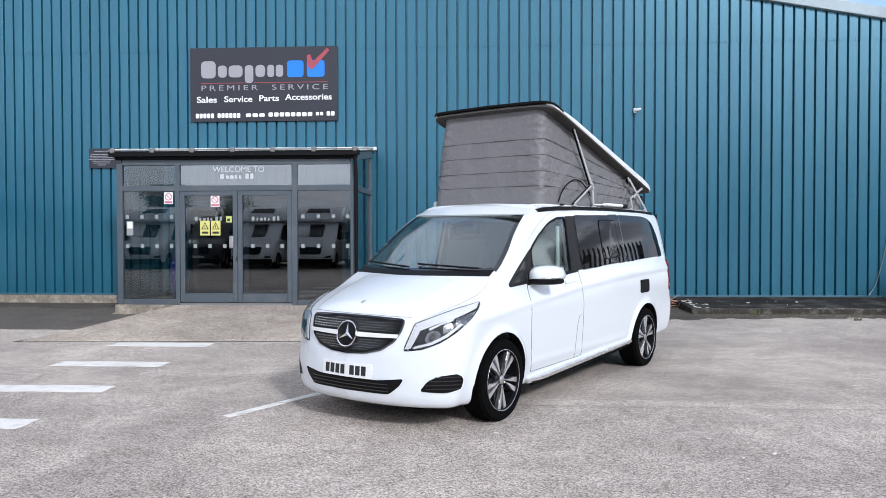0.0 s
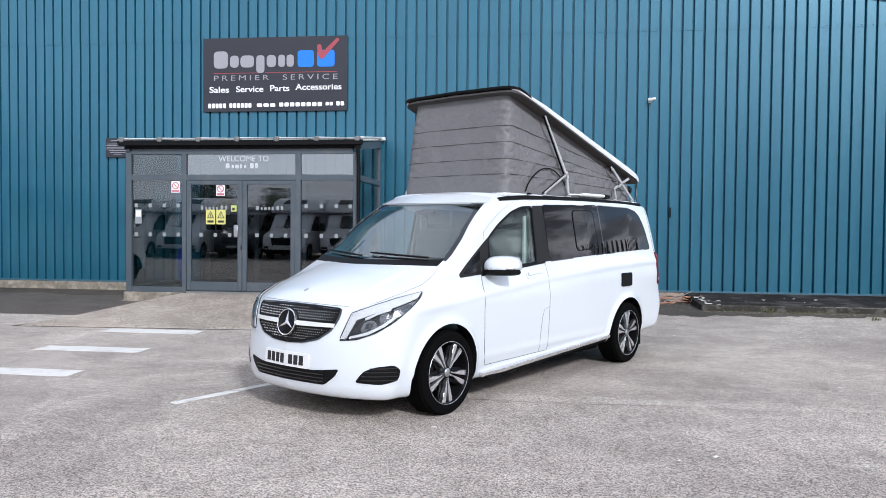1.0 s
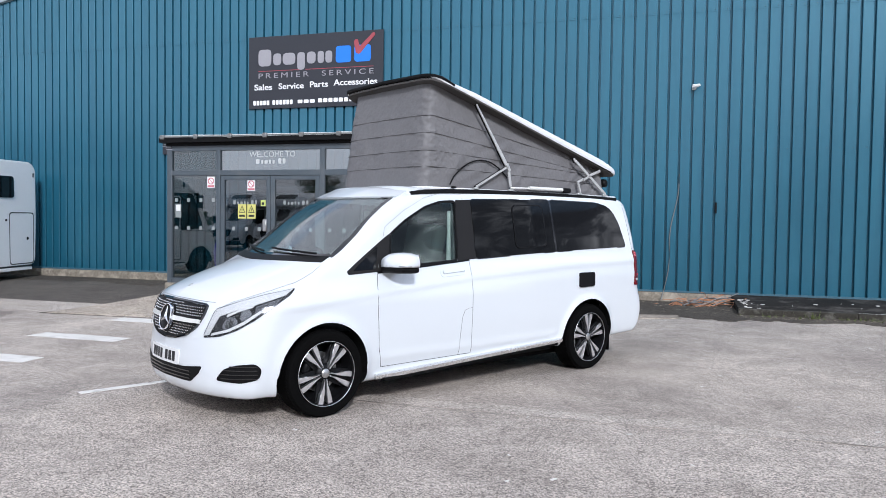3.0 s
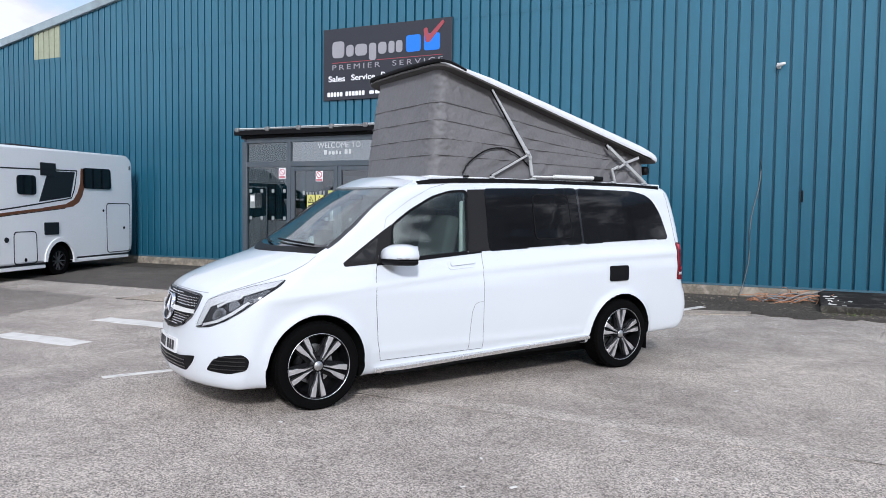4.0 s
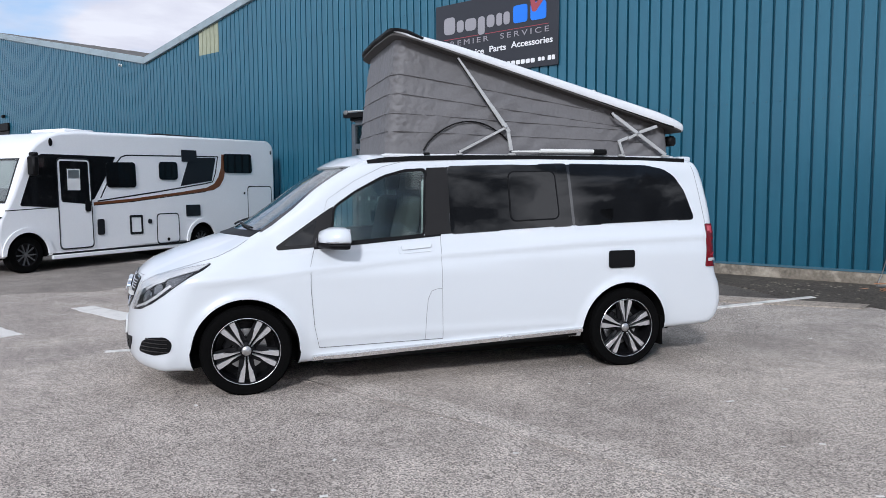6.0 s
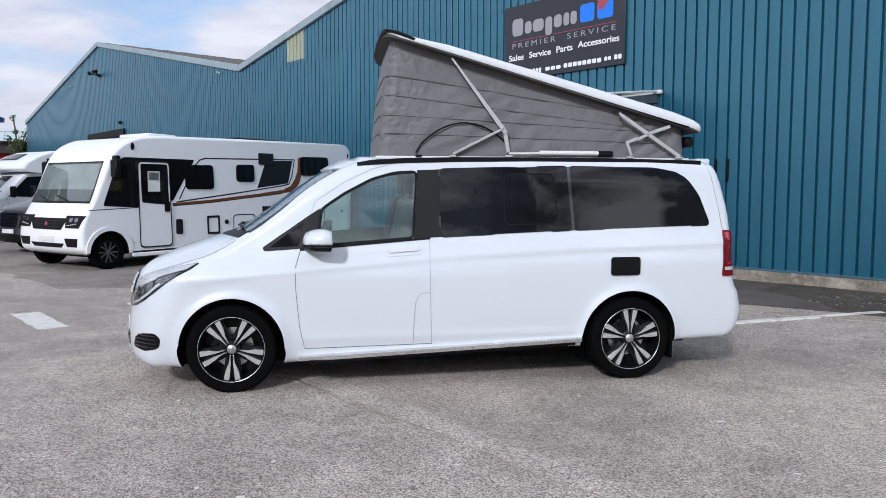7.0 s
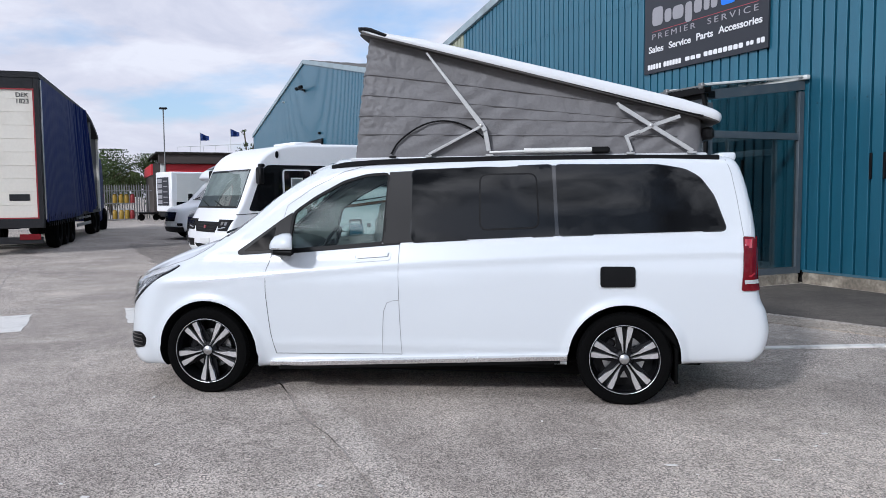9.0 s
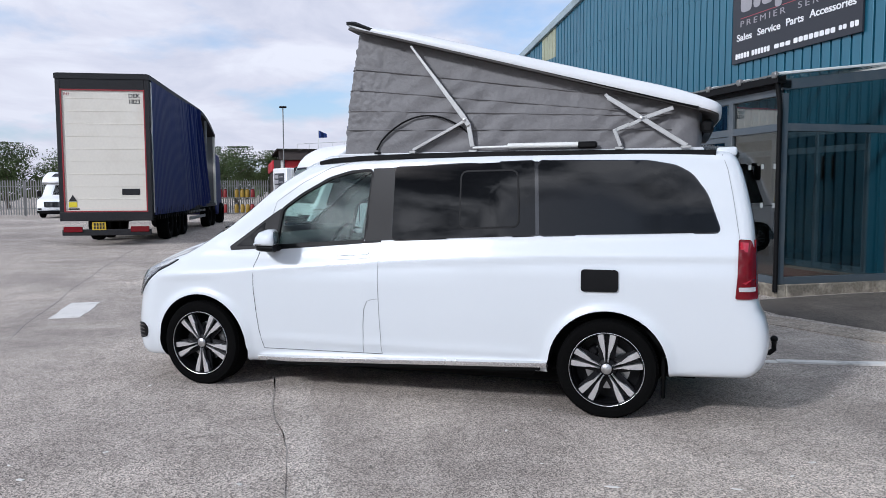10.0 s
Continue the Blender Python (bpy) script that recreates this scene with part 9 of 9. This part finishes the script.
# ---- curtain-sided lorry ----
def build_lorry():
    fwd = Vector((-0.995, 0.0995)).normalized()
    t = thing("articulated_lorry", pose(-16.93, 2.79, 0, 0, 0, math.degrees(math.atan2(fwd.y, fwd.x))), "tall curtain-sided lorry trailer with blue side curtain partly drawn back", "lorry")
    H, L_, hw = 4.95, 13.6, 1.275

    def roof_z(x):
        return H if x < 9.0 else H - 0.72 * ((x - 9.0) / 4.6) ** 2

    # rear frame and doors
    for s in (1, -1):
        part("rear_post", boxed(-0.03, 0.12, s * hw - 0.13 if s > 0 else -hw, s * hw if s > 0 else -hw + 0.13, 0.75, H - 0.06, 0.01), M["trailer_frame"], t)
    part("rear_header", boxed(-0.03, 0.12, -hw + 0.13, hw - 0.13, H - 0.46, H - 0.06, 0.01), M["trailer_frame"], t)
    part("rear_sill", boxed(-0.05, 0.15, -hw, hw, 0.72, 0.98, 0.015), M["trailer_frame"], t)
    door = part("rear_door", boxed(0.0, 0.06, -hw + 0.15, hw - 0.15, 1.0, H - 0.48, 0.008), M["trailer_white"], t, "cream ribbed rear roller door")
    for k in range(9):
        z = 1.35 + 0.36 * k
        part("door_rib", boxed(-0.008, 0.004, -hw + 0.17, hw - 0.17, z, z + 0.018, 0.003), M["trailer_white"], door)
    for a in ((-hw + 0.125, -hw + 0.16, 0.98, H - 0.45), (hw - 0.16, hw - 0.125, 0.98, H - 0.45), (-hw + 0.16, hw - 0.16, H - 0.49, H - 0.455), (-hw + 0.16, hw - 0.16, 0.98, 1.012)):
        part("red_edging", boxed(-0.036, 0.0, *a), M["trailer_red"], t)
    back = Matrix(((0, 0, -1, -0.008), (-1, 0, 0, 0), (0, 1, 0, 0), (0, 0, 0, 1)))  # x to the viewer's right, y up
    lettering("lettering", "DEK", 0.17, M["ink"], t, back @ Matrix.Translation((0.86, H - 0.63, 0)))
    lettering("lettering", "1823", 0.17, M["ink"], t, back @ Matrix.Translation((0.86, H - 0.80, 0)))
    lettering("lettering", "P43", 0.11, M["trailer_red"], t, back @ Matrix.Translation((-0.98, H - 0.60, 0)))
    part("door_plate", boxed(-0.014, 0.0, -0.92 - 0.02, -0.42 - 0.02, 1.47, 1.65, 0.01), M["trailer_frame"], t)
    wn_ = part("warning_sign", prism(bmesh.new(), [(-1.03, 1.12), (-0.80, 1.12), (-0.80, 1.27), (-1.03, 1.27)], 0.004, back), M["yellow"], t, "yellow warning notice")
    part("triangle", prism(bmesh.new(), [(-1.03, 1.29), (-0.80, 1.29), (-0.915, 1.48)], 0.004, back), M["ink"], wn_)
    part("text_bar", prism(bmesh.new(), [(-1.04, 1.05), (-0.74, 1.05), (-0.74, 1.09), (-1.04, 1.09)], 0.004, back), M["ink"], wn_)
    bumper = part("underrun_bar", boxed(-0.06, 0.06, -hw + 0.05, hw - 0.05, 0.30, 0.48, 0.015), M["trailer_frame"], t, "dark rear bumper bar")
    for s in (1, -1):
        part("tail_lamp", boxed(-0.09, -0.05, s * 0.92 - 0.26, s * 0.92 + 0.26, 0.40, 0.56, 0.01), M["red_lamp"], bumper, "red rear lamp cluster")
    part("number_plate", boxed(-0.075, -0.058, 0.02, 0.40, 0.46, 0.68, 0.005), M["plate_yellow"], bumper, "yellow number plate with dark bars")
    for z in (0.49, 0.585):
        for k in range(4):
            part("plate_bar", boxed(-0.08, -0.074, 0.06 + 0.08 * k, 0.115 + 0.08 * k, z, z + 0.075), M["ink"], bumper)
    # roof that falls away to the front
    bm = bmesh.new()
    rows = []
    for k in range(29):
        x = -0.05 + (L_ + 0.05) * k / 28
        z = roof_z(x)
        rows.append([bm.verts.new(p) for p in ((x, -hw - 0.02, z - 0.16), (x, -hw - 0.02, z - 0.02), (x, -hw + 0.05, z), (x, hw - 0.05, z), (x, hw + 0.02, z - 0.02), (x, hw + 0.02, z - 0.16))])
    for a, b in zip(rows, rows[1:]):
        for k in range(6):
            bm.faces.new((a[k], a[(k + 1) % 6], b[(k + 1) % 6], b[k]))
    bm.faces.new(rows[0])
    bm.faces.new(rows[-1][::-1])
    part("roof", bm, M["trailer_frame"], t, "dark roof with a sloping front")
    part("bulkhead", boxed(L_ - 0.1, L_, -hw, hw, 0.95, roof_z(L_) - 0.1, 0.01), M["galvanised"], t, "pale front bulkhead")
    part("bulkhead_post", boxed(L_ - 0.16, L_ + 0.01, -hw - 0.01, -hw + 0.09, 0.95, roof_z(L_) - 0.1, 0.01), M["trailer_white"], t)
    part("deck", boxed(0.1, L_, -hw, hw, 0.92, 1.06), M["trailer_frame"], t)
    for x in (4.5, 8.6, 11.2):
        part("side_post", boxed(x - 0.05, x + 0.05, -hw + 0.02, -hw + 0.1, 1.06, roof_z(x) - 0.15), M["galvanised"], t)
    # far curtain, closed; near curtain, wavy and drawn back
    part("far_curtain", boxed(0.12, L_ - 0.1, hw - 0.01, hw + 0.005, 0.95, roof_z(L_) - 0.1), M["curtain"], t, "blue far side curtain")
    bm = bmesh.new()
    n, rows_n = 220, 16
    grid = []
    for r in range(rows_n + 1):
        f = r / rows_n
        row = []
        for k in range(n + 1):
            q = k / n
            x_top, x_bot = 0.14 + 8.4 * q, 0.14 + 10.6 * q
            x = x_top * f + x_bot * (1 - f)
            taut = max(0.0, (q - 0.48) / 0.52)
            wave = 0.014 * math.sin(q * 150) + taut ** 1.2 * (0.10 * math.sin(q * 62 + 1.5 * math.sin(3 * f)) + 0.05 * math.sin(q * 121 + 2 * f))
            sag = 0.12 * taut * (1 - f) * math.sin(q * 20)
            row.append(bm.verts.new((x, -hw - 0.015 - 0.02 - abs(wave) - 0.05 * taut, 0.88 + 0.25 * taut + sag + (roof_z(x_top) - 0.16 - 0.88 - 0.25 * taut) * f)))
        grid.append(row)
    for a, b in zip(grid, grid[1:]):
        for k in range(n):
            bm.faces.new((a[k], a[k + 1], b[k + 1], b[k]))
    cur = part("side_curtain", bm, M["curtain"], t, "blue side curtain, gathered towards the front", 70)
    for k in range(26):
        x = 0.4 + 0.36 * k
        part("curtain_strap", boxed(x, x + 0.045, -hw - 0.055, -hw - 0.045, 0.74, 1.02 if k % 3 else 1.10), M["black"], cur)
    part("curtain_pole", boxed(0.13, 0.19, -hw - 0.04, -hw, 0.95, H - 0.2, 0.01), M["steel"], t)
    # chassis and wheels
    part("chassis", boxed(0.6, L_ - 0.6, -0.5, 0.5, 0.68, 0.94), M["trailer_frame"], t)

    def big_wheel(x, s):
        w = part("wheel", lathe(bmesh.new(), ((0.27, -0.17), (0.44, -0.19), (0.50, -0.15), (0.52, 0.0), (0.50, 0.15), (0.44, 0.19), (0.28, 0.17), (0.26, 0.06)), 36), M["rubber"], t, "lorry wheel with a black tyre", m=Matrix.Translation((x, s * 1.04, 0.52)) @ Matrix.Diagonal((1, s, 1, 1)))
        part("rim", lathe(bmesh.new(), ((0.0, 0.10), (0.12, 0.10), (0.15, 0.05), (0.27, 0.06), (0.28, 0.16)), 28), M["galvanised"], w)

    for x in (2.9, 4.25, 5.6, 11.9, 13.2):
        for s in (1, -1):
            big_wheel(x, s)
    for x in (2.9, 4.25, 5.6):
        part("mudguard", prism(bmesh.new(), [(x + 0.6 * math.cos(a), 0.52 + 0.6 * math.sin(a)) for a in (math.pi * (0.15 + 0.7 * k / 10) for k in range(11))] + [(x + 0.57 * math.cos(a), 0.52 + 0.57 * math.sin(a)) for a in (math.pi * (0.85 - 0.7 * k / 10) for k in range(11))], 0.4, on_left(-1.24)), M["black"], t)
    part("side_guard", boxed(6.6, 10.4, -1.24, -1.20, 0.50, 0.62, 0.01), M["galvanised"], t)
    part("side_guard", boxed(6.6, 10.4, -1.24, -1.20, 0.76, 0.84, 0.01), M["galvanised"], t)
    # tractor unit in front
    cabp = rounded([(16.9, 0.4), (17.0, 1.5), (16.8, 2.9), (16.3, 3.4), (14.9, 3.4), (14.8, 0.9), (15.2, 0.45)], 0.2, 3)
    part("tractor_cab", shell_form(cabp, 1.1, 0.12, 0.1, 16.3), M["curtain"], t, "dark blue tractor cab", 40)
    part("tractor_chassis", boxed(10.9, 17.0, -0.5, 0.5, 0.6, 0.9), M["trailer_frame"], t)
    for s in (1, -1):
        big_wheel(16.3, s)
    return t


build_lorry()


# ---- fences ----
def palisade(x0, y0, x1, y1, label, h=2.36, mat=M["galvanised"]):
    d = Vector((x1 - x0, y1 - y0))
    t = thing("palisade_fence", pose(x0, y0, 0, 0, 0, math.degrees(math.atan2(d.y, d.x))), label, "fence")
    bm = bmesh.new()
    w = 0.034
    ring = [(-w, 0), (w, 0), (w, h - 0.12), (w * 0.35, h), (0.0, h - 0.07), (-w * 0.35, h), (-w, h - 0.12)]
    prism(bm, ring, 0.014, UPRIGHT)
    me = finish(bm, "pale", mat, None)
    n = int(d.length / 0.155)
    for k in range(n):
        part("pale", me, None, t, m=Matrix.Translation((0.155 * k, -0.03, 0.06)))
    for z in (0.45, h - 0.41):
        part("rail", boxed(0, d.length, -0.03, 0.03, z, z + 0.05, 0.005), mat, t)
    k = 0.0
    while k <= d.length:
        part("fence_post", boxed(k - 0.05, k + 0.05, 0.0, 0.1, 0, h - 0.06, 0.006), mat, t)
        k += 2.75
    return t


palisade(-49.5, -24.0, -49.5, 8.6, "grey galvanised palisade fence with split pointed pales")
palisade(10.7, 15.45, 9.35, 10.2, "tall palisade fence closing the end of the yard, coloured dark for its shaded side", 2.62, M["fence_shaded"])


# gas bottle cage by the fence
def bottle(x, y, mat, h, label):
    t = thing("gas_bottle", pose(x, y, 0.0), label, "gas bottle", "gas bottles")
    bm = lathe(bmesh.new(), ((0, 0.0), (0.14, 0.0), (0.15, 0.03), (0.15, h - 0.16), (0.11, h - 0.05), (0.05, h), (0, h)), 14, Matrix.Rotation(radians(90), 4, "X"))
    part("bottle", bm, mat, t)
    part("valve", lathe(bmesh.new(), ((0.08, 0), (0.08, 0.1), (0.07, 0.1), (0.07, 0)), 10, Matrix.Translation((0, 0, h - 0.03)) @ Matrix.Rotation(radians(90), 4, "X")), M["steel"], t)
    return t


rnd = random.Random(11)
first = {}
for lvl in (0.0, 1.05):
    for k in range(16):
        y = 1.9 + 0.36 * k + rnd.uniform(-0.04, 0.04)
        if k in (5, 11):
            continue
        key = "red" if (k // 3) % 2 else "yellow"
        z = lvl + (0.10 if lvl == 0 else 0.12)
        if key not in first:
            first[key] = bottle(-48.3, y, M["drum_red" if key == "red" else "drum_yellow"], 0.62, ("red" if key == "red" else "yellow") + " gas bottle standing in a steel cage")
            first[key].matrix_basis = pose(-48.3, y, z)
        else:
            copy_thing(first[key], pose(-48.3, y, z))
cage = thing("gas_cage", pose(-48.3, 1.6, 0), "galvanised steel cage rack for gas bottles", "cage")
for y in (0.0, 2.0, 4.0, 6.0):
    for x in (-0.3, 0.3):
        part("cage_post", boxed(x - 0.03, x + 0.03, y - 0.03, y + 0.03, 0, 2.0), M["galvanised"], cage)
for z in (0.06, 1.12, 1.95):
    part("cage_shelf", boxed(-0.33, 0.33, 0, 6.0, z, z + 0.045), M["galvanised"], cage)
for k in range(3):
    tr_ = thing("trolley", pose(-46.5 - 0.3 * k, 8.2 + 1.3 * k, 0), "low dark trailer drawbar with small wheels", "trolley", "trolleys")
    part("frame", boxed(-0.3, 0.3, -0.6, 0.6, 0.42, 0.55, 0.02), M["black"], tr_)
    for s in (-0.45, 0.45):
        part("wheel", lathe(bmesh.new(), ((0, -0.08), (0.2, -0.08), (0.22, 0), (0.2, 0.08), (0, 0.08)), 16, Matrix.Translation((0.0, s, 0.22)) @ Matrix.Rotation(radians(90), 4, "Z")), M["rubber"], tr_)


# ---- exhibition trailer, shop, lamp post ----
bt_ = thing("box_trailer", pose(-42.6, 9.35, 0, 0, 0, 20), "white box trailer with a black panel of pale prints", "trailer")
part("body", boxed(-2.2, 0, 0, 6.2, 0.62, 3.08, 0.05), M["motor_white"], bt_, "white panelled trailer body")
part("side_recess", boxed(0.0, 0.012, 0.35, 6.0, 1.25, 2.95, 0.004), M["white_metal"], bt_)
part("counter_slot", boxed(0.0, 0.03, 0.3, 4.2, 0.86, 1.22, 0.01), M["window_dark"], bt_)
bp_ = part("print_panel", boxed(-1.95, -0.35, -0.02, 0.0, 1.0, 2.75, 0.004), M["sign"], bt_, "black panel with pale prints")
for k in range(5):
    part("print", boxed(-1.85, -1.25, -0.03, -0.018, 1.10 + 0.33 * k, 1.34 + 0.33 * k, 0.02), M["sign_grey"], bp_)
    part("text_bar", boxed(-1.1, -0.5, -0.03, -0.018, 1.16 + 0.33 * k, 1.22 + 0.33 * k), M["sign_grey"], bp_)
part("chassis", boxed(-2.05, -0.1, 0.15, 6.0, 0.30, 0.62, 0.02), M["trailer_frame"], bt_)
for y in (0.2, 6.0):
    part("prop_stand", boxed(-0.25, -0.17, y - 0.04, y + 0.04, 0, 0.65), M["galvanised"], bt_)

sp = thing("shop_building", pose(-58.0, 9.2, 0), "low dark brown shop with a bright red fascia band", "building")
part("wall", boxed(-12, 0, 0, 26, 0, 4.2), M["shop_dark"], sp)
part("red_fascia", boxed(0.0, 0.12, 0.9, 26, 3.45, 4.15, 0.01), M["shop_red"], sp, "bright red fascia band")
part("red_fascia", boxed(-12, 0.0, -0.12, 0.0, 3.30, 4.15, 0.01), M["shop_red"], sp, "bright red fascia band")
part("upper_fascia", boxed(0.0, 0.6, 0.4, 26, 4.2, 4.95, 0.02), M["shop_dark"], sp)
part("roof", boxed(-12, 0.8, 0.2, 26.4, 4.95, 5.1, 0.02), M["slab"], sp)
part("corner_post", boxed(0.05, 0.25, 0.55, 0.85, 0, 4.95), M["white_metal"], sp)
for k in range(6):
    w = part("window", boxed(0.0, 0.05, 2.0 + 4 * k, 5.2 + 4 * k, 0.7, 3.0, 0.01), M["window_dark"], sp)
    part("window_frame", boxed(0.0, 0.08, 3.55 + 4 * k, 3.65 + 4 * k, 0.7, 3.0), M["white_metal"], w)
rail_t = thing("roof_railing", pose(-59.0, 9.2, 5.1), "thin white railing along the shop roof", "railing")
for k in range(14):
    part("baluster", boxed(-0.02, 0.02, 2 + k, 2.04 + k, 0, 0.5 + 0.06 * k), M["white_metal"], rail_t)
bm = bmesh.new()
tube(bm, ((0, 2, 0.5), (0, 15.5, 1.34)), 0.025, 5)
part("top_rail", bm, M["white_metal"], rail_t)
flag = thing("flag", pose(-59.9, 13.1, 5.1), "small blue flag on a white pole", "flag", "flags")
bm = bmesh.new()
tube(bm, ((0, 0, -0.1), (0, 0, 1.75)), 0.03, 6)
part("pole", bm, M["white_metal"], flag)
bm = bmesh.new()
rows = [[bm.verts.new((0.1 * math.sin(k * 0.9), 0.09 * k, z - 0.035 * k)) for z in (1.10 + 0.04 * k, 1.75)] for k in range(9)]
for a, b in zip(rows, rows[1:]):
    bm.faces.new((a[0], a[1], b[1], b[0]))
so = bmesh.ops.solidify(bm, geom=bm.faces[:], thickness=0.01)
part("cloth", bm, M["navy"], flag)
copy_thing(flag, pose(-58.7, 15.4, 5.4))

lp = thing("lamp_post", pose(-52.0, 9.7, 0), "tall slim grey lamp post with a flat twin head", "lamp post")
bm = bmesh.new()
tube(bm, ((0, 0, 0), (0, 0, 3.0)), 0.075, 10)
tube(bm, ((0, 0, 3.0), (0, 0, 7.9)), 0.045, 10)
part("column", bm, M["galvanised"], lp)
part("lamp_head", boxed(-0.2, 0.2, -0.28, 0.28, 7.85, 7.98, 0.05), M["trailer_frame"], lp)
copy_thing(lp, pose(27.0, 7.8, 0))
lp2 = thing("lamp_post", pose(-75.0, -7.0, 0), "far grey pole beyond the fence", "lamp post")
bm = bmesh.new()
tube(bm, ((0, 0, 0), (0, 0, 7.2)), 0.07, 8)
part("column", bm, M["galvanised"], lp2)


# ---- trees ----
def build_tree(m, height, spread, seed, label, dense=330):
    rnd = random.Random(seed)
    t = thing("tree", m, label, "tree", "trees")
    bm = bmesh.new()
    pts = [Vector((0.15 * math.sin(k), 0.12 * math.cos(1.7 * k) - 0.12, height * 0.6 * k / 6)) for k in range(7)]
    for k in range(6):
        tube(bm, (pts[k], pts[k + 1]), 0.20 * (1 - k / 7.5), 7)
    tips = []
    for k in range(9):
        a = 2.4 * k + rnd.random()
        base = pts[2 + k % 5]
        tip = base + Vector((math.cos(a) * spread * rnd.uniform(0.45, 0.8), math.sin(a) * spread * rnd.uniform(0.45, 0.8), height * rnd.uniform(0.12, 0.34)))
        mid = base.lerp(tip, 0.5) + Vector((0, 0, 0.15))
        tube(bm, (base, mid, tip), 0.055, 5)
        tips += [tip, mid]
    part("trunk", bm, M["bark"], t)
    bm = bmesh.new()
    blobs = [(p, rnd.uniform(0.5, 0.95) * spread * 0.42) for p in tips] + [(pts[6] + Vector((rnd.uniform(-1, 1), rnd.uniform(-1, 1), rnd.uniform(0, height * 0.36))) * spread * 0.3, spread * 0.4) for _ in range(8)]
    for c, r in blobs:
        for _ in range(dense):
            d = Vector((rnd.gauss(0, 1), rnd.gauss(0, 1), rnd.gauss(0, 1))).normalized()
            p = c + d * r * (0.55 + 0.55 * rnd.random())
            p.z = min(p.z, height)
            s = rnd.uniform(0.045, 0.10)
            u = Vector((rnd.gauss(0, 1), rnd.gauss(0, 1), rnd.gauss(0, 1))).normalized()
            v = d.cross(u).normalized()
            q = [bm.verts.new(p + s * o) for o in (u * 1.2, v * 0.7, -u, -v * 0.7)]
            bm.faces.new(q)
    tagged(part("crown", bm, M["leaf"], t, "loose dark green crown", None), kind="stuff")
    return t


TREE = build_tree(pose(-67.0, 6.2, 0), 5.8, 3.4, 1, "broad dark green tree behind the fence, with copies added out of view")
T2 = build_tree(pose(-72.0, -14.5, 0), 6.2, 3.0, 2, "rounded green tree behind the fence, with copies added out of view")
T3 = build_tree(pose(-52.5, 15.9, 0), 7.0, 1.0, 5, "slim young tree beside the gable", 36)
for src, x, y, k, a in ((TREE, -66.0, 1.5, 1.0, 50), (T2, -70.0, 9.8, 0.9, 110), (T2, -73.0, -18.5, 1.1, 70), (TREE, -78.0, -11.5, 0.85, 200), (TREE, -62.0, -5.7, 1.02, 20), (T2, -75.0, 3.5, 1.0, 10), (TREE, -80, -24, 1.2, 0), (T2, -80.0, -30.0, 1.3, 0),
                        (TREE, -20.0, -34.0, 0.8, 0), (T2, -26.0, -33.0, 0.9, 40), (T2, 14.0, -44.0, 0.9, 120),
                        # unseen trees in the south-east, added to darken the wall's lower reflections
                        (T2, 9.0, -18.5, 1.1, 15), (TREE, 13.0, -17.0, 1.25, 80), (T2, 17.5, -16.0, 1.2, 140), (TREE, 22.5, -14.0, 1.25, 220), (T2, 27.0, -10.5, 1.15, 300)):
    c = copy_thing(src, pose(x, y, 0, 0, 0, a))
    c.scale = (k, k, k)

# far belt of trees on the horizon
bm = bmesh.new()
rnd = random.Random(9)
for k in range(2600):
    a = radians(rnd.uniform(95, 300)) if k % 3 else radians(rnd.uniform(0, 360))
    r = rnd.uniform(150, 190)
    c = Vector((r * math.cos(a), r * math.sin(a), 0))
    h = 4.5 + 3.0 * noise.noise(Vector((math.cos(a) * 6, math.sin(a) * 6, 0)))
    p = c + Vector((0, 0, rnd.uniform(0, max(2, h))))
    s = rnd.uniform(0.9, 1.9)
    u = Vector((rnd.gauss(0, 1), rnd.gauss(0, 1), rnd.gauss(0, 1))).normalized()
    v = u.orthogonal().normalized()
    bm.faces.new([bm.verts.new(p + s * o) for o in (u, v, -u, -v)])
wood = new("far_woods", finish(bm, "far_woods", M["leaf"], None))
tagged(wood, "low belt of dark green woods on the horizon", "woods", kind="stuff")
